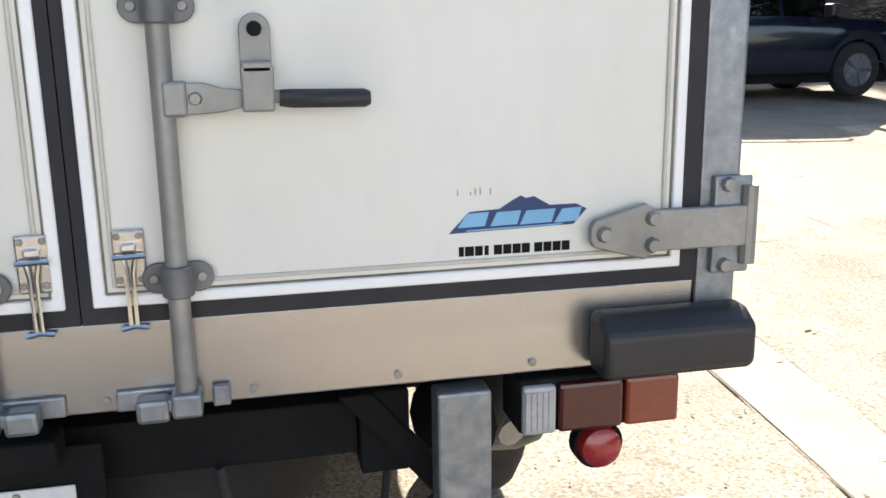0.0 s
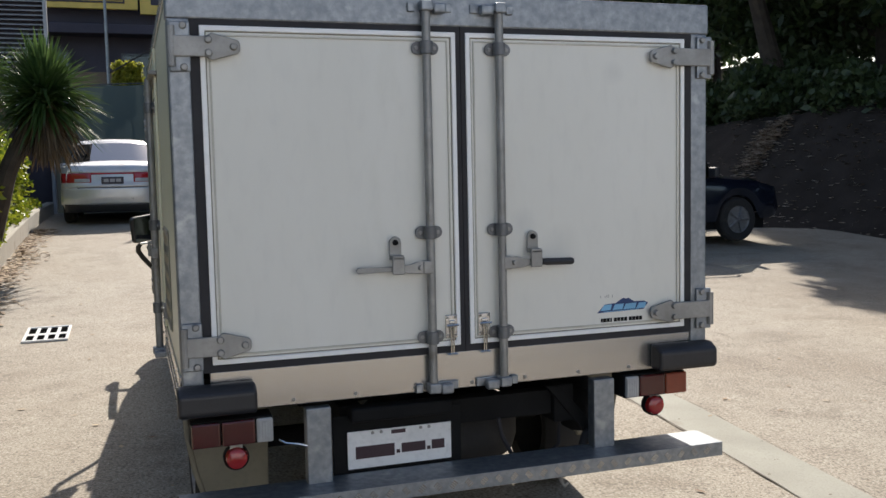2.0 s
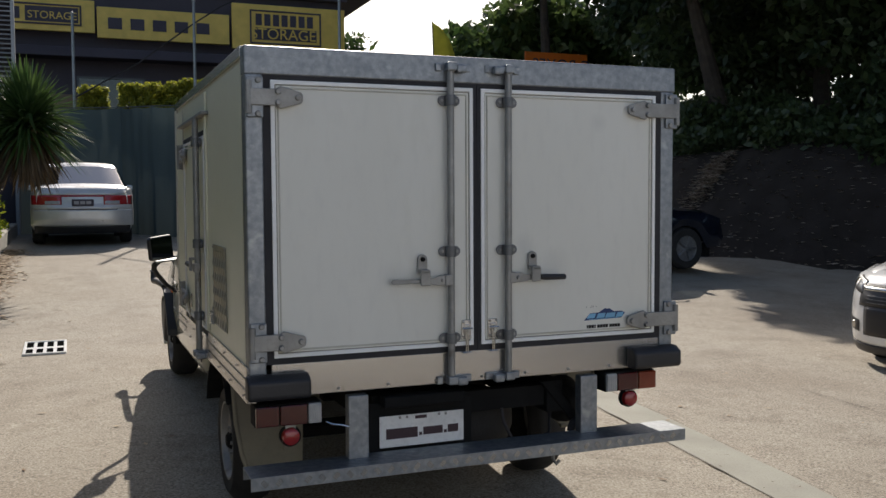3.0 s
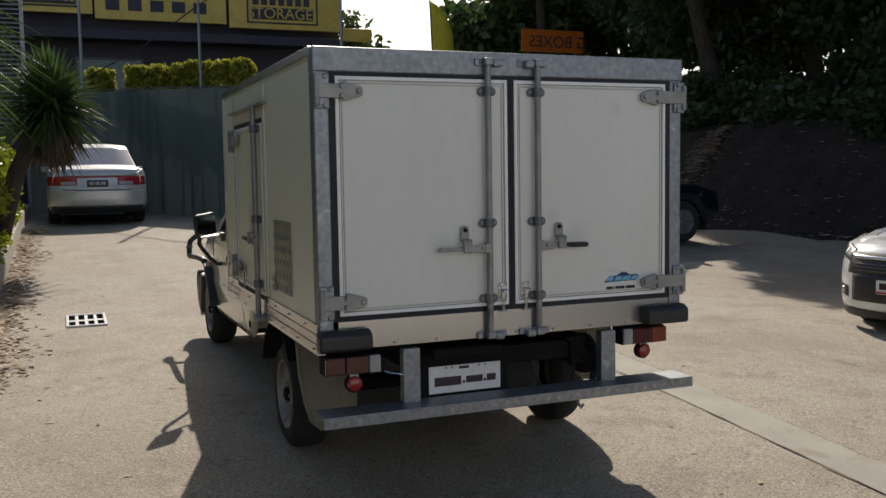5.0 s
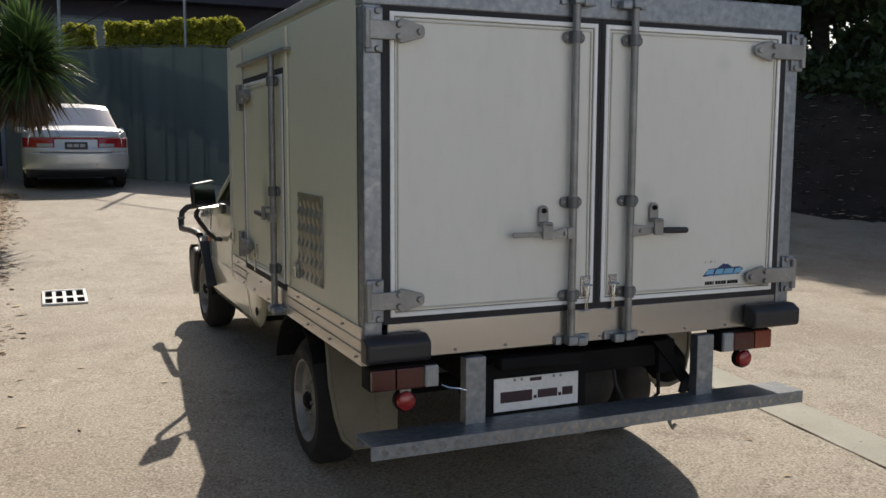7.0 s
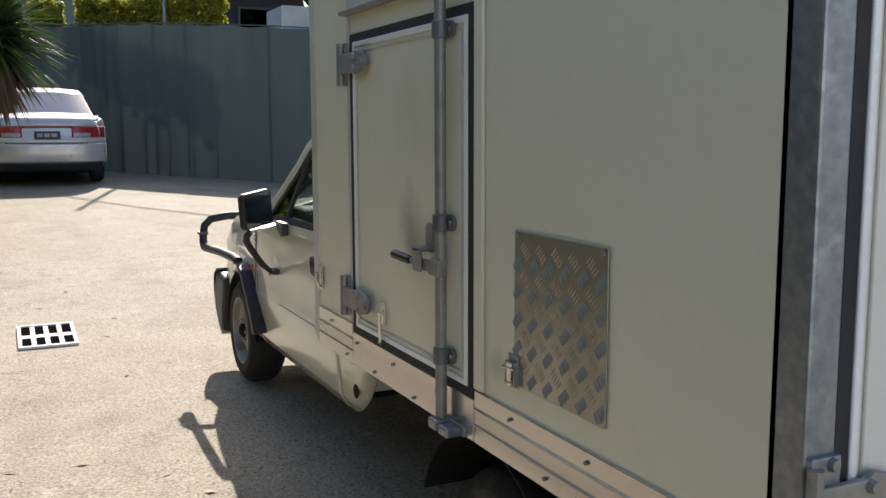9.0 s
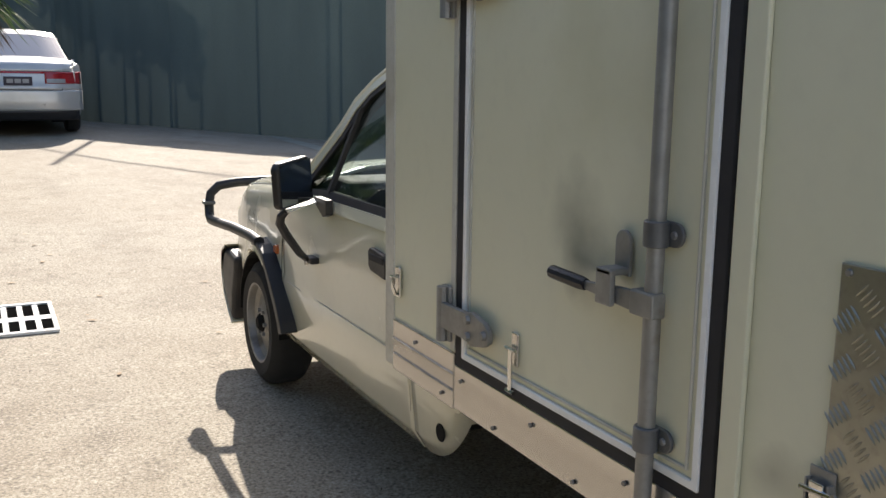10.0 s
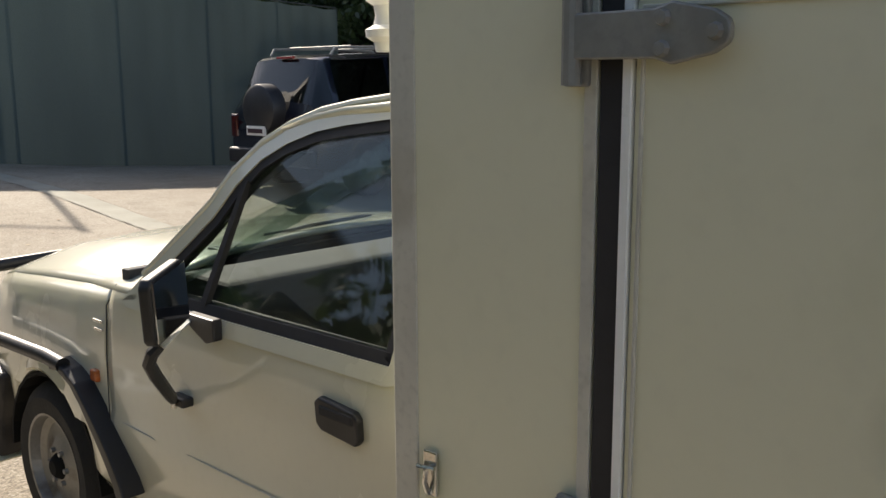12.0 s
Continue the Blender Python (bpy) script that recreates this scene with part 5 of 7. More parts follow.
for y0, z0, y1, z1 in ((3.79, 0.668, 3.60, 0.664), (3.44, 0.666, 2.66, 0.664)):
    part("door_crease", tube([(XC - 0.8385, y0 + (y1 - y0) * k / 8, z0 + (z1 - z0) * k / 8) for k in range(9)], [0.0005] + [0.002] * 7 + [0.0005], 5), "bead", truck, "grimy crease along the door")


def door_mirror(s):
    """A square mirror held out on a flat strap above and a bent strut below, its face turned in towards the driver."""
    cx, cy = XC + s * 0.972, 3.28
    turn = Matrix.Translation((cx, cy, 0)) @ Matrix.Rotation(s * radians(-36), 4, "Z") @ Matrix.Translation((0, 0, 1.133)) @ Matrix.Rotation(s * radians(6), 4, "Y") @ Matrix.Translation((-cx, -cy, -1.133))
    head = prism([(cx - 0.085, 1.052), (cx + 0.085, 1.052), (cx + 0.099, 1.066), (cx + 0.099, 1.196), (cx + 0.082, 1.214), (cx - 0.082, 1.214), (cx - 0.099, 1.196), (cx - 0.099, 1.066)], cy - 0.02, cy + 0.012, "y", 0.008, 3)
    bmesh.ops.transform(head, matrix=turn, verts=head.verts)
    m = part("door_mirror", head, "plastic", truck, "square black door mirror on a bent arm")
    pane = box(cx - 0.090, cx + 0.090, cy - 0.024, cy - 0.0195, 1.062, 1.205)
    bmesh.ops.transform(pane, matrix=turn, verts=pane.verts)
    part("mirror_glass", pane, "mirror", m)
    knee = Vector((XC + s * 1.0, 3.255, 1.036))
    end = Vector((XC + s * 0.832, 3.395, 1.050))
    flat = bmesh.new()
    ring = [[flat.verts.new(p + Vector((0, dy, dz))) for dy, dz in ((-0.018, -0.004), (0.018, 0.004), (0.018, 0.009), (-0.018, 0.001))] for p in (knee, knee.lerp(end, 0.5), end)]
    for a, b in zip(ring, ring[1:]):
        for k in range(4):
            flat.faces.new((a[k], a[(k + 1) % 4], b[(k + 1) % 4], b[k]))
    flat.faces.new(ring[0][::-1])
    flat.faces.new(ring[-1])
    bmesh.ops.recalc_face_normals(flat, faces=flat.faces)
    part("arm", flat, "plate", m, "pale flat upper strap")
    part("arm", tube([knee, knee + Vector((s * 0.014, 0.012, -0.018)), (XC + s * 1.014, 3.285, 0.99), (XC + s * 0.99, 3.30, 0.95), (XC + s * 0.928, 3.345, 0.872), (XC + s * 0.868, 3.44, 0.825)], [0.013, 0.016, 0.0165, 0.0165, 0.015, 0.012], 8), "plastic", m, "bent black lower arm")
    part("foot", box(XC + s * 0.848 - 0.018, XC + s * 0.848 + 0.018, 3.40, 3.475, 0.808, 0.834, 0.006), "plastic", m)
    part("foot_bolt", tube([(XC + s * 0.868, 3.44, 0.83), (XC + s * 0.868, 3.44, 0.803)], 0.008, 8), "chrome", m)
    part("foot", prism([(3.262, 1.012), (3.30, 1.000), (3.365, 1.030), (3.40, 1.058), (3.385, 1.066), (3.262, 1.066)], XC + s * 0.838 - 0.014, XC + s * 0.838 + 0.014, "x", 0.004), "plastic", m)


door_mirror(-1)
door_mirror(1)

hoop = [(XC - 0.875, 4.10, 0.79), (XC - 0.88, 4.20, 0.80), (XC - 0.885, 4.50, 0.795), (XC - 0.89, 4.90, 0.775), (XC - 0.89, 5.03, 0.772), (XC - 0.888, 5.09, 0.79), (XC - 0.885, 5.115, 0.84), (XC - 0.875, 5.115, 0.90), (XC - 0.835, 5.105, 0.94), (XC - 0.74, 5.10, 0.955), (XC - 0.3, 5.10, 0.965)]
bar = part("bull_bar", tube(hoop + [(2 * XC - x, y, z) for x, y, z in hoop[::-1]], 0.024, 12), "plastic", truck, "black tubular bull bar running back along the wings")
FLARE = [(3.705, 0.468), (3.725, 0.51), (3.775, 0.575), (3.84, 0.645), (3.91, 0.705), (3.99, 0.755), (4.07, 0.785), (4.16, 0.80)]
for s in (-1, 1):
    low = [(y + 0.045, z - 0.012) for y, z in FLARE[:-1]] + [(4.17, 0.765)]
    part("arch_flare", prism(FLARE + low[::-1], *sorted((XC + s * 0.82, XC + s * 0.892)), "x", 0.006), "plastic", bar, "flat black guard over the wheel arch")
for x in (-0.33, 0.37):
    part("upright", tube([(x, 5.10, 0.965), (x, 5.27, 0.82), (x, 5.315, 0.48)], 0.022, 10), "plastic", bar)
part("clamp", box(XC - 0.916, XC - 0.856, 5.083, 5.147, 0.845, 0.863, 0.004), "darkzinc", bar)
hose = [(0.0, 0.0)]
for k in range(5):
    z0 = 1.70 + 0.075 * k
    hose += [(0.030, z0), (0.034, z0 + 0.02), (0.050, z0 + 0.03), (0.052, z0 + 0.045), (0.034, z0 + 0.055)]
part("ribbed_duct", lathe([(0.0, 1.70)] + hose[1:] + [(0.0, 2.075)], (-0.685, 2.80, 0.0), "z", 20), "trim", truck, "white ribbed plastic duct at the front of the box")
part("duct_bracket", join(box(-0.72, -0.65, 2.515, 2.82, 2.02, 2.05, 0.004)), "trim", truck)

PLAN.clear()

# ---------------------------------------------------------------- parked cars
def car(name, label, paint, st, wheels, group=""):
    """A car by stations (y, underside, belt, top, half width, half width of the top, side glass ahead, top glass ahead), front towards +y."""
    c = thing(name, (0, 0, 0), label, "car", group)
    R = wheels["r"]
    ys = []
    for a, b in zip(st, st[1:]):
        n = max(1, round((b[0] - a[0]) / 0.08))
        ys += [(a, b, k / n) for k in range(n)]
    ys.append((st[-2], st[-1], 1.0))
    rows = []
    for a, b, t in ys:
        y, zb, zbelt, ztop, w, wt = [a[k] + (b[k] - a[k]) * t for k in range(6)]
        for wy in wheels["y"]:
            d = abs(y - wy)
            if d < R + 0.05:
                zb = max(zb, R * 0.97 + math.sqrt((R + 0.05) ** 2 - d * d))
        zz = lambda v: max(v, zb + 0.01)
        m = zb + 0.45 * (zbelt - zb)
        rows.append((y, [(w * 0.94, zb), (w * 0.985, zz(min(zb + 0.1, m))), (w, zz(m)), (w * 0.99, zz(zbelt - 0.16)), (w * 0.972, zz(zbelt - 0.04)), (w * 0.945, zz(zbelt)), (wt + 0.02, max(ztop - 0.05, zbelt + 0.003)), (wt * 0.94, max(ztop - 0.008, zbelt + 0.006)),
                         (wt * 0.5, ztop + 0.018), (0.0, ztop + 0.025)], t))
    body, glass = bmesh.new(), bmesh.new()
    for s in (-1, 1):
        for (i, (ya, pa, ta)), (yb, pb, _) in zip(enumerate(rows[:-1]), rows[1:]):
            seg = ys[i][0]
            for k in range(9):
                is_glass = (k == 5 and seg[6]) or (k >= 6 and seg[7]) or (k == 5 and seg[7])
                bm = glass if is_glass else body
                q = [(s * pa[k][0], ya, pa[k][1]), (s * pa[k + 1][0], ya, pa[k + 1][1]), (s * pb[k + 1][0], yb, pb[k + 1][1]), (s * pb[k][0], yb, pb[k][1])]
                bm.faces.new([bm.verts.new(v) for v in q])
    for yy, p, flip in ((rows[0][0], rows[0][1], 1), (rows[-1][0], rows[-1][1], -1)):
        for a, b in zip(p, p[1:]):
            body.faces.new([body.verts.new(v) for v in ((-a[0], yy, a[1]), (a[0], yy, a[1]), (b[0], yy, b[1]), (-b[0], yy, b[1]))] if a[0] > 0 and b[0] > 0 else
                           [body.verts.new(v) for v in ((-a[0], yy, a[1]), (a[0], yy, a[1]), (0, yy, b[1]))])
    for bm in (body, glass):
        bmesh.ops.remove_doubles(bm, verts=bm.verts, dist=0.002)
        bmesh.ops.recalc_face_normals(bm, faces=bm.faces)
        smooth(bm, 40)
    part("body", body, paint, c)
    part("glazing", glass, wheels.get("glass", "darkglass"), c, "tinted car glass")
    part("cabin", box(-0.62, 0.62, rows[0][0] + 0.9, rows[-1][0] - 1.3, 0.35, 0.85, 0.05), "cabin", c)
    part("underside", box(-0.7, 0.7, rows[0][0] + 0.25, rows[-1][0] - 0.25, 0.2, 0.45), "under", c)
    for wy in wheels["y"]:
        for s in (-1, 1):
            x, w = s * wheels["x"], 0.2
            prof = [(R * 0.62, -w / 2), (R * 0.9, -w / 2 - 0.008), (R, -w / 2 + 0.03), (R, w / 2 - 0.03), (R * 0.9, w / 2 + 0.008), (R * 0.62, w / 2), (R * 0.62, -w / 2)]
            wh = part("wheel", lathe(prof, (x, wy, R), "x", 28), "tyre", c)
            part("rim", lathe([(R * 0.63, s * w / 2), (R * 0.58, s * (w / 2 - 0.02)), (R * 0.3, s * (w / 2 - 0.03)), (R * 0.12, s * (w / 2 - 0.005)), (0.0, s * (w / 2))], (x, wy, R), "x", 28), wheels.get("rim", "rim"), wh)
            for k in range(5):
                a = 2 * math.pi * k / 5
                part("spoke", tube([(x + s * (w / 2 - 0.005), wy + R * 0.1 * math.cos(a), R + R * 0.1 * math.sin(a)), (x + s * (w / 2 - 0.004), wy + R * 0.6 * math.cos(a), R + R * 0.6 * math.sin(a))], 0.022, 6), wheels.get("rim", "rim"), wh)
    return c


def face_patch(face, x0, x1, z0, z1, lift, sign, slant=0.0, nx=14, nz=8):
    """A patch of a car's bowed front (sign 1) or back (sign -1): face(x, z) gives its y; lift sets it proud; slant raises the outer end."""
    bm = bmesh.new()
    mid = 0.5 * (x0 + x1)
    way = 1 if mid > 0 else -1
    rows = []
    for j in range(nz + 1):
        row = []
        for i in range(nx + 1):
            x = x0 + (x1 - x0) * i / nx
            z = z0 + (z1 - z0) * j / nz + slant * way * (x - mid)
            edge = 0.6 * lift * (i in (0, nx) or j in (0, nz))
            row.append(bm.verts.new((x, face(x, z) + sign * (lift - edge), z)))
        rows.append(row)
    for a, b in zip(rows, rows[1:]):
        for i in range(nx):
            bm.faces.new((a[i], a[i + 1], b[i + 1], b[i]) if sign < 0 else (a[i], b[i], b[i + 1], a[i + 1]))
    return smooth(bm, 60)


# silver saloon, seen from behind
saloon = car("saloon_car", "silver saloon car parked facing a green fence", "silver", [
    (-2.20, 0.34, 0.95, 1.0, 0.80, 0.70, 0, 0), (-1.95, 0.26, 1.01, 1.07, 0.91, 0.72, 0, 0),
    (-1.72, 0.24, 1.01, 1.08, 0.915, 0.76, 0, 1), (-1.15, 0.22, 1.0, 1.41, 0.915, 0.655, 0, 0), (-0.98, 0.22, 1.0, 1.48, 0.915, 0.62, 1, 0), (-0.2, 0.20, 0.98, 1.52, 0.915, 0.60, 0, 0), (-0.12, 0.20, 0.98, 1.52, 0.915, 0.60, 1, 0),
    (0.45, 0.20, 0.96, 1.45, 0.915, 0.60, 0, 1), (1.15, 0.22, 0.93, 0.97, 0.91, 0.70, 0, 0), (1.9, 0.24, 0.84, 0.88, 0.89, 0.70, 0, 0), (2.3, 0.28, 0.70, 0.74, 0.82, 0.66, 0, 0), (2.42, 0.36, 0.56, 0.6, 0.70, 0.6, 0, 0)],
    {"r": 0.33, "y": (-1.35, 1.4), "x": 0.79, "glass": "skyglass"})
REAR = [(0.20, 0.10), (0.32, 0.03), (0.45, 0.0), (0.66, 0.0), (0.72, 0.03), (0.90, 0.06), (0.99, 0.12), (1.04, 0.24)]


def saloon_rear(x, z):
    return -2.44 + lerp_table(REAR, z) + 0.36 * (abs(x) / 0.91) ** 3.6


solid(part("rear_bumper", face_patch(saloon_rear, -0.90, 0.90, 0.34, 0.625, 0.004, -1, 0, 30, 10), "silver", saloon), 0.03)
solid(part("boot_lid", face_patch(saloon_rear, -0.80, 0.80, 0.892, 1.04, 0.004, -1, 0, 30, 6), "silver", saloon), 0.02)
solid(part("tail_panel", face_patch(saloon_rear, -0.895, 0.895, 0.631, 0.886, 0.004, -1, 0, 30, 8), "silver", saloon), 0.02)
solid(part("bumper_valance", face_patch(saloon_rear, -0.84, 0.84, 0.20, 0.345, 0.002, -1, 0, 24, 4), "plastic", saloon), 0.02)
for s in (-1, 1):
    lamp = part("tail_light", face_patch(saloon_rear, *sorted((s * 0.36, s * 0.885)), 0.715, 0.885, 0.014, -1), "tailred", saloon, "wide red tail light")
    solid(lamp, 0.012)
    part("reversing_lens", face_patch(saloon_rear, *sorted((s * 0.38, s * 0.66)), 0.722, 0.788, 0.019, -1), "clear", lamp)
    part("door_mirror", box(s * 0.96 - 0.09, s * 0.96 + 0.09, 0.42, 0.5, 0.98, 1.1, 0.03, 3), "silver", saloon)
    part("boot_seam", face_patch(saloon_rear, s * 0.60 - 0.004, s * 0.60 + 0.004, 0.625, 0.715, 0.007, -1, 0, 1, 4), "seal", saloon)
solid(part("light_bar", face_patch(saloon_rear, -0.36, 0.36, 0.852, 0.885, 0.014, -1), "tailred", saloon), 0.012)
part("boot_seam", face_patch(saloon_rear, -0.60, 0.60, 0.622, 0.633, 0.007, -1, 0, 14, 1), "seal", saloon)
pl = part("number_plate", box(-0.19, 0.19, -2.45, -2.40, 0.69, 0.81, 0.004), "facade", saloon, "dark plate with pale bars")
for k in range(3):
    part("print_bar", box(-0.15 + 0.105 * k, -0.065 + 0.105 * k, -2.4545, -2.4495, 0.722, 0.778), "louvre", pl)
saloon.matrix_basis = pose(-1.32, 14.95 + 2.4, ground_z(-1.4, 16.2) - 0.005, 0, 0, 0) @ Matrix.Diagonal((1, 1, 1.045, 1))

# white compact car, its nose towards the driveway
hatch = car("compact_car", "glossy white compact car standing half in tree shade", "whitecar", [
    (-2.1, 0.4, 0.8, 0.85, 0.75, 0.65, 0, 0), (-2.0, 0.3, 1.0, 1.1, 0.86, 0.66, 0, 1), (-1.6, 0.24, 1.05, 1.5, 0.885, 0.60, 1, 0), (-0.6, 0.22, 1.03, 1.6, 0.885, 0.60, 0, 0), (-0.52, 0.22, 1.03, 1.6, 0.885, 0.60, 1, 0), (0.1, 0.22, 1.02, 1.54, 0.885, 0.60, 0, 1),
    (0.98, 0.22, 0.98, 1.04, 0.885, 0.74, 0, 0), (1.5, 0.24, 0.92, 0.985, 0.88, 0.73, 0, 0), (1.75, 0.25, 0.86, 0.93, 0.85, 0.69, 0, 0), (1.9, 0.28, 0.80, 0.87, 0.74, 0.60, 0, 0), (2.0, 0.30, 0.72, 0.81, 0.62, 0.52, 0, 0)],
    {"r": 0.33, "y": (-1.3, 1.3), "x": 0.77})
NOSE = [(0.18, 0.08), (0.28, 0.02), (0.36, 0.0), (0.55, 0.0), (0.68, 0.02), (0.78, 0.07), (0.84, 0.13), (0.89, 0.23), (0.94, 0.40)]


def hatch_nose(x, z):
    return 2.19 - lerp_table(NOSE, z) - 0.44 * (abs(x) / 0.885) ** 3.2


solid(part("front_shell", face_patch(hatch_nose, -0.88, 0.88, 0.25, 0.935, 0.0, 1, 0, 40, 22), "whitecar", hatch), 0.02)
solid(part("lip", face_patch(hatch_nose, -0.84, 0.84, 0.17, 0.255, 0.012, 1, 0, 30, 4), "plastic", hatch), 0.02)
solid(part("upper_grille", face_patch(hatch_nose, -0.58, 0.58, 0.60, 0.80, 0.012, 1, 0, 24, 6), "plastic", hatch, "black grille"), 0.01)
solid(part("centre_grille", face_patch(hatch_nose, -0.50, 0.50, 0.34, 0.61, 0.010, 1, 0, 20, 6), "plastic", hatch), 0.01)
solid(part("grille_bar", face_patch(hatch_nose, -0.58, 0.58, 0.735, 0.785, 0.024, 1, 0, 24, 3), "chrome", hatch, "chrome grille bar"), 0.01)
for k in range(3):
    part("grille_slat", face_patch(hatch_nose, -0.50, 0.50, 0.63 + 0.03 * k, 0.642 + 0.03 * k, 0.018, 1, 0, 20, 2), "darkzinc", hatch)
part("mark", ring_frame(-0.065, 0.065, 0.675, 0.795, 0.018, hatch_nose(0, 0.70) + 0.012, hatch_nose(0, 0.70) + 0.032, 0.003), "chrome", hatch, "square chrome mark")
yp = hatch_nose(0, 0.48) + 0.012
pl = part("number_plate", box(-0.186, 0.186, yp, yp + 0.012, 0.43, 0.56, 0.004), "plate", hatch, "white plate with dark bars")
for k in range(2):
    part("print_bar", box(-0.15 + 0.16 * k, -0.02 + 0.17 * k, yp + 0.0125, yp + 0.015, 0.475, 0.535), "ink", pl)
part("plate_foot", box(-0.18, 0.18, yp + 0.0125, yp + 0.014, 0.435, 0.455), "tailred", pl)
for s in (-1, 1):
    h = part("headlight", face_patch(hatch_nose, *sorted((s * 0.54, s * 0.84)), 0.725, 0.85, 0.014, 1, 0.17, 16, 8), "plastic", hatch, "swept clear headlight with a dark surround")
    solid(h, 0.01)
    part("reflector", face_patch(hatch_nose, *sorted((s * 0.57, s * 0.68)), 0.742, 0.82, 0.02, 1, 0.17, 8, 6), "clear", h)
    part("running_light", face_patch(hatch_nose, *sorted((s * 0.70, s * 0.83)), 0.75, 0.845, 0.02, 1, 0.17, 8, 6), "chrome", h)
    f = part("fog_recess", face_patch(hatch_nose, *sorted((s * 0.56, s * 0.78)), 0.37, 0.475, 0.010, 1, 0.08, 10, 5), "plastic", hatch)
    part("fog_light", lathe([(0.0, 0.012), (0.028, 0.01), (0.036, 0)], (s * 0.64, hatch_nose(0.64, 0.42) + 0.006, 0.42), "y", 16), "chrome", f)
    part("door_mirror", box(s * 0.95 - 0.09, s * 0.95 + 0.09, 0.38, 0.48, 0.95, 1.07, 0.03, 3), "whitecar", hatch)
    part("bonnet_crease", tube([(s * 0.60, 0.98, 1.035), (s * 0.58, 1.4, 1.005), (s * 0.53, 1.72, 0.945)], [0.012, 0.016, 0.010], 8), "whitecar", hatch)
hatch.matrix_basis = pose(7.26, 2.68, ground_z(6.9, 3.0), 0, 0, 98.5)

# dark off-roader, nose in to the bank
suv = car("off_roader", "dark blue off-road car with roof rack in deep shade", "bluecar", [
    (-2.25, 0.42, 0.98, 1.02, 0.86, 0.72, 0, 0), (-2.2, 0.38, 1.1, 1.2, 0.90, 0.72, 0, 1), (-1.95, 0.36, 1.12, 1.74, 0.92, 0.66, 0, 0), (-1.85, 0.36, 1.12, 1.78, 0.92, 0.66, 1, 0), (-0.9, 0.34, 1.1, 1.82, 0.92, 0.66, 0, 0), (-0.82, 0.34, 1.1, 1.82, 0.92, 0.66, 1, 0), (0.1, 0.34, 1.1, 1.8, 0.92, 0.66, 0, 0),
    (0.16, 0.34, 1.1, 1.79, 0.92, 0.66, 1, 0), (0.55, 0.34, 1.08, 1.7, 0.92, 0.65, 0, 1), (1.1, 0.34, 1.06, 1.1, 0.92, 0.78, 0, 0), (1.8, 0.36, 1.0, 1.05, 0.91, 0.78, 0, 0), (2.2, 0.4, 0.9, 0.94, 0.86, 0.75, 0, 0), (2.32, 0.45, 0.7, 0.74, 0.78, 0.7, 0, 0)],
    {"r": 0.37, "y": (-1.35, 1.4), "x": 0.78, "rim": "darkzinc"})
sp = part("spare_wheel_cover", lathe([(0.0, -2.47), (0.27, -2.47), (0.315, -2.44), (0.325, -2.40), (0.325, -2.24), (0.0, -2.24)], (-0.05, 0.0, 1.12), "y", 28), "plastic", suv, "black spare wheel cover")
for s in (-1, 1):
    part("roof_rail", tube([(s * 0.60, -1.75, 1.80), (s * 0.61, -1.68, 1.89), (s * 0.61, -0.6, 1.92), (s * 0.60, 0.2, 1.90), (s * 0.59, 0.3, 1.82)], 0.018, 8), "zinc", suv, "grey roof rail")
    part("tail_light", box(s * 0.80 - 0.07, s * 0.80 + 0.07, -2.27, -2.2, 0.75, 1.05, 0.02), "red", suv)
    part("door_mirror", box(s * 1.0 - 0.1, s * 1.0 + 0.1, 0.75, 0.85, 1.08, 1.25, 0.03, 3), "plastic", suv)
for y in (-1.4, -0.5):
    part("rack_bar", tube([(-0.61, y, 1.91), (0.61, y, 1.91)], 0.016, 8), "zinc", suv)
part("number_plate", box(-0.24, 0.12, -2.49, -2.45, 0.80, 0.92, 0.004), "plate", suv, "pale plate with dark bars")
part("print_bar", box(-0.21, 0.09, -2.496, -2.4895, 0.83, 0.885), "ink", suv)
part("high_brake_light", box(-0.16, 0.16, -2.02, -1.97, 1.76, 1.785, 0.005), "redglow", suv)
part("rear_bumper", box(-0.84, 0.84, -2.36, -2.2, 0.42, 0.62, 0.04, 3), "plastic", suv)
suv.matrix_basis = pose(7.02, 10.68, ground_z(6.7, 10.7) - 0.005, 0, 0, -90) @ Matrix.Diagonal((1, 0.92, 0.97, 1))


# ---------------------------------------------------------------- greenery
rng = random.Random(7)


def leaves(name, mat, centres, n, size, long=2.0, seed=1, flat=0.0, droop=0.0):
    """Many small leaves in clumps: centres are (x, y, z, rx, ry, rz) ellipsoids."""
    r = np.random.RandomState(seed)
    vol = np.array([c[3] * c[4] * c[5] for c in centres]) ** 0.8
    pick = r.choice(len(centres), n, p=vol / vol.sum())
    c = np.array(centres)[pick]
    d = r.normal(size=(n, 3))
    d /= np.linalg.norm(d, axis=1)[:, None]
    rad = 1 - 0.75 * r.rand(n) ** 2.2
    p = c[:, :3] + d * rad[:, None] * c[:, 3:6] * (1 + 0.12 * r.normal(size=(n, 1)))
    u = r.normal(size=(n, 3)) + d * 0.6
    u[:, 2] = u[:, 2] * (1 - flat) - droop
    u /= np.linalg.norm(u, axis=1)[:, None]
    v = np.cross(u, r.normal(size=(n, 3)))
    v /= np.linalg.norm(v, axis=1)[:, None]
    s = size * (0.6 + 0.8 * r.rand(n))[:, None]
    a, b = u * s * long / 2, v * s / 2
    quad = np.stack([p - a, p - a * 0.1 + b, p + a, p - a * 0.1 - b], 1).reshape(-1, 3)
    return soup(name, quad.tolist(), np.arange(4 * n).reshape(-1, 4).tolist(), M[mat])


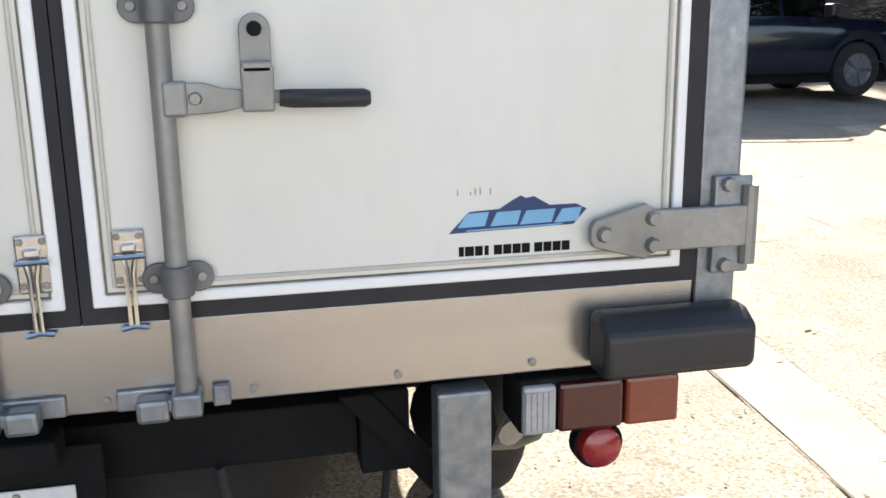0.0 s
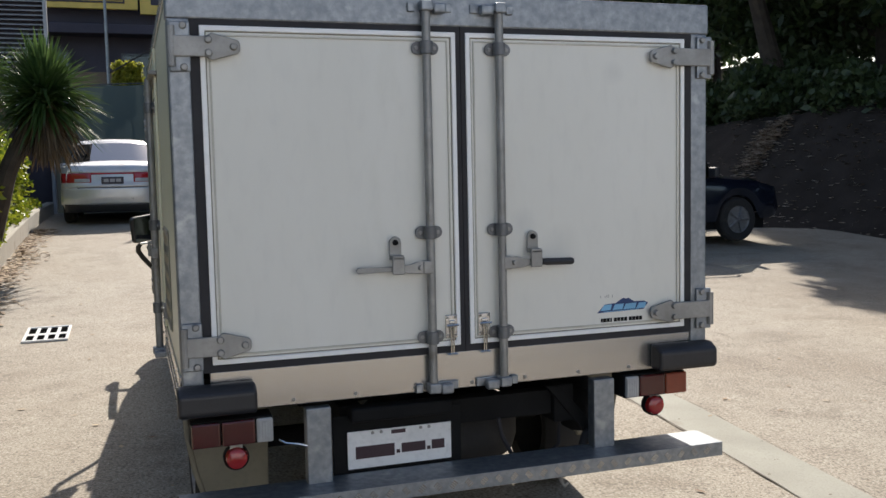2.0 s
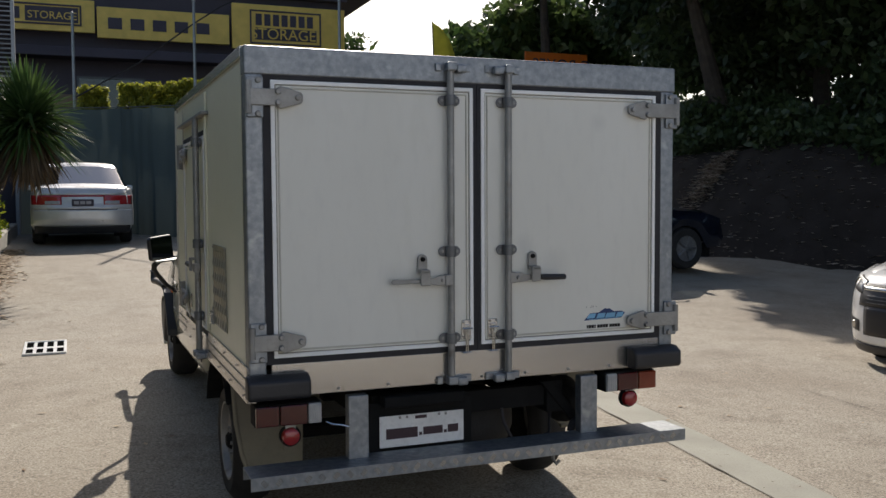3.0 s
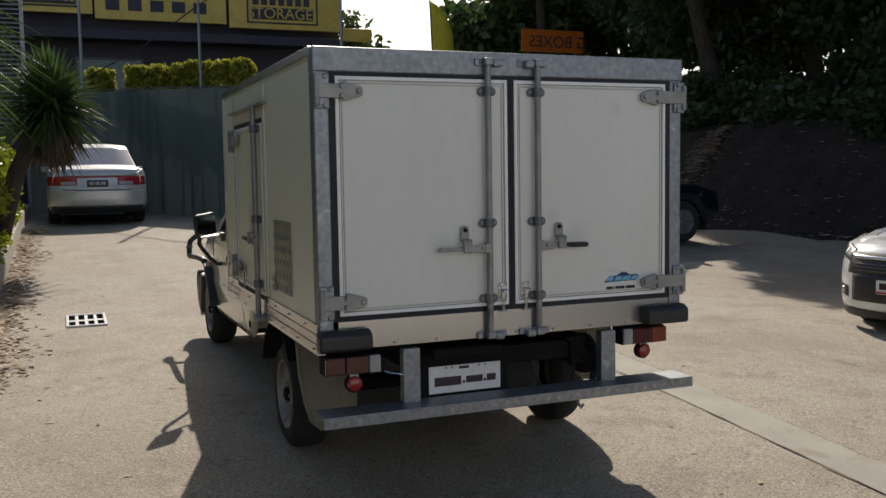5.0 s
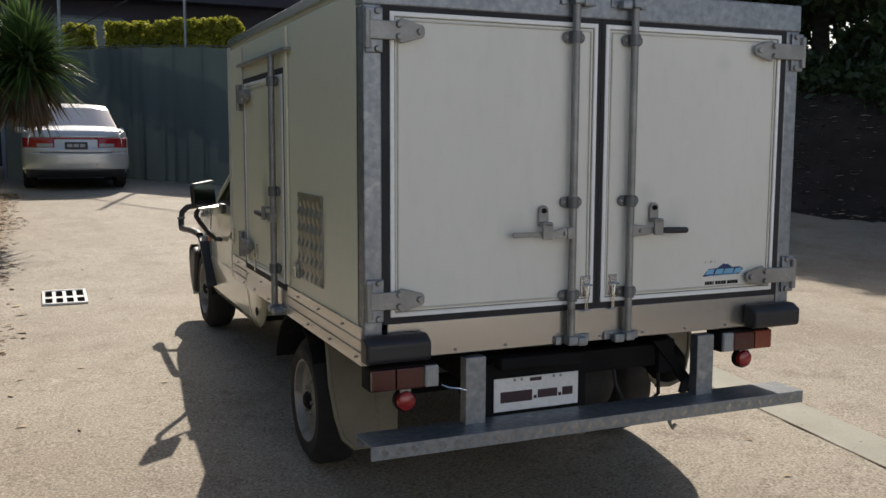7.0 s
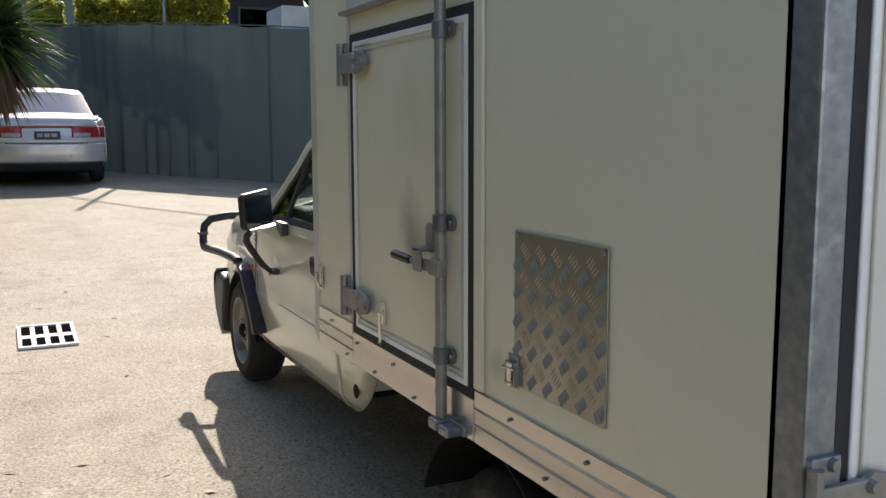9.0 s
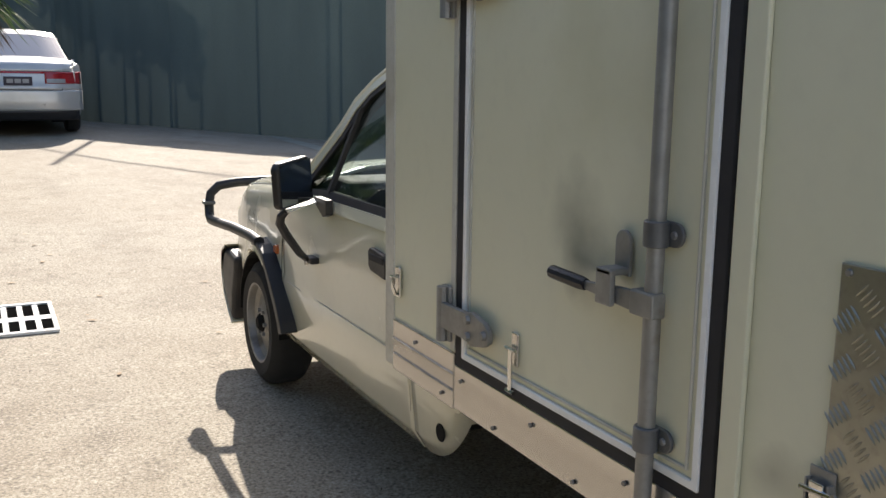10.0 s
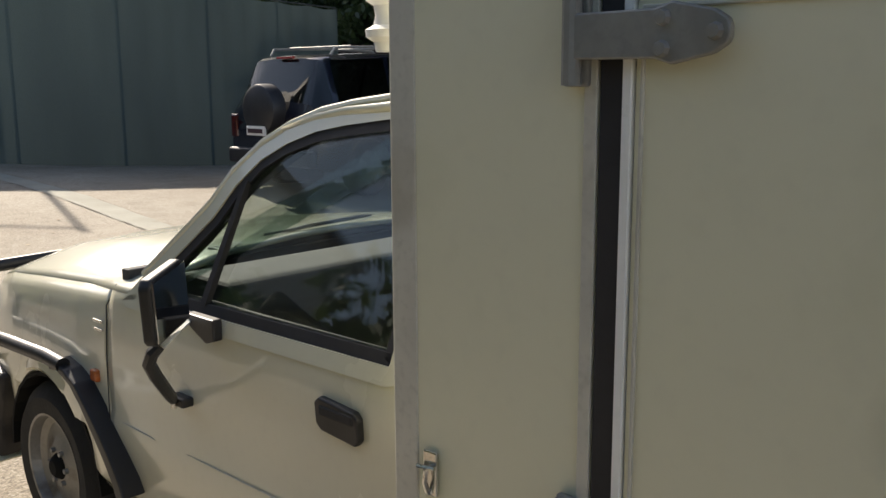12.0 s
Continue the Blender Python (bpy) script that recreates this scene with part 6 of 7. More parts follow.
def tree(at, height, spread, n, mat, seed, label, trunk_r=0.22, lean_to=(0.0, 0.0), low=0.35, leaf=0.16, rise=1.0):
    r = random.Random(seed)
    x, y, z = at
    t = thing("tree", at, label, "tree", "trees")
    top = Vector((x + lean_to[0], y + lean_to[1], z + height * 0.62))
    base = Vector((x, y, z - 0.1))
    trunk = tube([base, base.lerp(top, 0.3) + Vector((r.uniform(-.15, .15), r.uniform(-.15, .15), 0)), base.lerp(top, 0.65), top], [trunk_r * 1.3, trunk_r, trunk_r * 0.75, trunk_r * 0.4], 10)
    limbs, clumps = [], []
    for k in range(11):
        a, f = 2 * math.pi * k / 11 + r.uniform(-0.3, 0.3), r.uniform(low, 0.95)
        start = base.lerp(top, f)
        end = start + Vector((math.cos(a), math.sin(a), 0)) * spread * r.uniform(0.55, 0.95) + Vector((0, 0, height * rise * r.uniform(0.06, 0.3)))
        limbs.append(tube([start, start.lerp(end, 0.5) + Vector((0, 0, height * 0.03)), end], [trunk_r * 0.4, trunk_r * 0.25, trunk_r * 0.08], 6))
        for q in range(3):
            c = start.lerp(end, (0.5, 0.8, 1.05)[q]) + Vector((r.uniform(-.4, .4), r.uniform(-.4, .4), r.uniform(-.3, .4)))
            k2 = spread * r.uniform(0.17, 0.33)
            clumps.append((c.x, c.y, c.z, k2 * 1.2, k2 * 1.2, k2 * 0.8))
    clumps += [(top.x, top.y, top.z + height * rise * f, spread * .4, spread * .4, height * 0.10 * rise) for f in (0.1, 0.22, 0.32)]
    part("trunk", join(trunk, *limbs), "bark", t)
    adopt(leaves("crown", mat, clumps, n, leaf, 2.0, seed, droop=0.25), t, "crown of small hanging leaves")
    return t


# the shaded bank to the right, with dry leaves
def bank_z(x, y):
    base = ground_z(x, y)
    edge = 10.6 + 0.5 * math.sin(y * 0.35) + max(0.0, (y - 14) * -0.25)
    h = min(max((x - edge) / 4.0, 0.0), 1.0)
    return base + 2.55 * h * h * (3 - 2 * h) + 0.12 * noise.noise((x * 0.9, y * 0.9, 0)) * (h > 0) - 0.03


bx, by = steps((8.0, 18, 0.4), (18, 60, 4)), steps((-14, 30, 0.5))
n = len(bx)
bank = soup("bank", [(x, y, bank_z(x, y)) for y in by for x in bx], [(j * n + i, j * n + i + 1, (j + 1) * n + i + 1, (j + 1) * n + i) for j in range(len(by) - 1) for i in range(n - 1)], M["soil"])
tagged(bank, "dark soil bank under trees strewn with dry leaves", "bank", kind="structure")


def scatter(name, pts, size, mat, seed, label, curl=1.0):
    r = random.Random(seed)
    verts, faces = [], []
    for x, y, z in pts:
        a, s, q = r.uniform(0, 6.28), size * r.uniform(0.5, 1.4), r.uniform(0.3, 0.5)
        c, d = math.cos(a), math.sin(a)
        k = len(verts)
        for u, v, w in ((-1, 0, 0.1), (0, -q, 0.0), (1, 0, 0.25), (0, q, 0.18)):
            verts.append((x + s * (u * c - v * d), y + s * (u * d + v * c), z + 0.006 + curl * s * w * r.uniform(0.3, 1.2)))
        faces.append((k, k + 1, k + 2, k + 3))
    return tagged(soup(name, verts, faces, M[mat]), label, "leaf litter", kind="stuff")


pts = []
for k in range(3400):
    u, v = rng.gauss(0, 0.5), rng.gauss(0, 0.22)
    x, y = (12.75 + 0.9 * u + 0.3 * v, 14.9 + 0.5 * u - 1.0 * v) if k < 1600 else (rng.uniform(10.4, 14.5), rng.gauss(10, 5))
    pts.append((x, y, bank_z(x, y) + (0.12 * rng.random() if k < 1600 else 0.0)))
scatter("leaf_litter", pts, 0.075, "pale_litter", 3, "pale dry leaves lying on the bank")
pts = []
for _ in range(2600):
    y = 14.5 - 11.5 * rng.random() ** 1.25
    x = -2.63 + abs(rng.gauss(0, 0.15)) + 0.2 * max(0.0, math.sin(y * 1.9)) * rng.random() ** 2
    pts.append((x, y, ground_z(x, y)))
scatter("leaf_litter", pts, 0.042, "litter", 4, "dry brown leaves blown along the kerb")
pts = []
for _ in range(280):
    x, y = rng.uniform(-2.6, 6.0), rng.uniform(-3, 14)
    pts.append((x, y, ground_z(x, y)))
scatter("leaf_litter", pts, 0.026, "litter", 5, "scattered pale dry leaf scraps on the concrete", 0.25)

pts = []
for _ in range(2600):
    x, y = -2.6 + 8.0 * rng.random() ** 1.1, rng.uniform(-3.2, 9)
    pts.append((x, y, ground_z(x, y)))
scatter("grit", pts, 0.009, "dry_palm", 6, "dark specks of bark and grit on the concrete", 0.2)

for x, y, h, sp, n, sd in ((18.9, 17.6, 11, 4.6, 52000, 11), (16.9, 12.6, 10, 4.8, 56000, 12), (20.8, 24.5, 12, 5.0, 42000, 13), (16.0, 6.5, 10, 4.8, 42000, 14), (21.0, 16.0, 13, 6.0, 42000, 15), (26, 28.0, 13, 6.0, 32000, 16), (15.5, 0.5, 10, 4.5, 26000, 17), (21.0, 8.5, 13, 6.0, 32000, 18)):
    tree((x, y, bank_z(x, y)), h, sp, n, "leaf_dark", sd, "tall dark broad-leaved tree standing on the bank", 0.24, (-0.4, 0), 0.30, 0.15)
# added tree: its crown stands above the view and only casts shade
tree((19.3, 35.0, 3.0), 16.4, 5.0, 60000, "leaf_dark", 27, "added tall dark tree across the street, its unseen high crown shading the bank", 0.26, (-0.5, 0), 0.78, 0.16)
tree((20.2, 24.2, 2.9), 9.8, 3.2, 52000, "leaf_dark", 19, "dark tree with a high spreading crown beyond the fence", 0.26, (-0.5, 0), 0.72, 0.155)
tree((22.4, 43.0, 2.95), 9.0, 4.8, 13000, "leaf_tree", 20, "leafy green tree standing across the street", 0.26, (-0.6, 0), 0.85, 0.28)
tree((13.8, 9.5, bank_z(13.8, 9.5)), 12.0, 5.0, 48000, "leaf_dark", 26, "tall dark tree with a high crown overhanging the parked cars", 0.26, (-0.6, 0), 0.72, 0.155)
# added tree, its unseen crown set to cast the shade edge on the driveway
tree((15.6, 17.6, bank_z(15.6, 17.6)), 9.6, 3.2, 60000, "leaf_dark", 28, "added flat-crowned tree leaning from the bank, its unseen crown shading the yard", 0.25, (-1.5, 0.6), 0.88, 0.16, 0.15)
# dense undergrowth along the top of the bank
r = random.Random(77)
under = []
for _ in range(170):
    y = r.uniform(-6, 34)
    x = max(14.2, -1.5 + 0.62 * (y + 3.5)) + r.uniform(0, 5)
    under.append((x, y, bank_z(min(x, 18), y) + 1.5 * r.random() ** 2, r.uniform(0.6, 1.2), r.uniform(0.6, 1.2), r.uniform(0.35, 0.7)))
tagged(leaves("undergrowth", "leaf_dark", under, 170000, 0.115, 1.9, 78), "dense dark undergrowth on top of the bank", "bushes", kind="stuff")
for x, y, h, sp, n, sd in ((21.2, 40.5, 8.8, 4.3, 6000, 21), (24.5, 44, 10, 5.0, 7000, 22), (16.0, 56, 9, 3.5, 2200, 23), (27, 37, 12, 5, 6000, 24)):
    tree((x, y, 3.0), h, sp, n, "leaf_tree", sd, "sunlit green tree across the street", 0.22, (0, 0), 0.3, 0.3)

# left bed: kerb, soil, shrubs, spiky palms
bm = bmesh.new()
prev = None
for y in steps((-6, 19.5, 0.5)):
    z = ground_z(-2.9, y)
    ring = [bm.verts.new((-2.65 + dx, y, z + dz)) for dx, dz in ((0.0, -0.05), (0.0, 0.25), (-0.02, 0.28), (-0.13, 0.285), (-0.15, 0.27), (-0.15, -0.05))]
    if prev:
        for k in range(5):
            bm.faces.new((prev[k], ring[k], ring[k + 1], prev[k + 1]))
    prev = ring
tagged(mesh_object("kerb", bm, M["kerb"]), "weathered concrete kerb edging the garden bed", "kerb", kind="structure")
ys = steps((-6, 19.5, 0.5))
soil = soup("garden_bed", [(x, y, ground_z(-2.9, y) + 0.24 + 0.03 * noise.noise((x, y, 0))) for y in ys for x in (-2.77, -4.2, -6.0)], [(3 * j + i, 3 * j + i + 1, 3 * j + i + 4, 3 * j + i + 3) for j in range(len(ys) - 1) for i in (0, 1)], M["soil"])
tagged(soil, "dark garden bed soil", "garden bed", kind="structure")


def spiky_palm(at, trunk_h, n, length, seed, label, lean_x=0.0):
    """A thick stem with a rosette of stiff sword leaves and a skirt of dry hanging ones."""
    r = random.Random(seed)
    p = thing("spiky_palm", at, label, "palm", "garden palms")
    x, y, z = at
    part("trunk", tube([(x, y, z - 0.05), (x + 0.03 + lean_x * 0.35, y, z + trunk_h * 0.5), (x + lean_x, y, z + trunk_h)], [0.16, 0.12, 0.10], 10), "bark", p)
    for nm, count, lo, hi, mat, ln in (("leaves", n, -0.55, 1.45, "leaf_palm", 1.0), ("dry_skirt", n // 2, -1.45, -0.75, "dry_palm", 0.9)):
        verts, faces = [], []
        for _ in range(count):
            a, e, L = r.uniform(0, 6.283), lo + (hi - lo) * r.random() ** 0.85, length * ln * r.uniform(0.75, 1.1)
            d = Vector((math.cos(a) * math.cos(e), math.sin(a) * math.cos(e), math.sin(e)))
            side = d.cross(Vector((0, 0, 1))).normalized() * 0.026
            c0 = Vector((x + lean_x, y, z + trunk_h + r.uniform(-0.25, 0.05)))
            k = len(verts)
            for t, w in ((0.05, 0.7), (0.35, 1.0), (0.7, 0.75), (1.0, 0.05)):
                q = c0 + d * L * t + Vector((0, 0, -0.28 * L * t * t * max(0.15, math.cos(e))))
                fold = Vector((0, 0, 0.012 * w))
                verts += [q - side * w + fold, q, q + side * w + fold]
            for s in range(3):
                for o in (0, 1):
                    i = k + 3 * s + o
                    faces.append((i, i + 1, i + 4, i + 3))
        adopt(soup(nm, [tuple(v) for v in verts], faces, M[mat]), p, "stiff green sword leaves" if nm == "leaves" else "brown dead leaves hanging below")


for x, y, th, n, L, sd, lb in ((-2.84, 10.35, 2.0, 760, 0.86, 31, "spiky garden palm with green sword leaves and a dry skirt"), (-3.45, 2.2, 2.5, 420, 1.28, 32, "tall spiky palm leaning over the kerb"), (-3.9, 16.6, 2.6, 320, 1.1, 33, "spiky palm in the garden bed")):
    spiky_palm((x, y, ground_z(-2.9, y) + 0.22), th, n, L, sd, lb, 0.79 if sd == 31 else 0.3)
for x, y, w, h, sd in ((-3.08, 10.3, 0.55, 1.35, 41), (-3.08, 11.4, 0.55, 1.5, 42), (-3.15, 8.9, 0.5, 1.15, 43), (-2.99, 9.65, 0.4, 0.95, 52), (-3.04, 12.6, 0.58, 1.6, 44), (-3.04, 13.6, 0.5, 1.3, 49), (-3.12, 14.6, 0.5, 1.2, 50), (-3.1, 6.9, 0.45, 0.8, 45), (-3.35, 4.6, 0.5, 1.0, 46), (-3.5, 2.6, 0.6, 1.2, 47), (-3.5, 0.2, 0.6, 1.3, 48)):
    z = ground_z(-2.9, y) + 0.23
    sh = thing("shrub", (x, y, z), "bushy lime-green garden shrub behind the kerb", "shrub", "garden shrubs")
    part("stems", join(*[tube([(x, y, z - 0.03), (x + w * 0.5 * math.cos(k * 1.26), y + w * 0.5 * math.sin(k * 1.26), z + h * 0.7)], [0.02, 0.008], 6) for k in range(5)]), "bark", sh)
    r = random.Random(sd)
    adopt(leaves("foliage", "leaf_shrub", [(x + r.uniform(-.5, .5) * w, y + r.uniform(-.5, .5) * w, z + h * r.uniform(0.3, 0.95), w * 0.45, w * 0.45, h * 0.22) for _ in range(12)], 2200, 0.055, 1.8, sd), sh)
adopt_cover = leaves("ground_cover", "leaf_shrub", [(-2.84 + rng.uniform(-.1, .10), y, ground_z(-2.9, y) + 0.34, 0.15, 0.3, 0.12) for y in steps((7, 17, 0.45))], 2600, 0.045, 1.6, 51)
tagged(adopt_cover, "low green ground cover spilling over the kerb", "ground cover", kind="stuff")

# garden's unseen far side: plain wall, dense dark hedge, added to darken window reflections
wall_w = tagged(mesh_object("wall_west", box(-6.4, -6.15, -8, 19.7, -0.6, 2.9, 0.01), M["facade2"]), "added plain wall, unseen, behind the garden bed", "wall", kind="structure")
r = random.Random(91)
screen = [(r.uniform(-5.9, -4.7), r.uniform(-6, 19), 0.3 + 2.9 * r.random() ** 0.8, r.uniform(0.5, 0.9), r.uniform(0.5, 0.9), r.uniform(0.5, 0.8)) for _ in range(120)]
tagged(leaves("screen_planting", "leaf_tree", screen, 17000, 0.13, 1.9, 92), "added dense dark green planting, unseen, in front of the plain wall", "bushes", kind="stuff")

# ---------------------------------------------------------------- fence, hedge, buildings
# the fence swings towards the yard behind the parked cars; (x, y, height of its top)
FENCE = [(-2.62, 20.5, 3.58), (-0.35, 20.3, 3.66), (0.3, 19.3, 3.62), (1.5, 18.45, 3.60), (2.9, 17.3, 3.49), (4.2, 16.4, 3.38), (5.7, 15.75, 3.27), (7.1, 15.3, 3.14), (8.4, 15.05, 3.04), (9.7, 14.95, 2.97)]
fence = thing("fence", (4, 17, 0.5), "tall fence hung with dark green shade cloth", "fence")
for k, ((x0, y0, t0), (x1, y1, t1)) in enumerate(zip(FENCE, FENCE[1:])):
    along = Vector((x1 - x0, y1 - y0))
    nx, ny = -along.normalized().y, along.normalized().x
    bm, cols = bmesh.new(), 14
    rows = []
    for j in range(7):
        row = []
        for i in range(cols + 1):
            u = i / cols
            x, y = x0 + along.x * u, y0 + along.y * u
            foot = ground_z(x, y) - 0.02
            top = t0 + (t1 - t0) * u - 0.03 * abs(math.sin(i * math.pi / 7))
            sway = (0.018 * math.sin(i * 1.7 + k) * (0.4 + 0.6 * j / 6) + 0.012 * math.sin(j * 2.1 + i)) * (0 < i < cols)
            row.append(bm.verts.new((x + nx * sway, y + ny * sway, foot + (top - foot) * j / 6)))
        rows.append(row)
    for a, b in zip(rows, rows[1:]):
        for i in range(cols):
            bm.faces.new((a[i], a[i + 1], b[i + 1], b[i]))
    part("cloth_panel", smooth(bm), "fence", fence)
for x, y, top in FENCE:
    part("post", tube([(x, y + 0.06, ground_z(x, y) - 0.2), (x, y + 0.06, top + 0.03)], 0.03, 8), "post", fence)
part("top_wire", tube([(x, y + 0.03, top + 0.02) for x, y, top in FENCE], 0.015, 6), "post", fence)

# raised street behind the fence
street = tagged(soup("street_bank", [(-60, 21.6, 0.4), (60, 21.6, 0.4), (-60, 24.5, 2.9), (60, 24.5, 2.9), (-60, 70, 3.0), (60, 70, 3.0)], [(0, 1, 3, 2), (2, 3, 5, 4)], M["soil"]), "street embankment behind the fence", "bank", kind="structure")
for x0, x1, top0, top1, n, sd in ((-1.32, -0.56, 4.29, 4.27, 9000, 61), (-0.38, 2.97, 4.38, 4.70, 36000, 62)):
    h = thing("clipped_hedge", ((x0 + x1) / 2, 21.2, 0.7), "yellow-green hedge clipped square, showing above the fence", "hedge", "clipped hedges")
    part("stems", join(*[tube([(x, 21.2, 0.5), (x + 0.05, 21.2, 3.9)], [0.05, 0.02], 6) for x in steps((x0 + 0.2, x1 - 0.1, 0.5))]), "bark", h)
    r = random.Random(sd)
    lumps = []
    for _ in range(int(230 * (x1 - x0)) + 60):
        u = r.random()
        top = top0 + (top1 - top0) * u - 0.09
        lumps.append((x0 + 0.07 + (x1 - x0 - 0.14) * u, 21.2 + r.uniform(-0.32, 0.32), 3.3 + (top - 3.3) * r.random() ** 0.6, 0.085, 0.10, 0.075))
    adopt(leaves("foliage", "leaf_hedge", lumps, n, 0.045, 1.6, sd), h)


def lettering(word, size, at, mat, parent, mirrored=False):
    """A word as solid letters, facing -y; mirrored where a sign is seen from its back."""
    curve = bpy.data.curves.new("lettering", "FONT")
    curve.body, curve.size, curve.extrude, curve.align_x = word, size, 0.008, "CENTER"
    curve.materials.append(M[mat])
    ob = new("lettering", curve)
    ob.matrix_basis = Matrix.Translation(at) @ Matrix.Diagonal((-1 if mirrored else 1, 1, 1, 1)) @ Matrix.Rotation(radians(90), 4, "X")
    return adopt(ob, parent)


store = thing("store_building", (-2, 47, 3.0), "dark storage building with yellow sign boards across the street", "building")
part("wall", box(-26, 12.4, 46, 60, 3.0, 12.4), "facade", store)
part("lower_wall", box(-26, 12.0, 45.7, 46, 3.0, 6.6), "facade2", store)
part("awning", box(-26, 12.2, 44.6, 45.8, 8.3, 8.75, 0.03), "facade", store)
part("parapet", box(-26.2, 12.6, 45.5, 46.0, 12.0, 12.7, 0.03), "facade", store)
# unseen storey added on top; its stepped outline throws the shade band before the fence
part("upper_storey", prism([(8.2, 12.4), (14.2, 12.4), (14.2, 18.4), (10.2, 18.45), (10.2, 18.2), (8.2, 17.5)], 46.02, 58, "y"), "facade", store)
for x in (-18, -12.5, -6.5, -1.0, 4.5, 9.0):
    w = part("window", box(x, x + 3.0, 45.5, 45.68, 4.6, 7.4, 0.02), "darkglass", store)
    part("frame", ring_frame(x - 0.08, x + 3.08, 4.52, 7.48, 0.1, 45.45, 45.69), "post", w)
    part("backing", box(x, x + 3, 45.685, 45.69, 4.6, 7.4), "under", w)
part("side_sign", box(12.3, 14.0, 45.0, 45.12, 8.7, 9.4, 0.02), "yellow", store, "plain yellow side sign")
for k, (x0, x1, z0, z1) in enumerate(((-9.5, -0.2, 9.55, 11.1), (-0.1, 6.25, 9.35, 10.85), (6.4, 12.35, 9.2, 11.5))):
    b = part("sign_board", box(x0, x1, 45.2, 45.45, z0, z1, 0.02), "yellow", store, "yellow sign board with dark framed bars")
    if k == 2:
        lettering("STORAGE", 0.78, (x0 + 2.65, 45.13, z0 + 0.55), "yellow", b)
    if k == 1:
        for q in range(5):
            part("pictogram", box(x0 + 0.5 + 1.05 * q, x0 + 1.15 + 1.05 * q, 45.17, 45.2, z0 + 0.45, z0 + 1.0, 0.01), "facade", b)
    else:
        u0, u1 = (x0 + 0.9, x1 - 1.3) if k == 2 else (x1 - 5.2, x1 - 0.6)
        if k == 0:
            lettering("STORAGE", 0.5, ((u0 + u1) / 2 + 1.0, 45.15, z0 + 0.56), "yellow", b)
        part("panel_frame", ring_frame(u0, u1, z0 + 0.28, z1 - 0.28, 0.08, 45.15, 45.2), "facade", b)
        part("lower_band", box(u0 + 0.25, u1 - 0.25, 45.16, 45.2, z0 + 0.5, (z0 + z1) / 2 - 0.04) if k == 2 else box(u0 + 2.1, u1 - 0.15, 45.16, 45.2, z0 + 0.42, z1 - 0.42), "facade", b)
        for q in range(7):
            du = (u1 - u0 - 0.6) / 7
            if k == 2:
                part("print_bar", box(u0 + 0.3 + du * q, u0 + 0.3 + du * q + du * 0.7, 45.16, 45.2, (z0 + z1) / 2 + 0.08, z1 - 0.48), "facade", b)
            elif q < 4:
                part("print_bar", box(u0 + 0.2 + 0.45 * q, u0 + 0.52 + 0.45 * q, 45.16, 45.2, z0 + 0.5, z1 - 0.5), "facade", b)
for x, top in ((-1.38, 5.9), (1.45, 6.4), (5.2, 7.8)):
    p = thing("fence_mast", (x, 20.64, 0.5), "thin grey steel mast standing behind the fence", "pole", "fence masts")
    part("shaft", tube([(x, 20.64, ground_z(x, 20.64) - 0.1), (x, 20.64, top)], [0.045, 0.035], 10), "galv", p)
    part("cap", lathe([(0.04, top - 0.02), (0.045, top + 0.03), (0.0, top + 0.05)], (x, 20.64, 0), "z", 10), "galv", p)
wire = thing("overhead_cable", (4, 20.64, 3.8), "thin dark cable slung between steel masts", "cable")
part("strand", tube([(-1.38, 20.64, 3.9), (0.1, 20.64, 4.8), (1.45, 20.64, 5.85), (2.1, 20.64, 6.3), (3.5, 20.64, 7.05), (4.85, 20.64, 7.6), (5.2, 20.64, 7.72)], 0.02, 6), "seal", wire)
flag = thing("feather_flag", (11.85, 30, 2.95), "yellow feather flag on a thin pole", "flag")
fz = [(4.2, 0.62), (5.2, 0.66), (6.2, 0.66), (7.0, 0.6), (7.6, 0.45), (8.0, 0.22), (8.15, 0.03)]
bm = bmesh.new()
row = None
for z, w in fz:
    r2 = [bm.verts.new((11.6 + (z - 4.2) * -0.03 + 1.45 * w * u, 30 + 0.05 * math.sin(z * 2 + u * 3), z)) for u in (0, 0.33, 0.66, 1)]
    if row:
        for k in range(3):
            bm.faces.new((row[k], row[k + 1], r2[k + 1], r2[k]))
    row = r2
solid(part("cloth", smooth(bm), "flag", flag), 0.006)
part("pole", tube([(11.57, 30.0, 2.9), (11.56, 30.0, 6), (11.48, 30, 8.2)], 0.025, 8), "post", flag)
sign = thing("street_sign", (16.5, 30, 2.95), "orange sign seen from its back with letters showing through", "sign")
part("board", box(15.45, 18.3, 30, 30.06, 6.38, 7.28, 0.01), "orange", sign)
for x in (15.75, 18.0):
    part("post", tube([(x, 30.09, 2.9), (x, 30.09, 7.3)], 0.04, 8), "post", sign)
lettering("G BOXES", 0.66, (17.1, 29.985, 6.58), "facade", sign, True)

# unseen wall behind the starting point, added to close the yard and bounce light
wall_s = tagged(mesh_object("wall_south", box(-8, 16, -13.4, -13.0, -1.0, 6.0, 0.02), M["bouncewall"]), "added pale blue-grey wall, unseen, closing the yard and bouncing light back", "wall", kind="structure")

shed = thing("white_shed", (36, 37, 3.0), "white ribbed metal shed glimpsed below the trees", "shed")
part("wall", box(29, 43, 36, 42, 3.0, 6.3, 0.02), "render", shed)
part("roof", box(28.7, 43.3, 35.6, 42.4, 6.3, 6.5, 0.02), "louvre", shed)
for k in range(28):
    part("rib", box(29.2 + 0.5 * k, 29.26 + 0.5 * k, 35.95, 36.0, 3.0, 6.3), "louvre", shed)

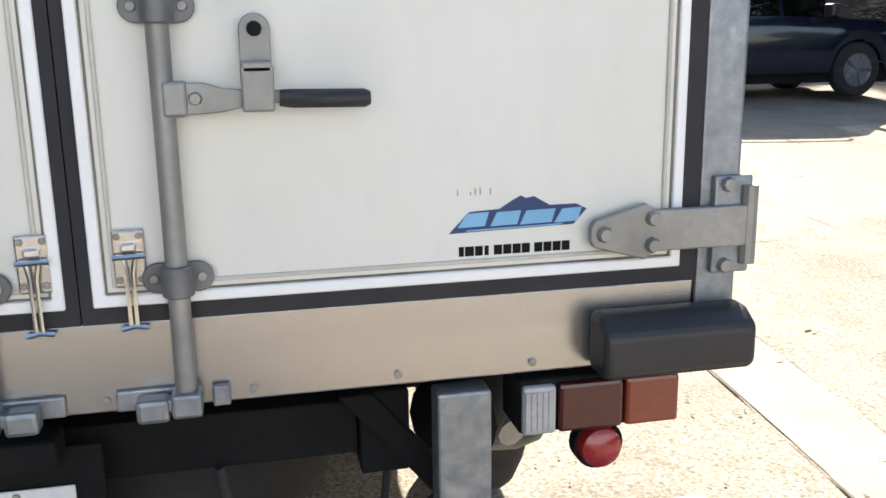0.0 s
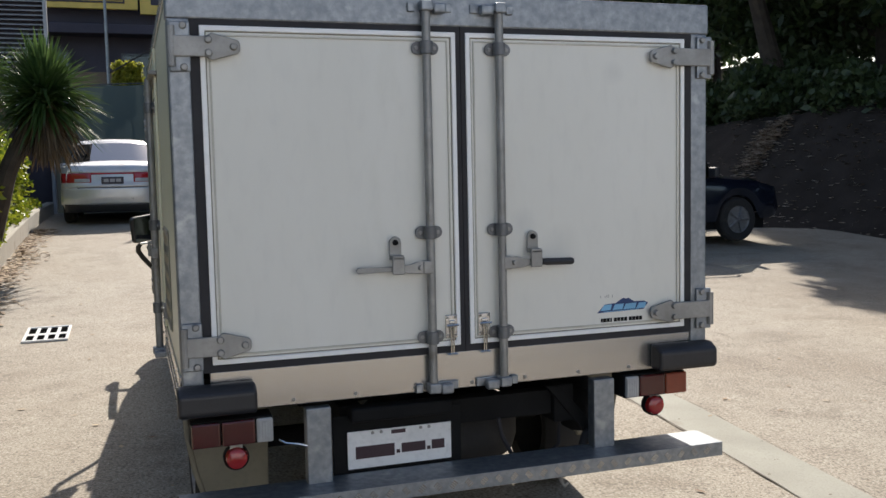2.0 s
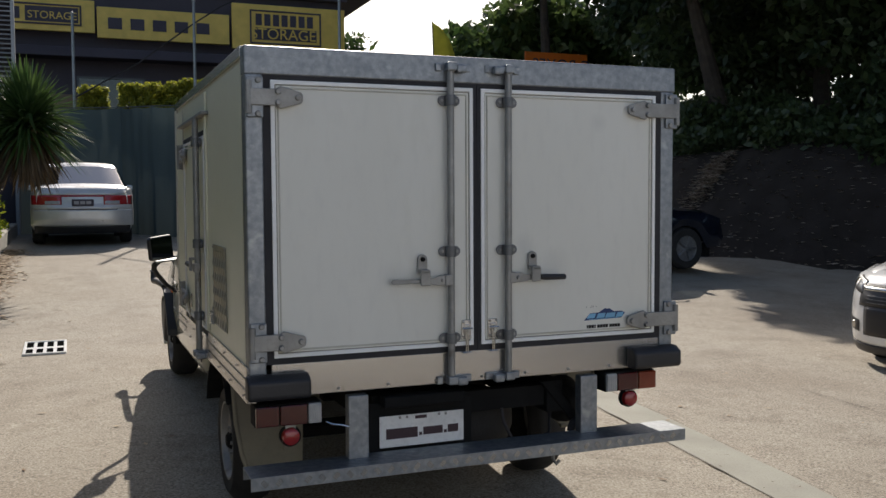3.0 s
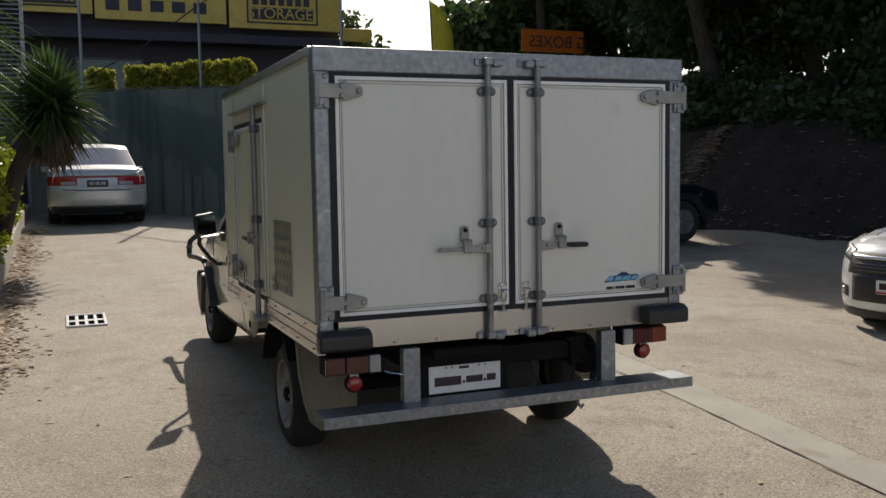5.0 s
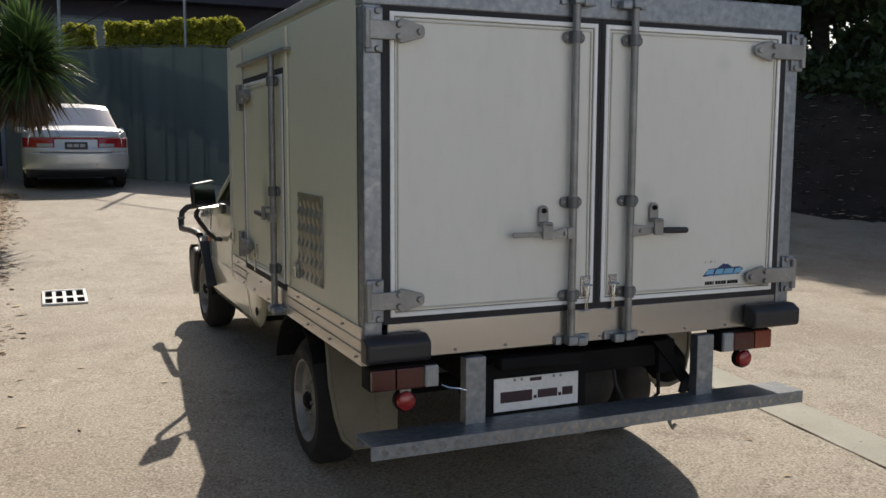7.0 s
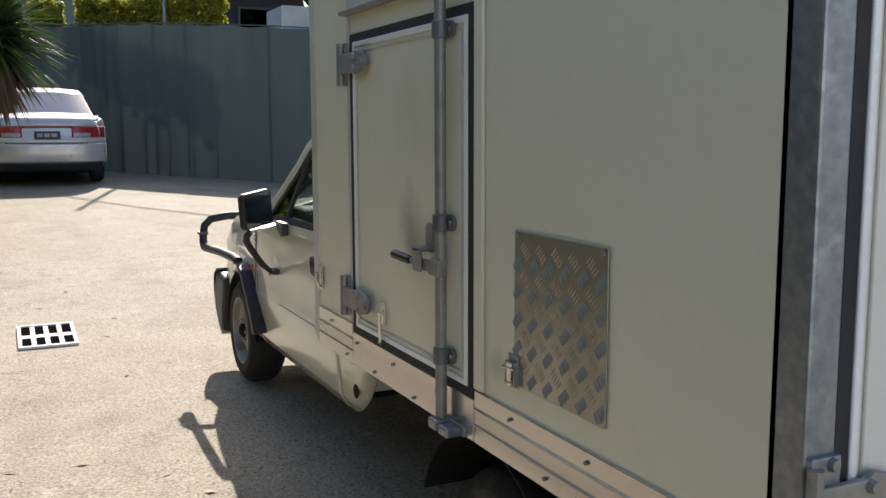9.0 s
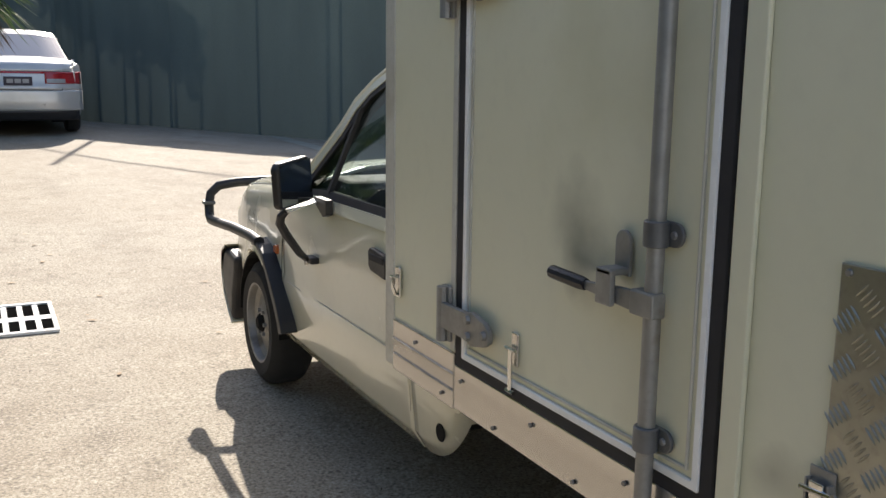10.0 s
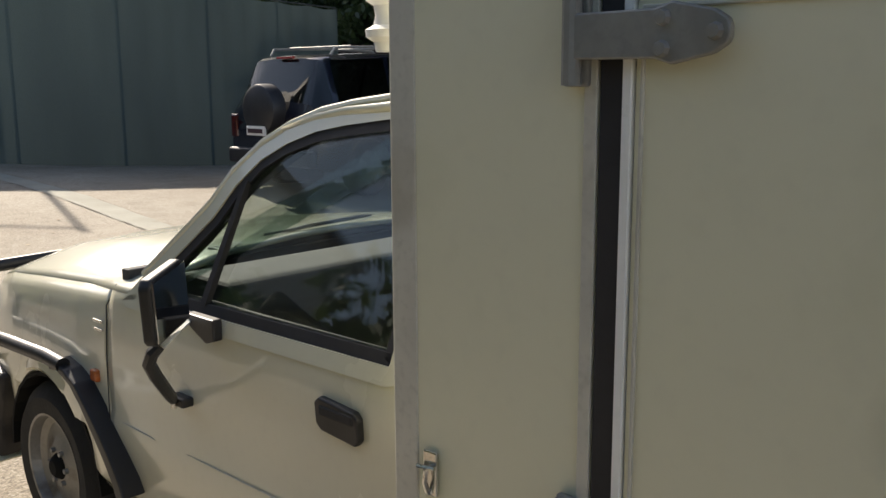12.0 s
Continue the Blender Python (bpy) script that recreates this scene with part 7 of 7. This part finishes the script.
# white building with a louvre screen at the end of the bed
white_house = thing("white_building", (-6, 21, 0.8), "white rendered building with a grey louvre screen", "building")
part("wall", box(-14, -4.15, 19.8, 20.1, 0.5, 9.0), "render", white_house)
part("wall", box(-4.15, -2.65, 20.3, 20.42, 0.5, 9.0), "facade", white_house)
part("roof", box(-14.3, -2.5, 19.6, 24, 9.0, 9.25, 0.02), "louvre", white_house)
for k in range(58):
    part("slat", prism([(20.10, 2.6 + 0.105 * k), (20.22, 2.64 + 0.105 * k), (20.22, 2.655 + 0.105 * k), (20.10, 2.615 + 0.105 * k)], -4.12, -2.66, "x"), "louvre", white_house)
part("louvre_post", box(-2.70, -2.62, 20.06, 20.28, 0.6, 9.0, 0.01), "louvre", white_house)

# ---------------------------------------------------------------- drain, joints
dz = ground_z(-1.78, 5.72) + 0.002
grate = thing("drain_grate", (-1.78, 5.72, dz), "painted steel drain grate set in the driveway", "drain", "")
GX0, GX1, GY0, GY1 = -1.953, -1.613, 5.42, 6.02
tilt_g = (ground_z(-1.78, GY1) - ground_z(-1.78, GY0)) / (GY1 - GY0)


def on_drain(bm):
    for v in bm.verts:
        v.co.z += dz + (v.co.y - 5.72) * tilt_g
    return bm


# flat slab, no hole: the pit's darkness is put into its black colour
part("pit", on_drain(box(GX0, GX1, GY0, GY1, 0.001, 0.007)), "void", grate)
part("frame", on_drain(join(box(GX0 - 0.012, GX1 + 0.012, GY0 - 0.012, GY0 + 0.02, 0.0, 0.0165, 0.002), box(GX0 - 0.012, GX1 + 0.012, GY1 - 0.02, GY1 + 0.012, 0.0, 0.0165, 0.002), box(GX0 - 0.012, GX0 + 0.012, GY0, GY1, 0.0, 0.0165, 0.002), box(GX1 - 0.012, GX1 + 0.012, GY0, GY1, 0.0, 0.0165, 0.002))), "trim", grate)
part("cross_bar", on_drain(box(GX0, GX1, 5.675, 5.755, 0.006, 0.009, 0.001)), "trim", grate)
for k in range(1, 4):
    x = GX0 + (GX1 - GX0) * k / 4
    part("slat", on_drain(box(x - 0.015, x + 0.015, GY0, GY1, 0.006, 0.010, 0.001)), "trim", grate)


def joint(a, b, w, seed):
    """A worn joint between slabs, as a thin wavering line of filler."""
    r = random.Random(seed)
    n = max(2, round(math.dist(a, b) / 0.15))
    d = Vector((b[0] - a[0], b[1] - a[1])).normalized()
    verts, faces, off = [], [], 0.0
    for k in range(n + 1):
        t = k / n
        off = off * 0.8 + r.uniform(-0.006, 0.006)
        x, y = a[0] + (b[0] - a[0]) * t - d.y * off, a[1] + (b[1] - a[1]) * t + d.x * off
        ww = w * max(0.0, r.uniform(-0.35, 1.0))
        for s in (-1, 1):
            px, py = x - s * d.y * ww / 2, y + s * d.x * ww / 2
            verts.append((px, py, ground_z(px, py) + 0.008))
        if k:
            i = 2 * k
            faces.append((i - 2, i - 1, i + 1, i))
    return adopt(soup("joint", verts, faces, M["joint"]), ground)


for k, (a, b, w) in enumerate((((3.86, -1.5), (3.82, 9), 0.012), ((2.35, 3.5), (5.6, 3.62), 0.014), ((-2.6, 4.92), (2.25, 4.58), 0.011), ((-2.58, 10.4), (2.4, 10.2), 0.012), ((-2.58, 0.2), (-0.9, 0.15), 0.012), ((1.487, -4), (2.817, 15), 0.018), ((1.825, -4), (3.155, 15), 0.010), ((2.9, 9.5), (9.5, 8.0), 0.014), ((2.3, -1.4), (6, -1.6), 0.012))):
    joint(a, b, w, 70 + k)


# vehicles standing on the street, only their upper parts show over the fence
van = thing("delivery_van", (15.5, 33, 3.0), "white delivery van parked on the street", "van")
part("body", prism([(13.0, 3.35), (18.2, 3.35), (18.3, 4.2), (17.6, 4.4), (17.0, 5.3), (13.1, 5.35)], 32, 33.9, "y", 0.08, 3), "whitecar", van)
part("window", prism([(16.0, 4.45), (17.3, 4.45), (16.85, 5.1), (16.0, 5.1)], 31.98, 31.995, "y"), "seal", van)
for x in (14.0, 17.2):
    part("wheel", lathe([(0.0, -0.1), (0.34, -0.1), (0.36, 0.0), (0.34, 0.1), (0.0, 0.1)], (x, 32.1, 3.35), "y", 20), "tyre", van)
lorry = thing("box_lorry", (10.5, 34, 3.0), "blue and white box lorry parked on the street", "lorry")
part("box", box(7.6, 11.4, 33, 35.2, 3.9, 6.0, 0.04), "whitecar", lorry)
part("stripe", box(7.62, 11.38, 32.97, 32.998, 4.3, 5.2, 0.005), "lightblue", lorry)
part("cab", box(11.45, 12.7, 33.1, 35.1, 3.5, 5.3, 0.12, 3), "lightblue", lorry)
part("chassis", box(7.7, 12.5, 33.3, 34.9, 3.3, 3.9), "under", lorry)
for x in (8.6, 11.9):
    part("wheel", lathe([(0.0, -0.1), (0.4, -0.1), (0.42, 0.0), (0.4, 0.1), (0.0, 0.1)], (x, 33.2, 3.4), "y", 20), "tyre", lorry)
